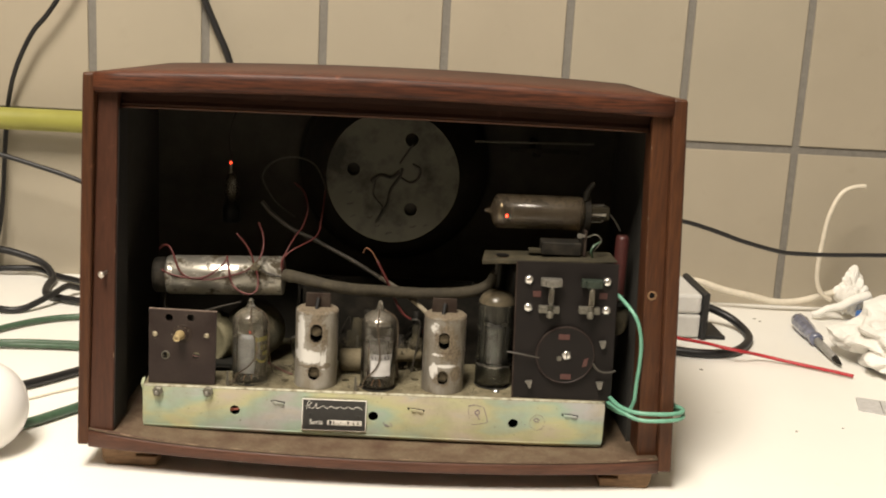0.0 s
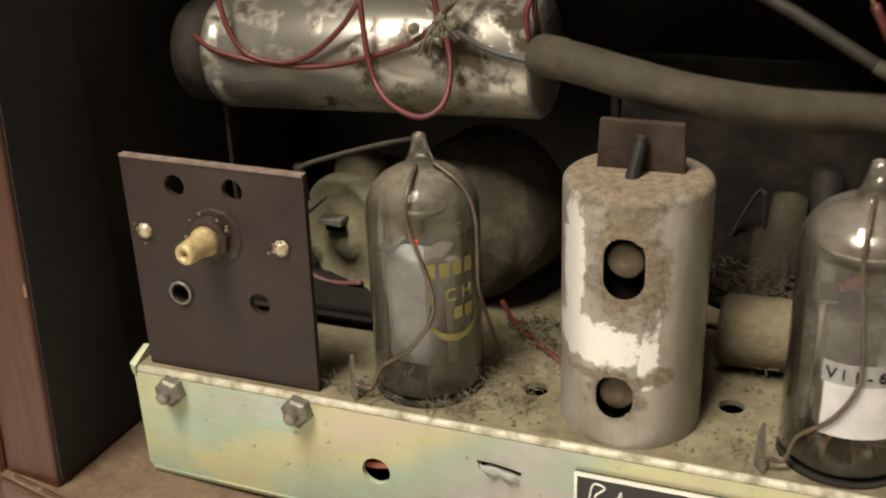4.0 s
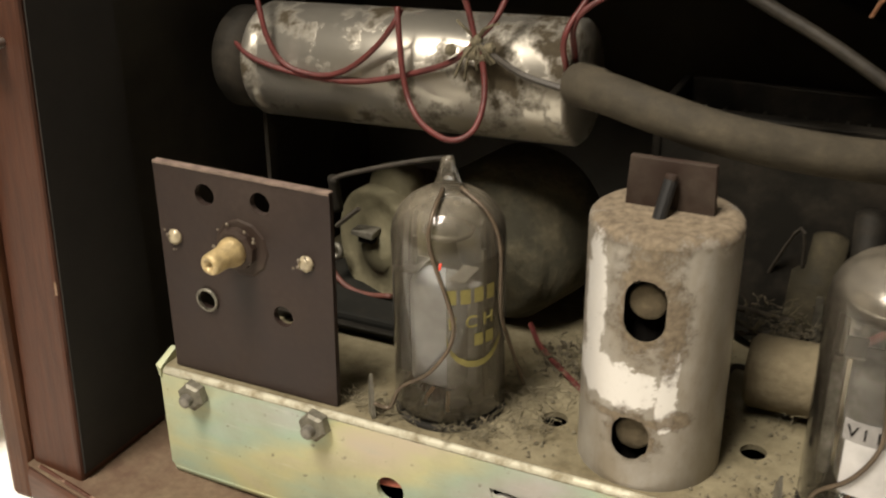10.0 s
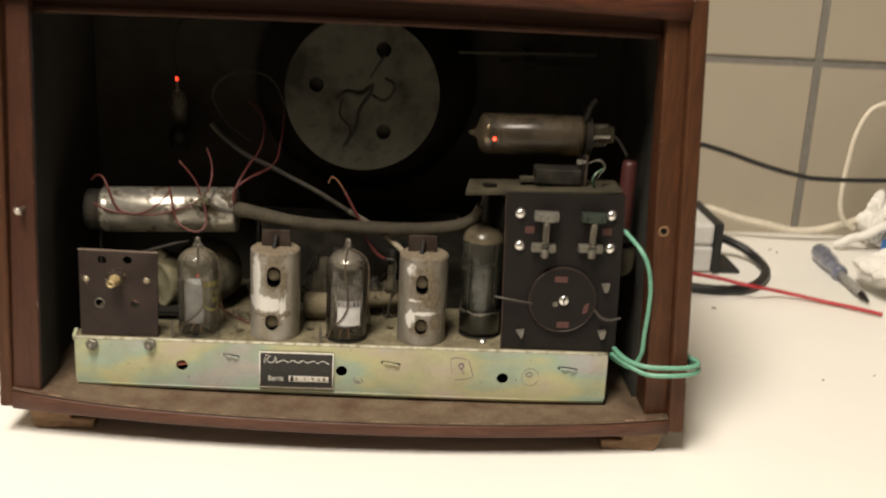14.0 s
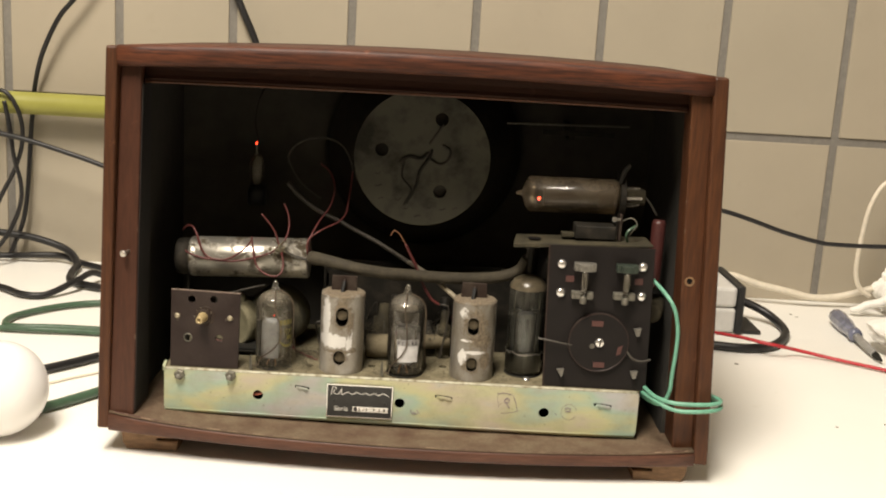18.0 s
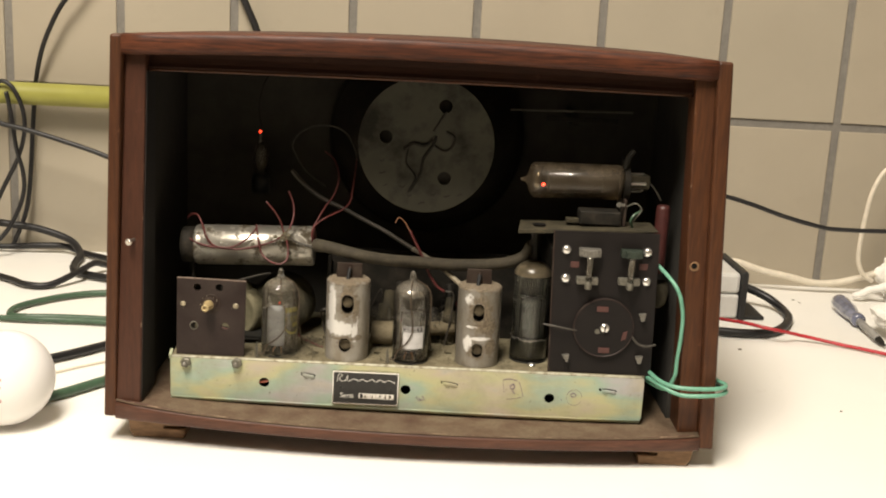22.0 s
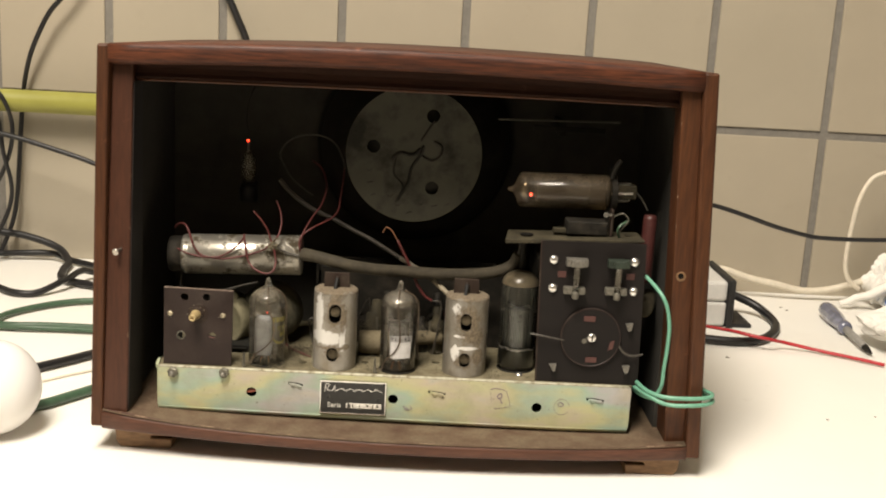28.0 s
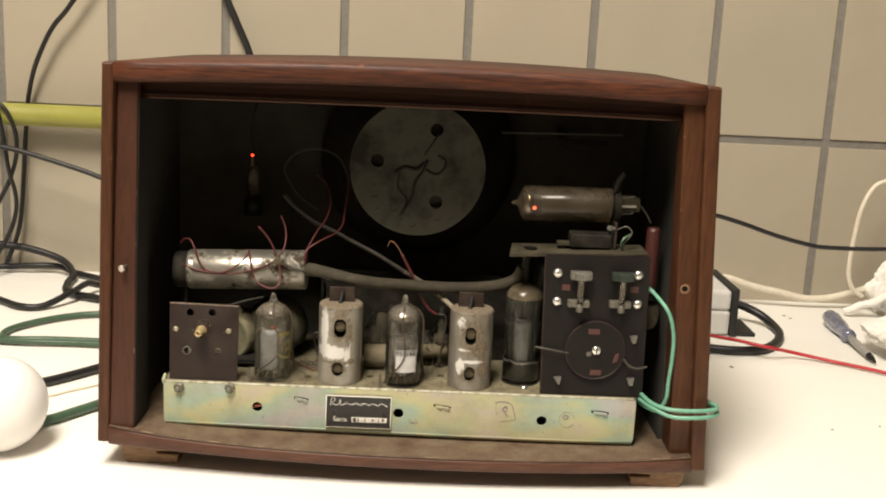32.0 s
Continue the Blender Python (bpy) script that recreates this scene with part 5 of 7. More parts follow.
T4 = (0.1520, 0.0360, 0.1622)
AX = (1.0, 0.0, 0.012)
part("bulb", lathe([(-0.0035, 0.0), (-0.0030, 0.0010), (0.0, 0.0018), (0.0012, 0.0040), (0.0026, 0.0085), (0.0050, 0.0108), (0.0560, 0.0108), (0.0590, 0.0100), (0.0590, 0)], T4, AX, 40), AMBER_GLASS, ev, "", True)
part("anode", lathe([(0.014, 0), (0.014, 0.0070), (0.046, 0.0070), (0.046, 0)], T4, AX, 20), IRON, ev)
part("getter", lathe([(0.0040, 0.0), (0.0044, 0.0090), (0.0090, 0.0102), (0.0092, 0.0)], T4, AX, 30), GETTER, ev, "silvery getter film", True)
part("heater", lathe([(0, 0), (0.0002, 0.0008), (0.0004, 0)], (0.1618, 0.0248, 0.1612), (0, -1, 0), 10), glow("red_heater", (1.0, 0.05, 0.02), 10.0), ev, "red glowing heater")
part("socket", lathe([(0, 0.0115), (0.0035, 0.0115), (0.0035, 0)], (0.2110, 0.0360, 0.1630), AX, 24), IRON, ev, "dark valve socket")
part("socket_bracket", box((0.2102, 0.0300, 0.1404), (0.2114, 0.0420, 0.1780), 0.0003), IRON, ev)
part("socket_lug", wire([(0.2106, 0.0290, 0.1730), (0.2120, 0.0270, 0.1800), (0.2150, 0.0270, 0.1840)], 0.0016, 8), IRON, ev)
for k in range(6):
    a = 2 * math.pi * k / 6
    p = (0.2146, 0.0360 + 0.0055 * math.cos(a), 0.1632 + 0.0055 * math.sin(a))
    part("pin", cyl(p, (0.2225 + 0.002 * (k % 2), p[1] * 1.0, p[2] + 0.0004), 0.0009, 8), SCREW if k % 2 else DULL, ev)
part("pin_block", box((0.2148, 0.0310, 0.1600), (0.2270, 0.0400, 0.1685), 0.001), DUSTY_OLIVE, ev)
part("lead", wire([(0.2250, 0.0340, 0.1660), (0.2300, 0.0320, 0.1610), (0.2345, 0.0310, 0.1540)], 0.0006, 6), DARK_WIRE, ev)

lugs = thing("tag_strip", (0.212, 0.016, 0.1402), "small tag strip with bright solder lugs and looped wires", "tag strip")
part("strip", box((0.2095, 0.0140, 0.1400), (0.2110, 0.0200, 0.1560), 0.0003), TAB, lugs)
part("solder_lug", lathe([(0, 0.0006), (0.0002, 0.0016), (0.0006, 0.0016), (0.0007, 0.0006)], (0.2060, 0.0128, 0.1532), (0, -1, 0), 14), TINNED, lugs, "bright eyelet lug")
part("solder_lug", box((0.2064, 0.0123, 0.1524), (0.2096, 0.0130, 0.1540), 0.0002), TINNED, lugs)
part("loop_wire", wire([(0.2110, 0.0150, 0.1520), (0.2160, 0.0120, 0.1545), (0.2195, 0.0120, 0.1510), (0.2170, 0.0120, 0.1465), (0.2140, 0.0130, 0.1420)], 0.0004, 6), DULL, lugs)
part("loop_wire", wire([(0.2200, 0.0140, 0.1500), (0.2150, 0.0110, 0.1475), (0.2135, 0.0110, 0.1440), (0.2150, 0.0130, 0.1402)], 0.0008, 6), CABLE_GREEN, lugs)

bc = thing("tubular_capacitor", (0.2363, 0.030, 0.110), "red-brown tubular capacitor standing upright beside the board", "capacitor")
part("body", lathe([(0, 0.0036), (0.002, 0.0042), (0.040, 0.0042), (0.0422, 0.0034), (0.0428, 0)], (0.2363, 0.0300, 0.1090), (0, 0, 1), 22), BROWN_CAP, bc, "", True)
part("lead", wire([(0.2363, 0.0300, 0.1092), (0.2363, 0.0310, 0.0800), (0.2310, 0.0320, 0.0600), (0.2250, 0.0330, CH_T - 0.0004)], 0.0006, 6), DARK_WIRE, bc)

# ---- loudspeaker ----
spk = thing("loudspeaker", (0.0905, 0.09, 0.12), "loudspeaker with a round grey-green magnet plate, on the dark baffle", "loudspeaker")
SX, SY, SZ, SR = 0.0903, 0.0540, 0.1775, 0.0425
bm = sheet(circle_pts(SX, SZ, SR, 56), [circle_pts(SX + dx, SZ + dz, 0.0042, 18) for dx, dz in ((-0.0253, 0.0040), (0.0122, -0.0205), (0.0110, 0.0245))], SY, 0.0030)
part("magnet_plate", bm, PAD, spk, "round dusty magnet plate with three holes")
part("magnet", lathe([(0, 0.0405), (0.022, 0.0405), (0.024, 0.0380), (0.026, 0.0300)], (SX, SY + 0.0031, SZ), (0, 1, 0), 40), IRON, spk, "dark magnet body", True)
for k in range(9):
    a = radians(-160 + 13 * k)
    rr = SR * (0.72 + 0.16 * (k % 3) / 2)
    x, zz = SX + rr * math.cos(a), SZ + rr * math.sin(a)
    part("scratch", wire([(x, SY - 0.0001, zz), (x + 0.002, SY - 0.0001, zz - 0.001 + 0.001 * (k % 3)), (x + 0.003 + 0.001 * (k % 2), SY - 0.0001, zz + 0.001)], 0.0003 + 0.00015 * (k % 2), 4, 3), IRON, spk, "dark pencilled scrawl")
for pts, r in ((((-0.010, -0.030), (-0.006, -0.020), (-0.012, -0.012), (-0.011, -0.002)), 0.0006), (((-0.009, -0.029), (-0.003, -0.018), (-0.001, -0.008), (0.004, 0.0), (0.006, 0.006)), 0.0010),
               (((-0.014, -0.003), (-0.008, 0.001), (-0.001, 0.0), (0.004, 0.004)), 0.0012), (((0.005, 0.0), (0.011, -0.003), (0.016, 0.0), (0.017, 0.006), (0.012, 0.009)), 0.0008), (((0.004, 0.009), (0.009, 0.017), (0.012, 0.022)), 0.0006)):
    part("scratch", wire([(SX + x, SY - 0.0002, SZ + zz) for x, zz in pts], r, 5, 6), IRON, spk)
part("basket", lathe([(0.0, 0.0300), (0.010, 0.0440), (0.030, 0.0600), (0.036, 0.0660), (0.037, 0.0660), (0.037, 0.0)], (SX, SY + 0.0295, SZ - 0.002), (0, 1, 0), 48), IRON, spk, "pressed steel basket", True)
part("basket_rim", lathe([(0.0, 0.0640), (0.0025, 0.0665), (0.005, 0.0665), (0.005, 0.0620)], (SX, SY + 0.063, SZ - 0.002), (0, 1, 0), 48, cap=False), IRON, spk, "", True)

# ---- dial lamp ----
dl = thing("dial_lamp", (-0.0195, 0.104, 0.14), "small dial lamp glowing red on a dark holder", "dial lamp")
part("glass", lathe([(0, 0.0038), (0.010, 0.0052), (0.016, 0.0050), (0.021, 0.0030), (0.023, 0.0)], (-0.0195, 0.1010, 0.1460), (0, 0, 1), 20), TUBE_GLASS, dl, "", True)
part("filament", lathe([(0, 0), (0.0004, 0.0008), (0.0014, 0.0008), (0.0018, 0)], (-0.0199, 0.0990, 0.1744), (0, 0, 1), 10), glow("red_filament", (1.0, 0.04, 0.014), 6.0), dl, "red glowing filament", True)
part("glow_bead", lathe([(0, 0.0006), (0.0080, 0.0008)], (-0.0199, 0.1000, 0.1680), (0, 0, 1), 8), DULL, dl)
part("holder", lathe([(0, 0.0060), (0.008, 0.0062), (0.012, 0.0050), (0.0125, 0)], (-0.0195, 0.1010, 0.1345), (0, 0, 1), 20), BLACK, dl, "dark lamp holder", True)
part("arm", box((-0.0215, 0.1015, 0.1420), (-0.0175, 0.1278, 0.1445)), IRON, dl)
part("lead", wire([(-0.0190, 0.1010, 0.176), (-0.0210, 0.0990, 0.190), (-0.0190, 0.1000, 0.204), (-0.0150, 0.1100, 0.214), (-0.012, 0.126, 0.216)], 0.0006, 6), IRON, dl)

# ---- electrolytic can with its bracket ----
el = thing("electrolytic_capacitor", (-0.018, 0.05, 0.10), "long aluminium electrolytic can lying level, spattered, with red wires over it", "capacitor")
E0, E1 = Vector((-0.0578, 0.0415, 0.1098)), Vector((0.0238, 0.0415, 0.1126))
L = (E1 - E0).length
part("can", lathe([(0.0085, 0.0), (0.0085, 0.0116), (0.0098, 0.0124), (0.0118, 0.0124), (0.0125, 0.0119), (0.0134, 0.0124), (L - 0.001, 0.0124), (L, 0.0115), (L, 0)], E0, E1 - E0, 44), ELCO_AL, el, "", True)
part("end_cap", lathe([(0, 0), (0.0, 0.0102), (0.0012, 0.0112), (0.0084, 0.0114), (0.0084, 0)], E0, E1 - E0, 36), IRON, el, "dull grey end", True)
part("bracket", hexa(bmesh.new(), [(-0.0520, 0.0400, CH_T - 0.0004), (-0.0510, 0.0400, CH_T - 0.0004), (-0.0510, 0.0440, CH_T - 0.0004), (-0.0520, 0.0440, CH_T - 0.0004),
     (-0.0518, 0.0400, 0.1005), (-0.0508, 0.0400, 0.1005), (-0.0508, 0.0440, 0.1005), (-0.0518, 0.0440, 0.1005)]), IRON, el, "dark upright mounting strip")
rnd = random.Random(5)
for k in range(7):
    q = Vector((0.0060 + rnd.uniform(-0.0045, 0.0035), 0.0282, 0.1212 + rnd.uniform(-0.0022, 0.0018)))
    part("dirt_knot", lathe([(0, 0), (0.0003, 0.0009), (0.0012, 0.0013), (0.0019, 0.0007), (0.0021, 0)], q, (rnd.uniform(-0.5, 0.5), -1, rnd.uniform(-0.3, 0.6)), 7), LINT, el, "clot of dirt and string")
for k in range(9):
    q = Vector((0.0068, 0.0276, 0.1225))
    e = q + Vector((rnd.uniform(-0.006, 0.005), rnd.uniform(-0.0015, 0.001), rnd.uniform(-0.008, 0.004)))
    part("dirt_thread", wire([q, q.lerp(e, 0.5) + Vector((0, -0.0012, 0.0008)), e], 0.0003, 4, 4), LINT, el)

red = thing("red_wires", (0.0, 0.030, 0.13), "thin faded red wires tied over the electrolytic can, ends loose", "wires")
for pts in (
    [(-0.0569, 0.0360, 0.1174), (-0.0479, 0.0300, 0.1142), (-0.0406, 0.0284, 0.1125), (-0.0303, 0.0284, 0.1112), (-0.0199, 0.0284, 0.1114), (-0.0096, 0.0284, 0.1138), (0.0007, 0.0284, 0.1175), (0.0066, 0.0275, 0.1223)],
    [(-0.0547, 0.0400, 0.1267), (-0.0510, 0.0360, 0.1302), (-0.0469, 0.0330, 0.1303), (-0.0435, 0.0300, 0.1254), (-0.0407, 0.0285, 0.1181), (-0.0365, 0.0282, 0.1131), (-0.0285, 0.0280, 0.1118), (-0.0216, 0.0280, 0.1139), (-0.0148, 0.0280, 0.1193), (-0.0107, 0.0280, 0.1244), (-0.0104, 0.0300, 0.1262)],
    [(-0.0106, 0.0290, 0.1271), (-0.0096, 0.0275, 0.1225), (-0.0082, 0.0260, 0.1151), (-0.0061, 0.0245, 0.1099), (-0.0015, 0.0215, 0.1066), (0.0050, 0.0195, 0.1053), (0.0089, 0.0210, 0.1073), (0.0097, 0.0240, 0.1119), (0.0086, 0.0265, 0.1173), (0.0070, 0.0272, 0.1224)],
    [(0.0067, 0.0270, 0.1228), (0.0040, 0.0280, 0.1302), (0.0007, 0.0260, 0.1364), (-0.0041, 0.0250, 0.1422)],
    [(0.0070, 0.0270, 0.1228), (0.0101, 0.0290, 0.1268), (0.0115, 0.0330, 0.1331), (0.0102, 0.0390, 0.1397), (0.0068, 0.0450, 0.1455)],
    [(0.0240, 0.0310, 0.1153), (0.0233, 0.0290, 0.1239), (0.0258, 0.0330, 0.1303), (0.0299, 0.0410, 0.1379), (0.0342, 0.0490, 0.1438), (0.0361, 0.0570, 0.1515), (0.0352, 0.0640, 0.1576), (0.0316, 0.0700, 0.1638), (0.0255, 0.0750, 0.1675)],
    [(0.0244, 0.0330, 0.1188), (0.0247, 0.0310, 0.1271), (0.0308, 0.0340, 0.1322), (0.0404, 0.0420, 0.1364), (0.0446, 0.0490, 0.1407), (0.0452, 0.0560, 0.1467), (0.0459, 0.0630, 0.1547), (0.0464, 0.0700, 0.1646)],
):
    part("red_strand", wire(pts, 0.0006, 7, 6), RED_WIRE, red, "", True)
part("dark_strand", wire([(0.0070, 0.0270, 0.1224), (0.0112, 0.0275, 0.1194), (0.0163, 0.0280, 0.1167), (0.0243, 0.0285, 0.1148)], 0.0007, 6, 5), DARK_WIRE, red)
part("dark_strand", wire([(0.0464, 0.0700, 0.1646), (0.0450, 0.0720, 0.1697), (0.0396, 0.0760, 0.1788), (0.0301, 0.0790, 0.1834), (0.0171, 0.0810, 0.1825), (0.0078, 0.0830, 0.1773), (0.0037, 0.0820, 0.1698), (0.0067, 0.0800, 0.1628), (0.0129, 0.0770, 0.1543), (0.0208, 0.0730, 0.1491), (0.0267, 0.0700, 0.1458)], 0.0006, 6, 6), DARK_WIRE, red)

cond = thing("sleeved_cable", (0.09, 0.042, 0.10), "thick grey dusty sleeved cable sagging behind the valves", "cable")
part("sleeve", wire([(0.0270, 0.0290, 0.1158), (0.0340, 0.0245, 0.1162), (0.0431, 0.0225, 0.1147), (0.0550, 0.0230, 0.1121), (0.0704, 0.0285, 0.1090), (0.0878, 0.0350, 0.1070), (0.1126, 0.0385, 0.1057), (0.1338, 0.0390, 0.1068), (0.1470, 0.0385, 0.1095), (0.1550, 0.0375, 0.1140), (0.1587, 0.0345, 0.1220)], 0.0037, 16, 8), CONDUIT, cond, "", True)
part("mouth", lathe([(0, 0.0038), (0.0010, 0.0041), (0.0050, 0.0040), (0.0075, 0.0037)], (0.0254, 0.0302, 0.1158), (1, -0.55, 0.04), 18, cap=False), CONDUIT, cond, "split end of the sleeve", True)
part("fray", wire([(0.1580, 0.0350, 0.1210), (0.1590, 0.0300, 0.1280), (0.1560, 0.0260, 0.1340)], 0.0016, 6, 5), DARK_WIRE, cond)

iv = thing("ivory_sleeved_wire", (0.08, 0.05, 0.09), "dirty ivory sleeved wire slanting behind the valves", "wire")
part("dark_run", wire([(0.0060, 0.0640, 0.1560), (0.0137, 0.0630, 0.1480), (0.0265, 0.0610, 0.1392), (0.0400, 0.0590, 0.1338), (0.0520, 0.0560, 0.1284), (0.0660, 0.0520, 0.1225), (0.0760, 0.0500, 0.1172), (0.0855, 0.0490, 0.1118)], 0.0014, 8, 6), DARK_WIRE, iv, "grey cloth-covered run", True)
part("grimy_run", wire([(0.0845, 0.0491, 0.1123), (0.0955, 0.0465, 0.1068), (0.1065, 0.0430, 0.1000)], 0.0015, 10, 6), IVORY_WIRE, iv, "grimy upper sleeve", True)
part("ivory_run", wire([(0.1060, 0.0432, 0.1003), (0.1150, 0.0360, 0.0945), (0.1210, 0.0300, 0.0880), (0.1230, 0.0310, 0.0700), (0.1230, 0.0320, CH_T - 0.0004)], 0.0016, 10, 6), IVORY_CLEAN, iv, "ivory sleeve", True)
cw = thing("bare_ended_wire", (0.09, 0.04, 0.09), "red wire with a bare copper end standing loose", "wire")
part("copper_end", wire([(0.0735, 0.0410, 0.1300), (0.0755, 0.0400, 0.1335), (0.0790, 0.0395, 0.1315), (0.0825, 0.0395, 0.1260), (0.0860, 0.0390, 0.1200)], 0.00042, 6, 5), OLD_COPPER, cw, "bare copper")
part("red_run", wire([(0.0828, 0.0393, 0.1255), (0.0875, 0.0388, 0.1170), (0.0920, 0.0385, 0.1080), (0.0960, 0.0385, 0.0990), (0.1010, 0.0385, 0.0915), (0.1060, 0.0390, 0.0880)], 0.0009, 7, 6), RED_WIRE, cw, "", True)
part("dark_run", wire([(0.1058, 0.0390, 0.0881), (0.1120, 0.0400, 0.0860), (0.1110, 0.0420, 0.0700), (0.1080, 0.0430, CH_T - 0.0004)], 0.0006, 6, 5), DARK_WIRE, cw)

# ---- small parts on the deck behind the valves ----
pot = thing("potentiometer", (0.0, 0.052, CH_T), "large dusty olive rotary control behind the first valve", "potentiometer")
# drum takes the shaded olive tone, face plate and boss the lit one
part("drum", lathe([(0, 0), (0.0, 0.0060), (0.0012, 0.0062), (0.0014, 0.0150), (0.003, 0.0170), (0.006, 0.0176), (0.0062, 0.0186), (0.022, 0.0190), (0.026, 0.0170), (0.027, 0)], (-0.0010, 0.0450, 0.0700), (0.30, 1, 0.03), 44), OLIVE_DIM, pot, "", True)
part("face_plate", lathe([(0, 0), (0.0, 0.0048), (0.0010, 0.0052), (0.0012, 0.0125), (0.0006, 0.0135), (0.0010, 0.0150), (0.0050, 0.0156), (0.0180, 0.0158), (0.0185, 0)], (-0.0255, 0.0420, 0.0668), (0.42, 0.90, -0.03), 40), OLIVE_LIT, pot, "dusty pressed face plate", True)
# added near-black block where the space under the control is dark
part("dark_block", box((-0.0470, 0.0300, CH_T - 0.0004), (-0.0060, 0.0560, 0.0562), 0.0010), BLOCK_DARK, pot, "near-black block added under the plate")
part("ledge", box((-0.0440, 0.0280, 0.0538), (-0.0080, 0.0299, 0.0546), 0.0003), IRON, pot)
lug = part("lug", hexa(bmesh.new(), [(-0.0302, 0.0395, 0.0712), (-0.0238, 0.0385, 0.0712), (-0.0238, 0.0430, 0.0712), (-0.0302, 0.0430, 0.0712), (-0.0298, 0.0395, 0.0726), (-0.0236, 0.0385, 0.0730), (-0.0236, 0.0430, 0.0730), (-0.0298, 0.0430, 0.0726)], 0.0003), DULL, pot, "bent tin lug")
# dark box drawn as the shade under the lug
part("lug_shade", box((-0.0285, 0.0402, 0.0694), (-0.0246, 0.0430, 0.0711), 0.0002), HOLE_DARK, lug)
part("eyelet", lathe([(0, 0.0013), (0, 0.0021), (0.0010, 0.0021), (0.0010, 0.0013)], (-0.0362, 0.0440, 0.0642), (-0.42, -0.90, 0.03), 16, cap=False), DULL, pot, "tarnished eyelet ring", True)
part("boss", lathe([(0, 0.0062), (0.0060, 0.0064), (0.0070, 0.0050), (0.0072, 0)], (-0.0215, 0.0520, 0.0800), (-0.35, -0.90, 0.10), 22), OLIVE_LIT, pot, "round boss above the plate", True)
for hx, hz, turn in ((0.0085, 0.0728, 30), (0.0138, 0.0640, -20)):
    part("hook", hexa(bmesh.new(), [tuple(Vector((hx, 0.0445 + 0.02 * (hx - 0.0085), hz)) + Matrix.Rotation(radians(turn), 3, "Y") @ Vector(q)) for q in ((-0.0018, 0, -0.0004), (0.0018, 0, -0.0004), (0.0018, 0.004, -0.0004), (-0.0018, 0.004, -0.0004), (-0.0018, 0, 0.0004), (0.0018, 0, 0.0004), (0.0018, 0.004, 0.0004), (-0.0018, 0.004, 0.0004))]), IRON, pot, "small bent hook")
part("clamp_wire", wire([(-0.0380, 0.0430, 0.0605), (-0.0362, 0.0425, 0.0580), (-0.0325, 0.0415, 0.0562), (-0.0270, 0.0405, 0.0560), (-0.0200, 0.0395, 0.0575)], 0.0007, 6, 5), RED_DIM, pot, "dull brown wire across the plate", True)
part("lower_wire", wire([(-0.0390, 0.0420, 0.0545), (-0.0330, 0.0410, 0.0522), (-0.0240, 0.0400, 0.0520)], 0.0006, 6, 4), DARK_WIRE, pot)
part("arm", wire([(-0.0316, 0.0360, 0.0858), (-0.0277, 0.0360, 0.0877), (-0.0159, 0.0360, 0.0917), (-0.0084, 0.0360, 0.0939), (-0.0024, 0.0360, 0.0953)], 0.0006, 7, 5), DARK_WIRE, pot, "thin lever wire", True)
part("post", wire([(-0.0316, 0.0360, 0.0863), (-0.0319, 0.0370, 0.0827), (-0.0320, 0.0380, 0.0776)], 0.0013, 8, 4), IRON, pot, "bent lever post", True)
part("arm", wire([(-0.0326, 0.0380, 0.0736), (-0.0294, 0.0380, 0.0764), (-0.0265, 0.0380, 0.0789)], 0.0006, 6, 4), DARK_WIRE, pot)

pc = thing("paper_capacitor", (0.085, 0.042, CH_T), "tan dusty paper capacitor lying behind the second valve", "capacitor")
part("body", lathe([(0, 0.0062), (0.0012, 0.0074), (0.0320, 0.0076), (0.0332, 0.0064), (0.0334, 0)], (0.0612, 0.0385, 0.0592), (1, 0.02, 0.01), 28), TAN, pc, "", True)
part("lead", wire([(0.0942, 0.0390, 0.0594), (0.0970, 0.0390, 0.0590), (0.0985, 0.0400, CH_T - 0.0004)], 0.0006, 6, 4), DARK_WIRE, pc)
part("lead", wire([(0.0614, 0.0385, 0.0592), (0.0580, 0.0385, 0.0585), (0.0565, 0.0390, CH_T - 0.0004)], 0.0006, 6, 4), DARK_WIRE, pc)
pc2 = thing("paper_capacitor", (0.103, 0.046, CH_T), "thin tan paper capacitor lying in line with the thicker one", "capacitor")
part("body", lathe([(0, 0.0036), (0.0008, 0.0045), (0.0190, 0.0046), (0.0198, 0.0036), (0.0200, 0)], (0.0945, 0.0460, 0.0610), (1, 0.05, 0.06), 22), TAN, pc2, "", True)
part("lead", wire([(0.1142, 0.0470, 0.0622), (0.1180, 0.0470, 0.0610), (0.1190, 0.0470, CH_T - 0.0004)], 0.0006, 6, 4), DARK_WIRE, pc2)
part("lead", wire([(0.0948, 0.0460, 0.0610), (0.0920, 0.0470, 0.0600), (0.0915, 0.0480, CH_T - 0.0004)], 0.0006, 6, 4), DARK_WIRE, pc2)
tr = thing("trimmer_block", (0.112, 0.046, CH_T), "dusty cluster of trimmers and wires behind the coil can", "trimmer")
for k, (x, y, h, r) in enumerate(((0.1010, 0.0520, 0.022, 0.0050), (0.1100, 0.0480, 0.030, 0.0045), (0.1170, 0.0540, 0.026, 0.0055), (0.0930, 0.0560, 0.028, 0.0055), (0.1100, 0.0600, 0.036, 0.0050), (0.0700, 0.0580, 0.030, 0.0065), (0.0800, 0.0600, 0.036, 0.0055))):
    part("trimmer", lathe([(0, r), (h * 0.7, r), (h * 0.72, r * 0.6), (h, r * 0.55), (h + 0.001, 0)], (x, y, CH_T - 0.0004), (0.05 * (k % 3 - 1), 0.04 * (k % 2), 1), 14), DUSTY_OLIVE if k % 2 else IRON, tr, "", True)
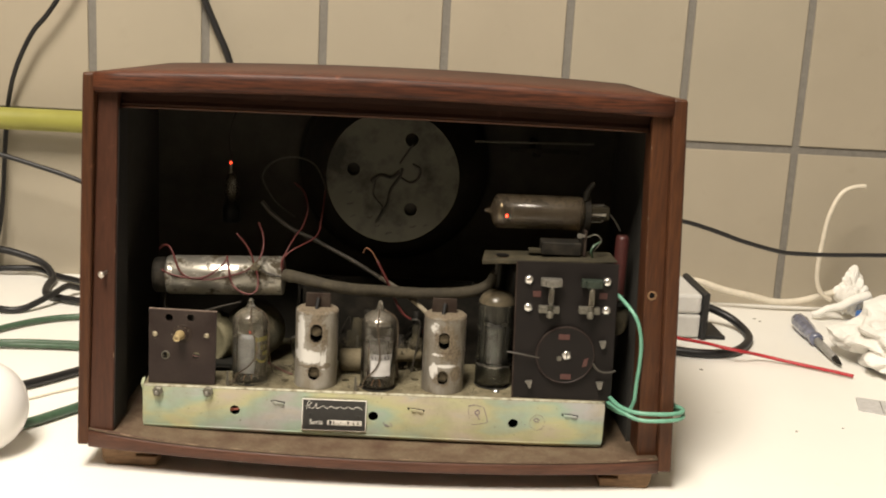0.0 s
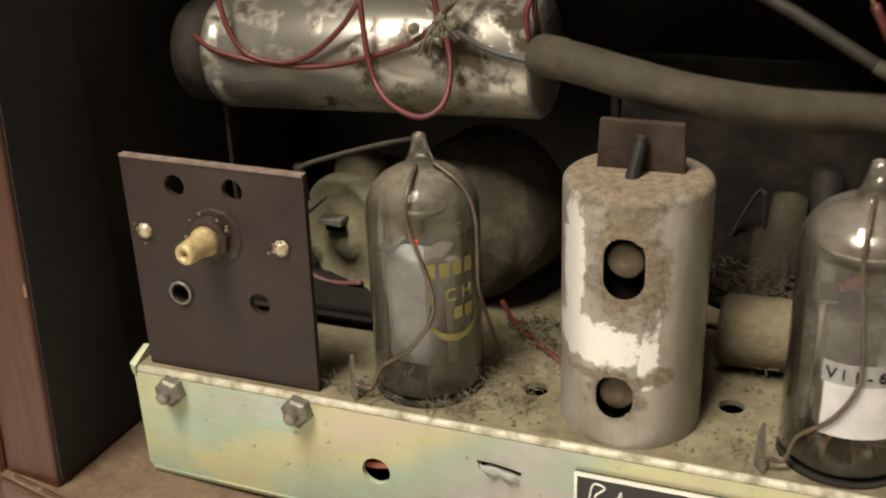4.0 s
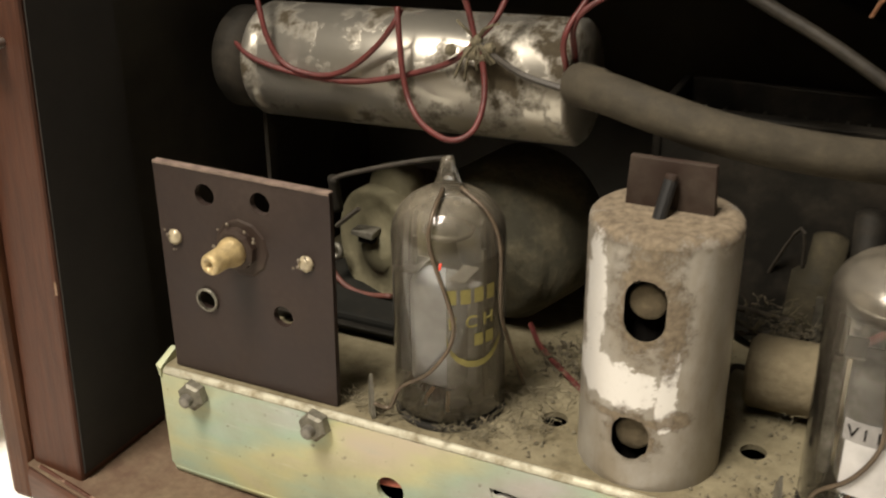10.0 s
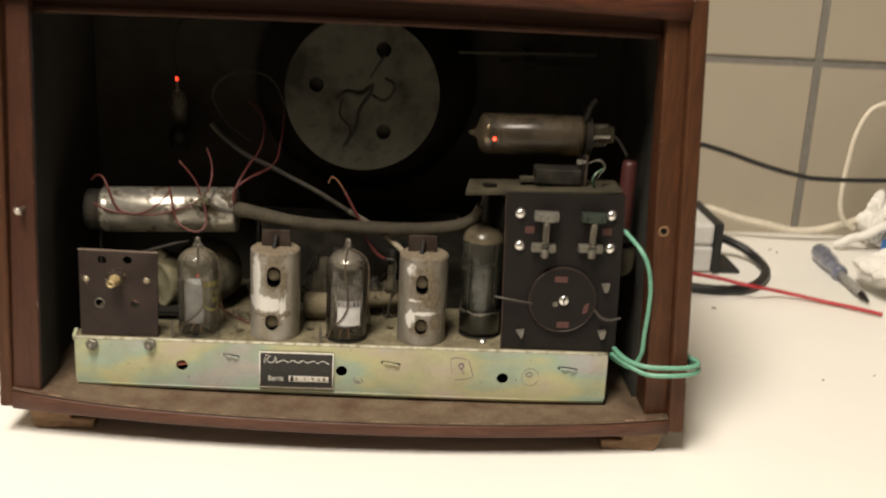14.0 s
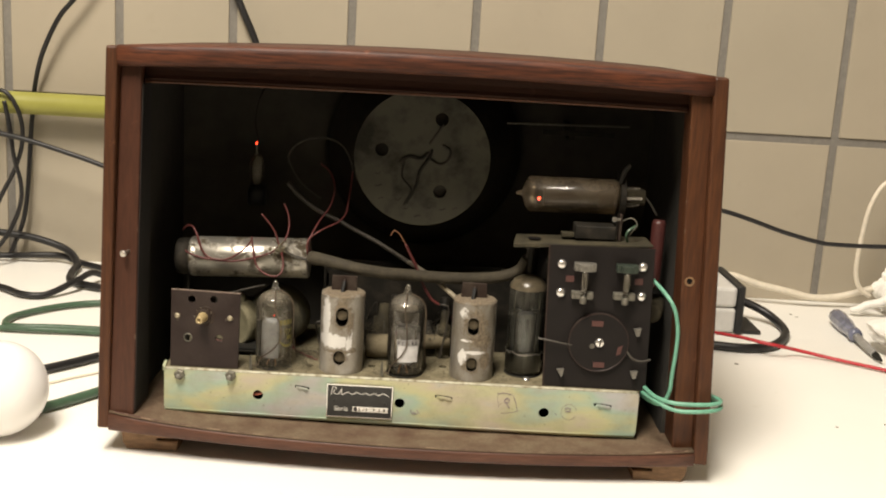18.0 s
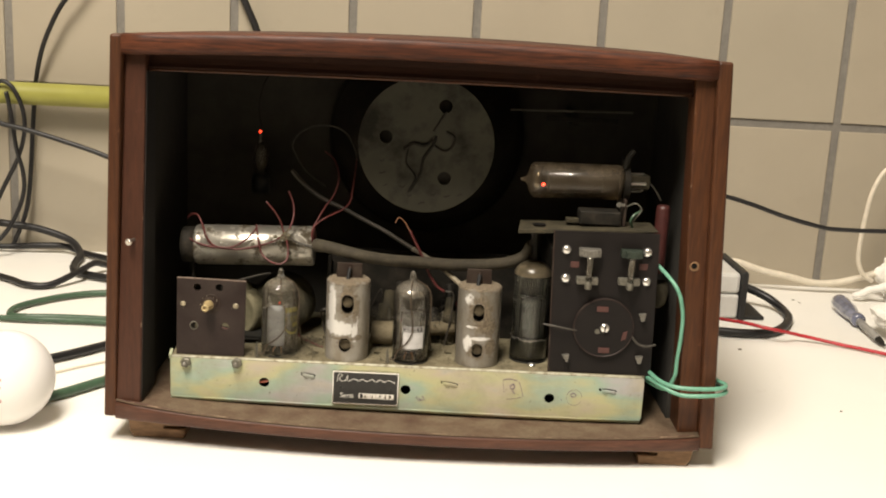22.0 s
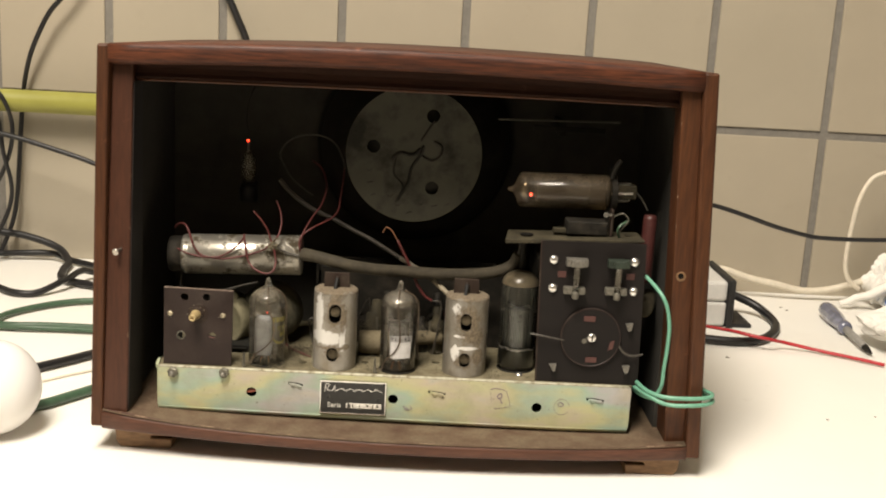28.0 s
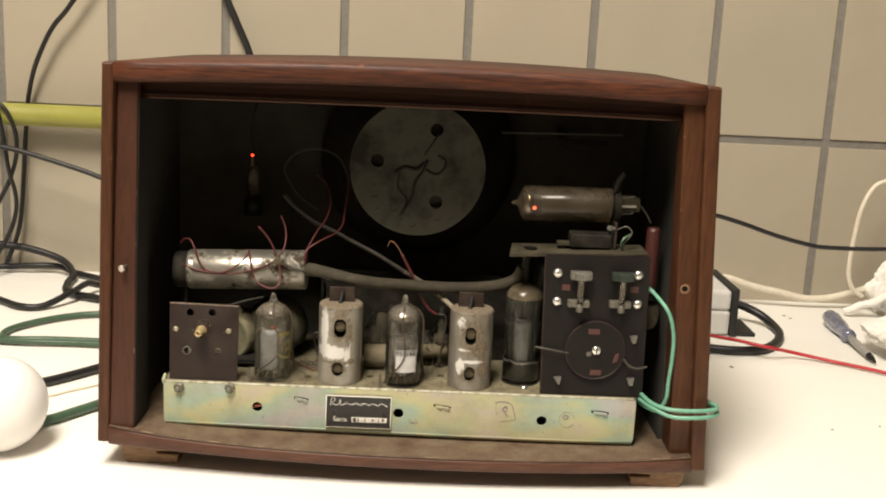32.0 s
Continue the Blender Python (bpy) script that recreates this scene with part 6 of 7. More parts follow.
part("screen_plate", box((0.0340, 0.0640, CH_T - 0.0004), (0.1550, 0.0660, 0.1010), 0.0005), IRON, tr, "dark upright screen")
gang = thing("tuning_gang", (0.09, 0.09, CH_T), "dark tuning capacitor frame deep in the cabinet", "tuning capacitor")
part("end_plate", box((0.0300, 0.0720, CH_T - 0.0004), (0.0320, 0.1000, 0.1000), 0.0005), IRON, gang)
part("end_plate", box((0.1480, 0.0720, CH_T - 0.0004), (0.1500, 0.1000, 0.1000), 0.0005), IRON, gang)
part("back_plate", box((0.0321, 0.0980, CH_T - 0.0004), (0.1479, 0.1000, 0.1000), 0.0005), IRON, gang)
part("top_bar", box((0.0321, 0.0720, 0.0960), (0.1479, 0.0760, 0.1000), 0.0005), IRON, gang)
for k in range(24):
    part("vane", box((0.0360 + 0.0046 * k, 0.0730, CH_T + 0.004), (0.0366 + 0.0046 * k, 0.0970, 0.0940)), IRON, gang)
trf = thing("mains_transformer", (0.20, 0.06, CH_T), "dark mains transformer behind the terminal board", "transformer")
part("core", box((0.1720, 0.0480, CH_T - 0.0004), (0.2260, 0.0980, 0.1180), 0.0015), IRON, trf)
part("winding", box((0.1790, 0.0400, 0.0620), (0.2200, 0.0478, 0.1100), 0.003), TAB, trf)
rc = thing("resistor", (0.238, 0.02, CH_T), "dusty round resistor end beside the terminal board", "resistor")
part("body", cyl((0.2342, 0.0160, 0.0960), (0.2420, 0.0420, 0.0960), 0.0060, 18, 0.0008), DUSTY_OLIVE, rc, "", True)
part("stem", cyl((0.2320, 0.0300, CH_T - 0.0004), (0.2370, 0.0300, 0.0960), 0.0012, 8), DULL, rc)

# ---- green lead round the cabinet side ----
gw = thing("green_lead", (0.245, 0.0, 0.03), "mint green insulated lead looped round the cabinet side", "lead")
part("riser", wire([(0.2280, 0.0080, 0.1195), (0.2324, 0.0050, 0.1180), (0.2405, -0.0080, 0.1090), (0.2445, -0.0100, 0.0960), (0.2450, -0.0105, 0.0816), (0.2440, -0.0110, 0.0670), (0.2435, -0.0110, 0.0560), (0.2395, -0.0090, 0.0480), (0.2345, -0.0020, 0.0470), (0.2310, 0.0080, 0.0470)], 0.0012, 10, 7), GREEN_WIRE, gw, "", True)
part("loop", wire([(0.2310, 0.0060, 0.0535), (0.2352, -0.0110, 0.0530), (0.2440, -0.0195, 0.0525), (0.2580, -0.0225, 0.0532), (0.2690, -0.0215, 0.0540), (0.2730, -0.0150, 0.0540), (0.2700, -0.0060, 0.0535), (0.2680, 0.0100, 0.0530)], 0.0013, 10, 7), GREEN_WIRE, gw, "", True)
part("loop", wire([(0.2300, 0.0060, 0.0500), (0.2360, -0.0130, 0.0505), (0.2460, -0.0200, 0.0482), (0.2600, -0.0228, 0.0492), (0.2700, -0.0210, 0.0502), (0.2738, -0.0140, 0.0504), (0.2705, -0.0040, 0.0500), (0.2685, 0.0120, 0.0498)], 0.0013, 10, 7), GREEN_WIRE, gw, "", True)

# ---- lint ----
def lint_tuft(at, n, spread, seed):
    rnd = random.Random(seed)
    bm = bmesh.new()
    for k in range(n):
        p = Vector(at) + Vector((rnd.uniform(-1, 1) * spread[0], rnd.uniform(-1, 1) * spread[1], rnd.random() * spread[2] * 0.3))
        pts = [p]
        d = Vector((rnd.uniform(-1, 1), rnd.uniform(-1, 1), rnd.uniform(0.0, 0.8))).normalized()
        for j in range(4):
            d = (d + Vector((rnd.uniform(-1, 1), rnd.uniform(-1, 1), rnd.uniform(-0.9, 0.7))) * 0.7).normalized()
            q = pts[-1] + d * rnd.uniform(0.0004, 0.0012)
            q.z = max(q.z, CH_T)
            pts.append(q)
        wire(pts, rnd.uniform(0.00003, 0.00008), 3, 2, bm)
    return bm


for k, (x, y, sx, sy, sz, n) in enumerate(((0.0235, 0.018, 0.007, 0.012, 0.008, 300), (-0.003, 0.0060, 0.009, 0.003, 0.004, 150), (0.0145, 0.0050, 0.006, 0.003, 0.003, 130), (0.076, 0.040, 0.010, 0.010, 0.016, 150), (0.030, 0.040, 0.012, 0.012, 0.010, 110), (0.105, 0.036, 0.012, 0.006, 0.012, 120), (0.0720, 0.0060, 0.004, 0.003, 0.003, 30), (0.145, 0.006, 0.006, 0.003, 0.003, 40))):
    solo("dust_tuft", lint_tuft((x, y, CH_T), n, (sx, sy, sz), 40 + k), LINT, "tuft of grey-brown dust and lint on the deck", "dust", "stuff", False, "dust on the deck")

def debris(n, lo, hi, seed):
    """Flakes and shreds of old dirt heaped on the parts behind the cans."""
    rnd = random.Random(seed)
    bm = bmesh.new()
    for k in range(n):
        p = Vector([rnd.uniform(a, b) for a, b in zip(lo, hi)])
        p.z = lo[2] + (p.z - lo[2]) * rnd.random()
        m = Matrix.Rotation(rnd.uniform(0, 6.28), 3, Vector((rnd.uniform(-1, 1), rnd.uniform(-1, 1), rnd.uniform(-1, 1))).normalized())
        w, d, h = rnd.uniform(0.0003, 0.0011), rnd.uniform(0.0002, 0.0006), rnd.uniform(0.00006, 0.0002)
        hexa(bm, [tuple(p + m @ Vector(q)) for q in ((-w, -d, -h), (w, -d * 0.6, -h), (w * 0.7, d, -h), (-w * 0.8, d * 0.7, -h), (-w, -d, h), (w, -d * 0.6, h), (w * 0.7, d, h), (-w * 0.8, d * 0.7, h))])
    return bm


for k, (n, lo, hi) in enumerate(((110, (0.0580, 0.0400, 0.0640), (0.0760, 0.0500, 0.0730)), (70, (0.0960, 0.0420, 0.0640), (0.1160, 0.0520, 0.0760)), (90, (0.0170, 0.0300, 0.0512), (0.0340, 0.0440, 0.0570)))):
    solo("dirt_heap", debris(n, lo, hi, 90 + k), LINT_DARK, "heap of brown flaked dirt behind the cans", "dust", "stuff", False, "dust on the deck")
    solo("dust_tuft", lint_tuft(((lo[0] + hi[0]) / 2, (lo[1] + hi[1]) / 2, lo[2]), 130, ((hi[0] - lo[0]) / 2, 0.006, (hi[2] - lo[2]) * 2), 60 + k), LINT, "tuft of grey-brown dust and lint on the deck", "dust", "stuff", False, "dust on the deck")


def crumbs(n, xs, ys, seed, size=(0.0002, 0.0008)):
    """Loose crumbs of dirt lying on the deck."""
    rnd = random.Random(seed)
    bm = bmesh.new()
    for k in range(n):
        r = rnd.uniform(*size) * rnd.uniform(0.5, 1.0)
        p = Vector((rnd.uniform(*xs), rnd.uniform(*ys), CH_T - 0.0004 + r * 0.4))
        if any(math.hypot(p.x - hx, p.y - hy) < hr + 0.0006 for hx, hy, hr in DECK_HOLES):
            continue
        v = [bm.verts.new(p + Vector((rnd.uniform(0.6, 1.1) * r * math.cos(a), rnd.uniform(0.6, 1.1) * r * math.sin(a), rnd.uniform(-0.4, 0.3) * r))) for a in (0.0, 1.26, 2.51, 3.77, 5.03)]
        t, u = bm.verts.new(p + Vector((0, 0, r * 0.7))), bm.verts.new(p - Vector((0, 0, r * 0.4)))
        for j in range(5):
            bm.faces.new((v[j], v[(j + 1) % 5], t))
            bm.faces.new((v[(j + 1) % 5], v[j], u))
    return bm


for k, (n, xs, ys) in enumerate(((220, (-0.010, 0.036), (0.003, 0.030)), (160, (0.058, 0.078), (0.004, 0.040)), (160, (0.098, 0.118), (0.004, 0.040)), (120, (0.138, 0.150), (0.003, 0.030)), (200, (0.015, 0.160), (0.030, 0.060)))):
    solo("dust_crumbs", crumbs(n, xs, ys, 70 + k), LINT, "loose brown crumbs of dirt on the deck", "dust", "stuff", False, "dust on the deck")

odd = thing("loose_wiring", (0.09, 0.05, CH_T), "tangle of thin dusty wires standing behind the coil cans", "wires")
rnd = random.Random(21)
for k in range(14):
    x, y = rnd.uniform(0.030, 0.118), rnd.uniform(0.036, 0.060)
    h = rnd.uniform(0.010, 0.032)
    pts = [(x, y, CH_T - 0.0004), (x + rnd.uniform(-0.004, 0.004), y + rnd.uniform(-0.004, 0.003), CH_T + h * 0.5), (x + rnd.uniform(-0.010, 0.010), y + rnd.uniform(-0.006, 0.004), CH_T + h), (x + rnd.uniform(-0.016, 0.016), y + rnd.uniform(-0.002, 0.008), CH_T + h * rnd.uniform(0.3, 0.9))]
    part("strand", wire(pts, rnd.uniform(0.0004, 0.0009), 6, 5), RED_WIRE if k % 7 == 3 else DARK_WIRE, odd)
for k in range(7):
    x, y, h = 0.064 + 0.008 * k + rnd.uniform(-0.002, 0.002), rnd.uniform(0.046, 0.056), rnd.uniform(0.008, 0.026)
    part("solder_tag", hexa(bmesh.new(), [(x, y, CH_T), (x + 0.0024, y, CH_T), (x + 0.0024, y + 0.0006, CH_T), (x, y + 0.0006, CH_T), (x + 0.0004, y - 0.001, CH_T + h), (x + 0.0018, y - 0.001, CH_T + h), (x + 0.0018, y - 0.0004, CH_T + h), (x + 0.0004, y - 0.0004, CH_T + h)]), DULL, odd)
part("stray_red_wire", wire([(0.0130, 0.0430, 0.0560), (0.0170, 0.0390, 0.0535), (0.0225, 0.0345, 0.0525), (0.0280, 0.0300, 0.0520), (0.0320, 0.0270, 0.0514)], 0.0006, 6, 5), RED_WIRE, odd, "short red wire")

db = thing("dial_rail", (0.185, 0.09, 0.196), "thin dull dial rail with a bracket high on the baffle", "dial rail")
part("rod", cyl((0.1440, 0.0900, 0.1990), (0.2240, 0.0900, 0.2010), 0.0007, 8), DULL, db)
part("plate", box((0.1676, 0.0905, 0.1930), (0.2150, 0.0918, 0.1962), 0.0003), IRON, db)
part("stay", box((0.1850, 0.0920, 0.1900), (0.1890, 0.1279, 0.1995), 0.0003), IRON, db)


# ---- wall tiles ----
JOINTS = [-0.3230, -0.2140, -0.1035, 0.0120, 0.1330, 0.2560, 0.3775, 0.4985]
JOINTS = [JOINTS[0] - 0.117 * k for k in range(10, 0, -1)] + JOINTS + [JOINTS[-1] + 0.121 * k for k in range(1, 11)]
north = bpy.data.objects["wall_north"]
ROW0, ROW_H, GAP = 0.1650, 0.1640, 0.0040


def tile_bm(x0, x1, z0, z1, bm=None):
    return box((x0 + GAP, WALL_Y - 0.0022, z0 + GAP), (x1 - GAP, WALL_Y + 0.001, z1 - GAP), 0.0009, bm)


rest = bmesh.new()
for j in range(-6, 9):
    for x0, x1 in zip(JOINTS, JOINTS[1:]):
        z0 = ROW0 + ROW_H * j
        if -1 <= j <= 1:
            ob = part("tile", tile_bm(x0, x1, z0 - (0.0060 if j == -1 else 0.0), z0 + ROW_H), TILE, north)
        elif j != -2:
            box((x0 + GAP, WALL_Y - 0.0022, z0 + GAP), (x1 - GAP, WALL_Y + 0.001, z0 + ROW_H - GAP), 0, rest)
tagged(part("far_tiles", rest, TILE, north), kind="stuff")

# ---- conduit on the wall ----
pipe = thing("conduit_pipe", (-0.4, 0.43, 0.158), "yellow-green plastic conduit running level along the tiled wall", "pipe")
part("tube", cyl((-1.30, 0.4330, 0.1582), (0.05, 0.4330, 0.1602), 0.0107, 28), PIPE_GREEN, pipe, "", True)
for x in (-0.62, 0.02):
    part("clip", box((x, 0.4340, 0.1500), (x + 0.012, 0.4556, 0.1660), 0.001), BOX_WHITE, pipe)


def cable(name, pts, r, mat, label, group="cables on the bench", steps=10):
    t = thing(name, pts[len(pts) // 2], label, "cable", group)
    part("sheath", wire(pts, r, 10, steps), mat, t, "", True)
    return t


# cables on the wall side
cable("black_cable", [(-0.205, 0.436, 0.345), (-0.2250, 0.437, 0.300), (-0.2492, 0.438, 0.2629), (-0.2632, 0.438, 0.2460), (-0.2736, 0.438, 0.2274), (-0.2852, 0.441, 0.2013), (-0.2944, 0.4480, 0.1694), (-0.2990, 0.4500, 0.1300), (-0.3050, 0.4450, 0.0500), (-0.3200, 0.440, 0.0045)], 0.0023, CABLE_BLACK, "thin black cable hanging down the tiled wall")
cable("black_cable", [(-0.3300, 0.4300, 0.1150), (-0.3290, 0.4250, 0.1500), (-0.3200, 0.4200, 0.1700), (-0.3090, 0.4190, 0.1690), (-0.3010, 0.4200, 0.1560), (-0.2975, 0.4230, 0.1380), (-0.2990, 0.4240, 0.1180), (-0.3060, 0.4240, 0.0960), (-0.3175, 0.4240, 0.0735), (-0.3330, 0.4200, 0.0400), (-0.3500, 0.4100, 0.0045)], 0.0021, CABLE_BLACK, "black flex looped over the conduit pipe")
cable("black_cable", [(-0.3120, 0.4180, 0.1620), (-0.3080, 0.4180, 0.1400), (-0.3040, 0.4180, 0.1080), (-0.2994, 0.4200, 0.0859), (-0.2990, 0.4200, 0.0668), (-0.3060, 0.4180, 0.0440), (-0.3200, 0.4100, 0.0200), (-0.3450, 0.3950, 0.0045)], 0.0021, CABLE_BLACK, "black flex twisted with another below the pipe")
cable("black_cable", [(-0.4200, 0.4050, 0.1420), (-0.3300, 0.4080, 0.1350), (-0.3079, 0.4080, 0.1313), (-0.2881, 0.4080, 0.1275), (-0.2538, 0.4080, 0.1183), (-0.2157, 0.4080, 0.1065), (-0.1700, 0.3950, 0.0900), (-0.1300, 0.3600, 0.0500), (-0.1100, 0.3200, 0.0045)], 0.0024, CABLE_BLACK, "black cable slanting down behind the radio")
cable("black_cable", [(-0.1220, 0.446, 0.330), (-0.1028, 0.4480, 0.2828), (-0.0900, 0.4480, 0.2538), (-0.0787, 0.4480, 0.2272), (-0.0650, 0.4450, 0.1800), (-0.0550, 0.4300, 0.0800), (-0.0500, 0.400, 0.0060)], 0.0034, CABLE_BLACK, "thick black cable down the wall behind the radio")
# cables on the bench, left
cable("black_cable", [(-0.4000, 0.4350, 0.0380), (-0.3236, 0.4380, 0.0292), (-0.2923, 0.4380, 0.0255), (-0.2600, 0.4330, 0.0165), (-0.2440, 0.4150, 0.0070), (-0.2410, 0.3900, 0.0046), (-0.2300, 0.3580, 0.0046), (-0.1977, 0.3408, 0.0046), (-0.1600, 0.3300, 0.0046), (-0.1100, 0.3000, 0.0046)], 0.0036, CABLE_BLACK, "thick black mains cable bending on the bench")
cable("black_cable", [(-0.4100, 0.4250, 0.0046), (-0.3243, 0.4380, 0.0060), (-0.2927, 0.4400, 0.0080), (-0.2680, 0.4420, 0.0080), (-0.2500, 0.4330, 0.0050), (-0.2199, 0.4146, 0.0046), (-0.1600, 0.3800, 0.0046)], 0.0030, CABLE_BLACK, "black mains cable lying along the wall")
cable("black_cable", [(-0.3700, 0.3800, 0.0040), (-0.3200, 0.3500, 0.0040), (-0.2793, 0.3242, 0.0040), (-0.2560, 0.3070, 0.0040), (-0.2369, 0.3105, 0.0040), (-0.2193, 0.3364, 0.0110), (-0.2140, 0.3640, 0.0120), (-0.2050, 0.3823, 0.0060), (-0.1700, 0.4050, 0.0040)], 0.0030, CABLE_BLACK, "black cable crossing over another on the bench")
cable("green_cable", [(-0.1200, 0.3100, 0.0036), (-0.1835, 0.2940, 0.0036), (-0.2085, 0.2809, 0.0036), (-0.2280, 0.2600, 0.0036), (-0.2395, 0.2380, 0.0036), (-0.2370, 0.2180, 0.0036), (-0.2250, 0.2135, 0.0036), (-0.2000, 0.2165, 0.0036), (-0.1603, 0.2171, 0.0036), (-0.0900, 0.2150, 0.0036)], 0.0027, CABLE_GREEN, "dark green cable in a flat loop on the bench")
cable("green_cable", [(-0.2900, 0.2060, 0.0036), (-0.2450, 0.2080, 0.0036), (-0.2124, 0.2075, 0.0040), (-0.1872, 0.2095, 0.0036), (-0.1603, 0.2095, 0.0036), (-0.0900, 0.2060, 0.0036)], 0.0023, CABLE_GREEN, "dark green cable lying straight on the bench")
cable("black_cable", [(-0.2600, 0.0300, 0.0040), (-0.2000, 0.0850, 0.0040), (-0.1689, 0.1169, 0.0040), (-0.1548, 0.1332, 0.0040), (-0.1405, 0.1516, 0.0040), (-0.1050, 0.1950, 0.0040)], 0.0033, CABLE_BLACK, "black cable running from under the bulb behind the radio")
cable("green_cable", [(-0.2300, -0.0450, 0.0040), (-0.1800, 0.0080, 0.0040), (-0.1431, 0.0454, 0.0040), (-0.1311, 0.0606, 0.0040), (-0.1185, 0.0785, 0.0040), (-0.0900, 0.1200, 0.0040), (-0.0700, 0.1480, 0.0040)], 0.0033, CABLE_GREEN, "dark green cable running from under the bulb behind the radio")
cable("thin_lead", [(-0.2000, 0.0750, 0.0012), (-0.1640, 0.0930, 0.0012), (-0.1450, 0.1120, 0.0012), (-0.1200, 0.1350, 0.0012)], 0.0008, CABLE_WHITE, "thin pale lead on the bench")

# ---- frosted bulb ----
def opal():
    """Milk glass: lit from outside and glowing with the light that passes through it."""
    m, nt, b = material("opal_glass", 0.2)
    v = coords(nt)
    nt.links.new(mix(nt, noise_fac(nt, v, 40), (0.94, 0.92, 0.90), (0.96, 0.95, 0.93)), b.inputs["Base Color"])
    tl = nt.nodes.new("ShaderNodeBsdfTranslucent")
    tl.inputs[0].default_value = (0.96, 0.925, 0.90, 1)
    ms = nt.nodes.new("ShaderNodeMixShader")
    ms.inputs[0].default_value = 0.25
    nt.links.new(b.outputs[0], ms.inputs[1])
    nt.links.new(tl.outputs[0], ms.inputs[2])
    nt.links.new(ms.outputs[0], nt.nodes["Material Output"].inputs["Surface"])
    return m


lb = thing("light_bulb", (-0.160, 0.008, 0), "large opal white light bulb lying on the bench", "light bulb")
BC, BR = Vector((-0.1580, 0.0080, 0.0290)), 0.0290
BA = Vector((-1.0, 0.1, 0.0)).normalized()
prof = [(-BR, 0.0)] + [(-BR * math.cos(radians(a)), BR * math.sin(radians(a))) for a in range(8, 129, 8)] + [(0.028, 0.0185), (0.038, 0.0150), (0.048, 0.0135)]
part("glass", lathe(prof, BC, BA, 48), opal(), lb, "opal white glass", True)
part("screw_cap", lathe([(0.047, 0.0130)] + [(0.049 + 0.0016 * k, 0.0131 + 0.0006 * (k % 2)) for k in range(14)] + [(0.0730, 0.0080), (0.0750, 0.0040), (0.0752, 0)], BC, BA, 32), SILVER, lb, "threaded metal cap", True)
for k, w in enumerate((0.0060, 0.0044, 0.0090, 0.0050)):
    z = 0.0370 - 0.0042 * k
    for j in range(3):
        yaw = 12 + (j - 1) * w * 700 - (6 if k == 2 else 0)
        rr = math.sqrt(max(BR ** 2 - (z - BC.z) ** 2, 1e-6)) + 0.0001
        bm = bmesh.new()
        h = 0.0009
        ang = [radians(yaw + d) for d in (-1.5, 1.5)]
        bm.faces.new([bm.verts.new((BC.x + rr * math.sin(a), BC.y - rr * math.cos(a), zz)) for a, zz in ((ang[0], z - h), (ang[1], z - h), (ang[1], z + h), (ang[0], z + h))])
        part("print_bar", bm, plain("pale_red_print", (0.62, 0.36, 0.33), 0.5, 0, 0.1, 300), lb, "faint red print")

# ---- things on the bench, right ----
ad = thing("power_adapter", (0.34, 0.36, 0), "light grey plastic power box with a black end plate", "power adapter")
part("lower_shell", box((0.2860, 0.3180, 0.0010), (0.3780, 0.3940, 0.0232), 0.0025), BOX_WHITE, ad)
part("upper_shell", box((0.2862, 0.3182, 0.0238), (0.3778, 0.3938, 0.0425), 0.0030), BOX_WHITE, ad)
part("end_plate", box((0.3781, 0.3150, 0.0004), (0.3840, 0.3960, 0.0448), 0.0015), BLACK, ad, "black end plate")
part("mounting_flange", box((0.3841, 0.3190, 0.0002), (0.4030, 0.3680, 0.0036), 0.0010), BLACK, ad, "black mounting flange")
part("gland", cyl((0.3835, 0.3650, 0.0200), (0.3890, 0.3660, 0.0198), 0.0052, 18, 0.0008), BLACK, ad)
cable("black_cable", [(0.3870, 0.3660, 0.0199), (0.3980, 0.3670, 0.0185), (0.4160, 0.3600, 0.0120), (0.4260, 0.3450, 0.0058), (0.4250, 0.3200, 0.0042), (0.4130, 0.2920, 0.0042), (0.3950, 0.2700, 0.0042), (0.3720, 0.2620, 0.0042), (0.3450, 0.2660, 0.0042), (0.3050, 0.2800, 0.0042)], 0.0039, CABLE_BLACK, "thick black cable curling from the power box")
cable("red_cable", [(0.3467, 0.2914, 0.0095), (0.3533, 0.2856, 0.0095), (0.3691, 0.2651, 0.0125), (0.3820, 0.2543, 0.0125), (0.3964, 0.2503, 0.0110), (0.4151, 0.2580, 0.0060), (0.4432, 0.2485, 0.0030), (0.4678, 0.2314, 0.0030), (0.4827, 0.2193, 0.0030)], 0.0015, CABLE_RED, "red lead running from the radio to the tissue")
cable("black_wire", [(0.2650, 0.1500, 0.1380), (0.3000, 0.1900, 0.1345), (0.3220, 0.2000, 0.1312), (0.3434, 0.2000, 0.1258), (0.3696, 0.2000, 0.1177), (0.3956, 0.2000, 0.1116), (0.4127, 0.2000, 0.1098), (0.4589, 0.2000, 0.1107), (0.5300, 0.2000, 0.1170), (0.7000, 0.2000, 0.1500)], 0.0018, CABLE_BLACK, "black wire stretched from the radio past the tiles")
cable("white_cable", [(0.3964, 0.4300, 0.0292), (0.4080, 0.4300, 0.0280), (0.4317, 0.4300, 0.0211), (0.4612, 0.4300, 0.0156), (0.4856, 0.4320, 0.0104), (0.5086, 0.4320, 0.0116), (0.5301, 0.4300, 0.0180), (0.5444, 0.4250, 0.0248)], 0.0034, CABLE_WHITE, "cream cable drooping along the wall foot")
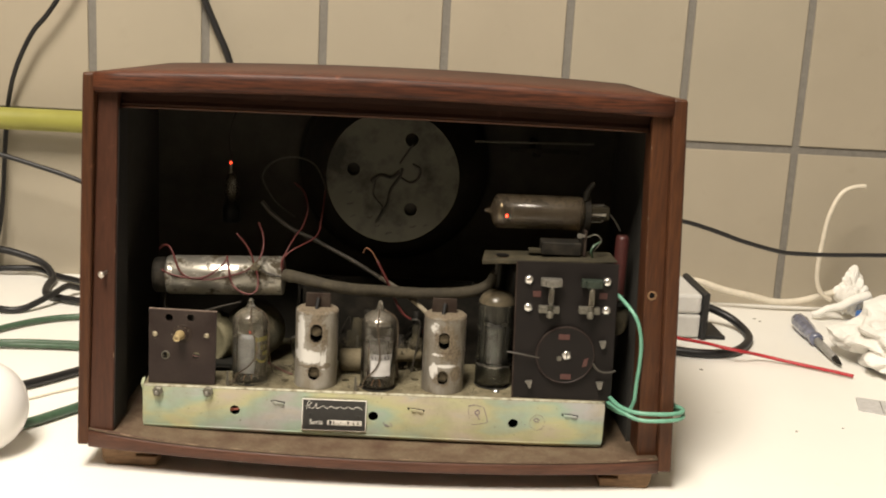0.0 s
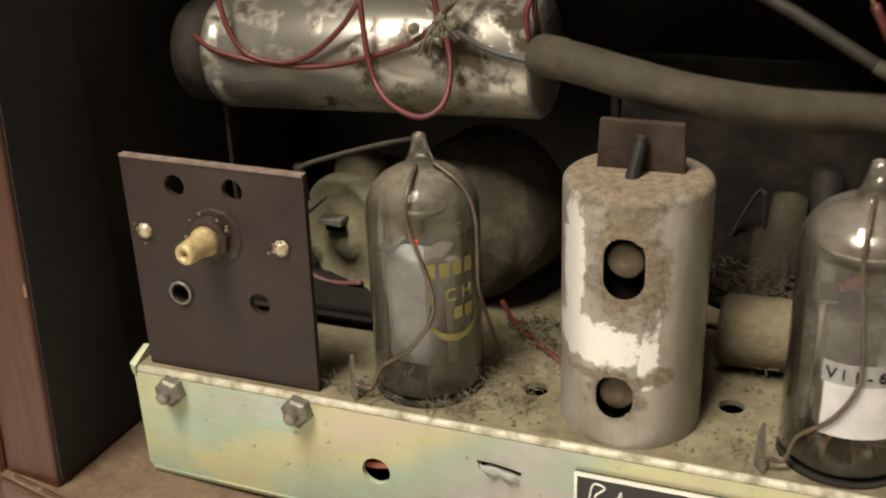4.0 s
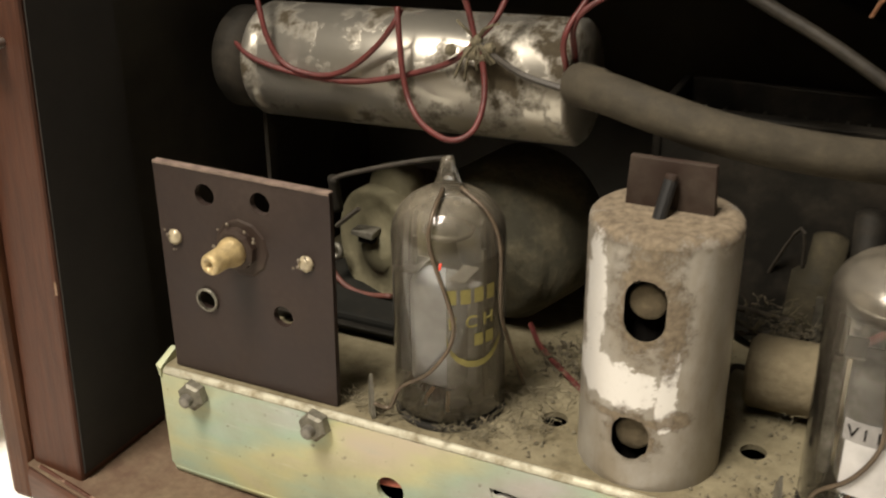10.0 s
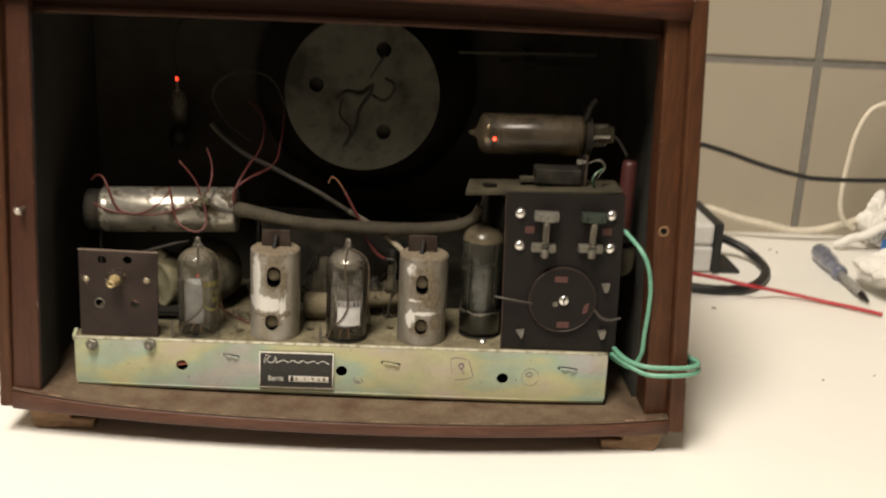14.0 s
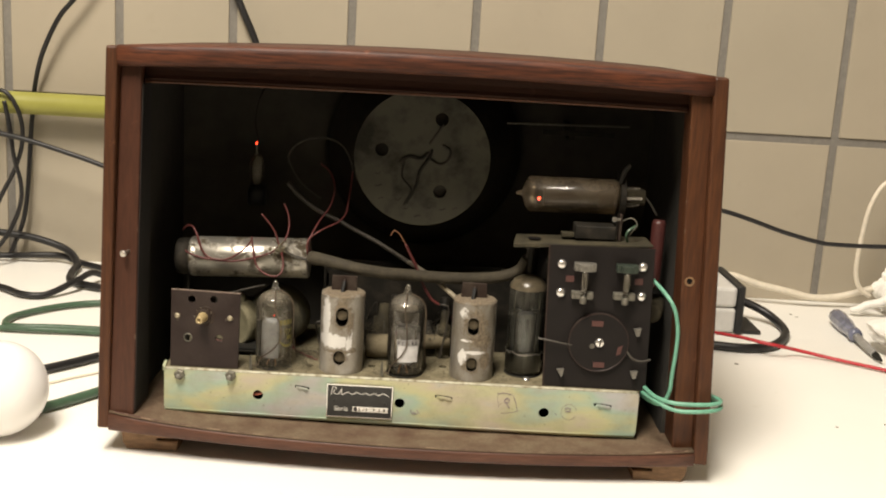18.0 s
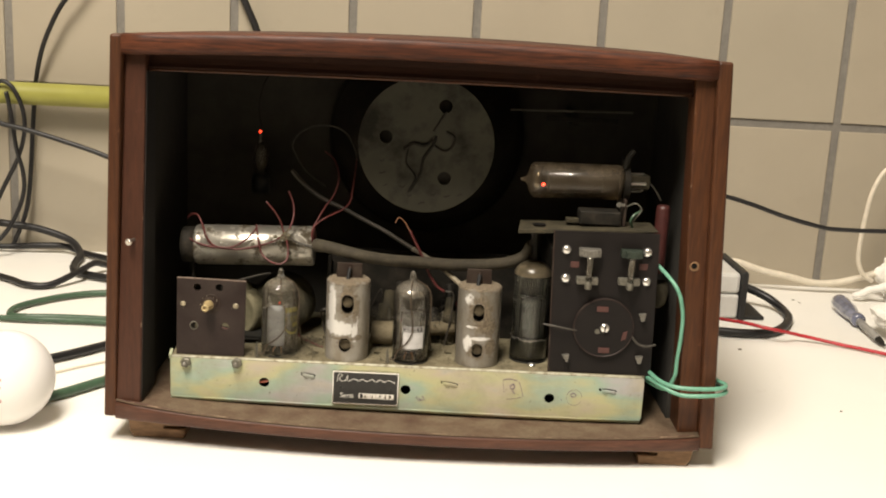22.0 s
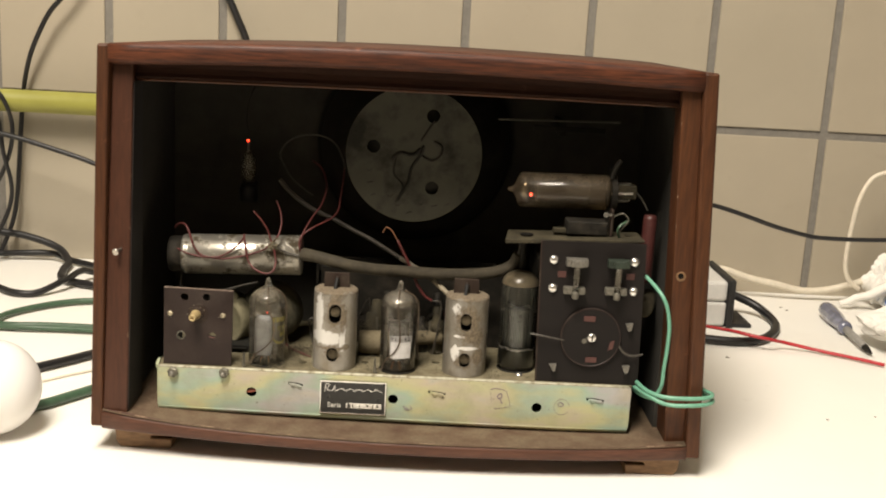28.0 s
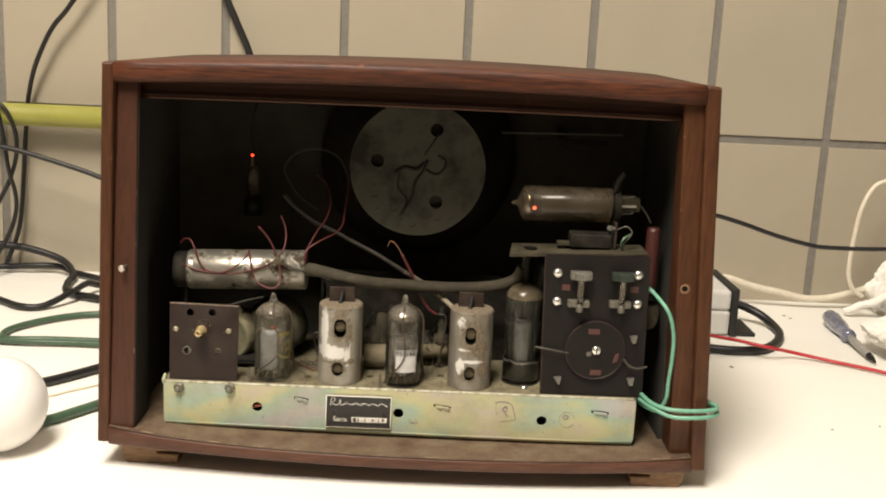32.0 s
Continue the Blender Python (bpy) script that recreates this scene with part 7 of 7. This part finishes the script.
cable("white_cable", [(0.5512, 0.4000, 0.1392), (0.5393, 0.4000, 0.1375), (0.5277, 0.4000, 0.1303), (0.5191, 0.4000, 0.1099), (0.5156, 0.4000, 0.0835), (0.5141, 0.4000, 0.0581), (0.5153, 0.4000, 0.0411), (0.5215, 0.4000, 0.0289), (0.5314, 0.4000, 0.0225)], 0.0022, CABLE_WHITE, "cream cable standing in a tall loop behind the tissue")

sd = thing("screwdriver", (0.483, 0.31, 0), "small screwdriver with a clear blue-grey handle lying on the bench", "screwdriver")
HA, HB, HC, HD = Vector((0.4900, 0.3740, 0.0082)), Vector((0.4858, 0.3170, 0.0072)), Vector((0.4850, 0.3080, 0.0068)), Vector((0.4835, 0.2450, 0.0035))
BLUE_CLEAR = plain("clear_blue_grey_plastic", (0.13, 0.14, 0.20), 0.22, 0, 0.5, 120, 0.5, 0.0, 0.5)
hl = (HB - HA).length
part("handle", lathe([(0, 0.0050), (0.003, 0.0072), (0.010, 0.0080), (0.035, 0.0075), (0.048, 0.0060), (hl, 0.0052)], HA, HB - HA, 10), BLUE_CLEAR, sd, "fluted clear handle")
part("collar", lathe([(0, 0.0052), (0.002, 0.0064), (0.007, 0.0062), (0.009, 0.0042)], HB, HC - HB, 20), BLUE_CLEAR, sd, "dark blue collar", True)
part("blade_sleeve", cyl(HC, HC.lerp(HD, 0.72), 0.0034, 16, 0.0006), plain("smoky_sleeve", (0.30, 0.29, 0.27), 0.35, 0.1, 0.2, 200), sd, "smoky shaft sleeve", True)
part("blade", lathe([(0, 0.0030), (0.006, 0.0026), (0.015, 0.0009)], HC.lerp(HD, 0.72), HD - HC, 10), IRON, sd, "dark blade tip")


def crumple(at, size, seed, fold=0.35, n=5):
    """A crumpled lump of soft paper resting on the bench."""
    bm = bmesh.new()
    bmesh.ops.create_icosphere(bm, subdivisions=n, radius=1.0)
    off = Vector((seed * 3.1, seed * 1.7, seed * 2.3))
    for v in bm.verts:
        d = v.co.normalized()
        ridge = 0.4 + 0.9 * noise.noise(d * 1.3 + off) + 0.45 * abs(noise.noise(d * 2.6 + off)) + 0.10 * abs(noise.noise(d * 6.0 + off))
        k = 1.0 - fold + ridge * fold * 1.5
        v.co = Vector((d.x * size[0] * k, d.y * size[1] * k, max(d.z, -0.55) * size[2] * k))
    low = min(v.co.z for v in bm.verts)
    for v in bm.verts:
        v.co = Vector(at) + Vector((v.co.x, v.co.y, v.co.z - low))
    return bm


ts = thing("tissue", (0.56, 0.30, 0), "crumpled white tissue heap on the bench over the lead", "tissue")
part("crumple", crumple((0.5620, 0.4220, 0.0), (0.016, 0.014, 0.028), 1.0, 0.5), TISSUE, ts)
part("twist", wire([(0.5180, 0.4070, 0.0055), (0.5235, 0.4030, 0.0085), (0.5320, 0.4030, 0.0135), (0.5430, 0.4010, 0.0165), (0.5560, 0.4010, 0.0240), (0.5720, 0.4040, 0.0280)], 0.0030, 10, 5, None, 0.0048), TISSUE, ts, "twisted tissue end", True)
part("crumple", crumple((0.5420, 0.2550, 0.0), (0.050, 0.062, 0.030), 2.0, 0.45), TISSUE, ts)
part("crumple", crumple((0.6300, 0.3000, 0.0), (0.060, 0.080, 0.060), 4.0, 0.45), TISSUE, ts)
bl = thing("blue_container", (0.58, 0.40, 0), "blue plastic edge showing under the tissue", "container")
part("body", box((0.5585, 0.3900, 0.0), (0.6300, 0.4020, 0.0140), 0.003), BLUE, bl)
card = thing("paper_card", (0.50, 0.15, 0), "small white card lying flat on the bench", "card")
part("card", hexa(bmesh.new(), [(0.4649, 0.1711, 0.0), (0.4560, 0.1434, 0.0), (0.5400, 0.1050, 0.0), (0.5500, 0.1400, 0.0), (0.4649, 0.1711, 0.0016), (0.4560, 0.1434, 0.0016), (0.5400, 0.1050, 0.0016), (0.5500, 0.1400, 0.0016)]), PAPER, card)
part("ruled_line", hexa(bmesh.new(), [(0.4808, 0.1640, 0.0017), (0.4720, 0.1365, 0.0017), (0.4726, 0.1362, 0.0017), (0.4814, 0.1637, 0.0017), (0.4808, 0.1640, 0.0019), (0.4720, 0.1365, 0.0019), (0.4726, 0.1362, 0.0019), (0.4814, 0.1637, 0.0019)]), DULL, card)
for k, (x, y, r) in enumerate(((0.4560, 0.3990, 0.0016), (0.4590, 0.3900, 0.0014), (0.3560, 0.2290, 0.0018), (0.3900, 0.0950, 0.0010), (0.4280, 0.1050, 0.0008), (0.2990, 0.1800, 0.0012), (0.5050, 0.3650, 0.0018))):
    solo("speck", lathe([(0, r), (0.0003, r * 0.9), (0.0005, 0)], (x, y, 0.0), (0, 0, 1), 7), LINT, "tiny dark crumb on the bench", "crumb", "", False, "crumbs on the bench")
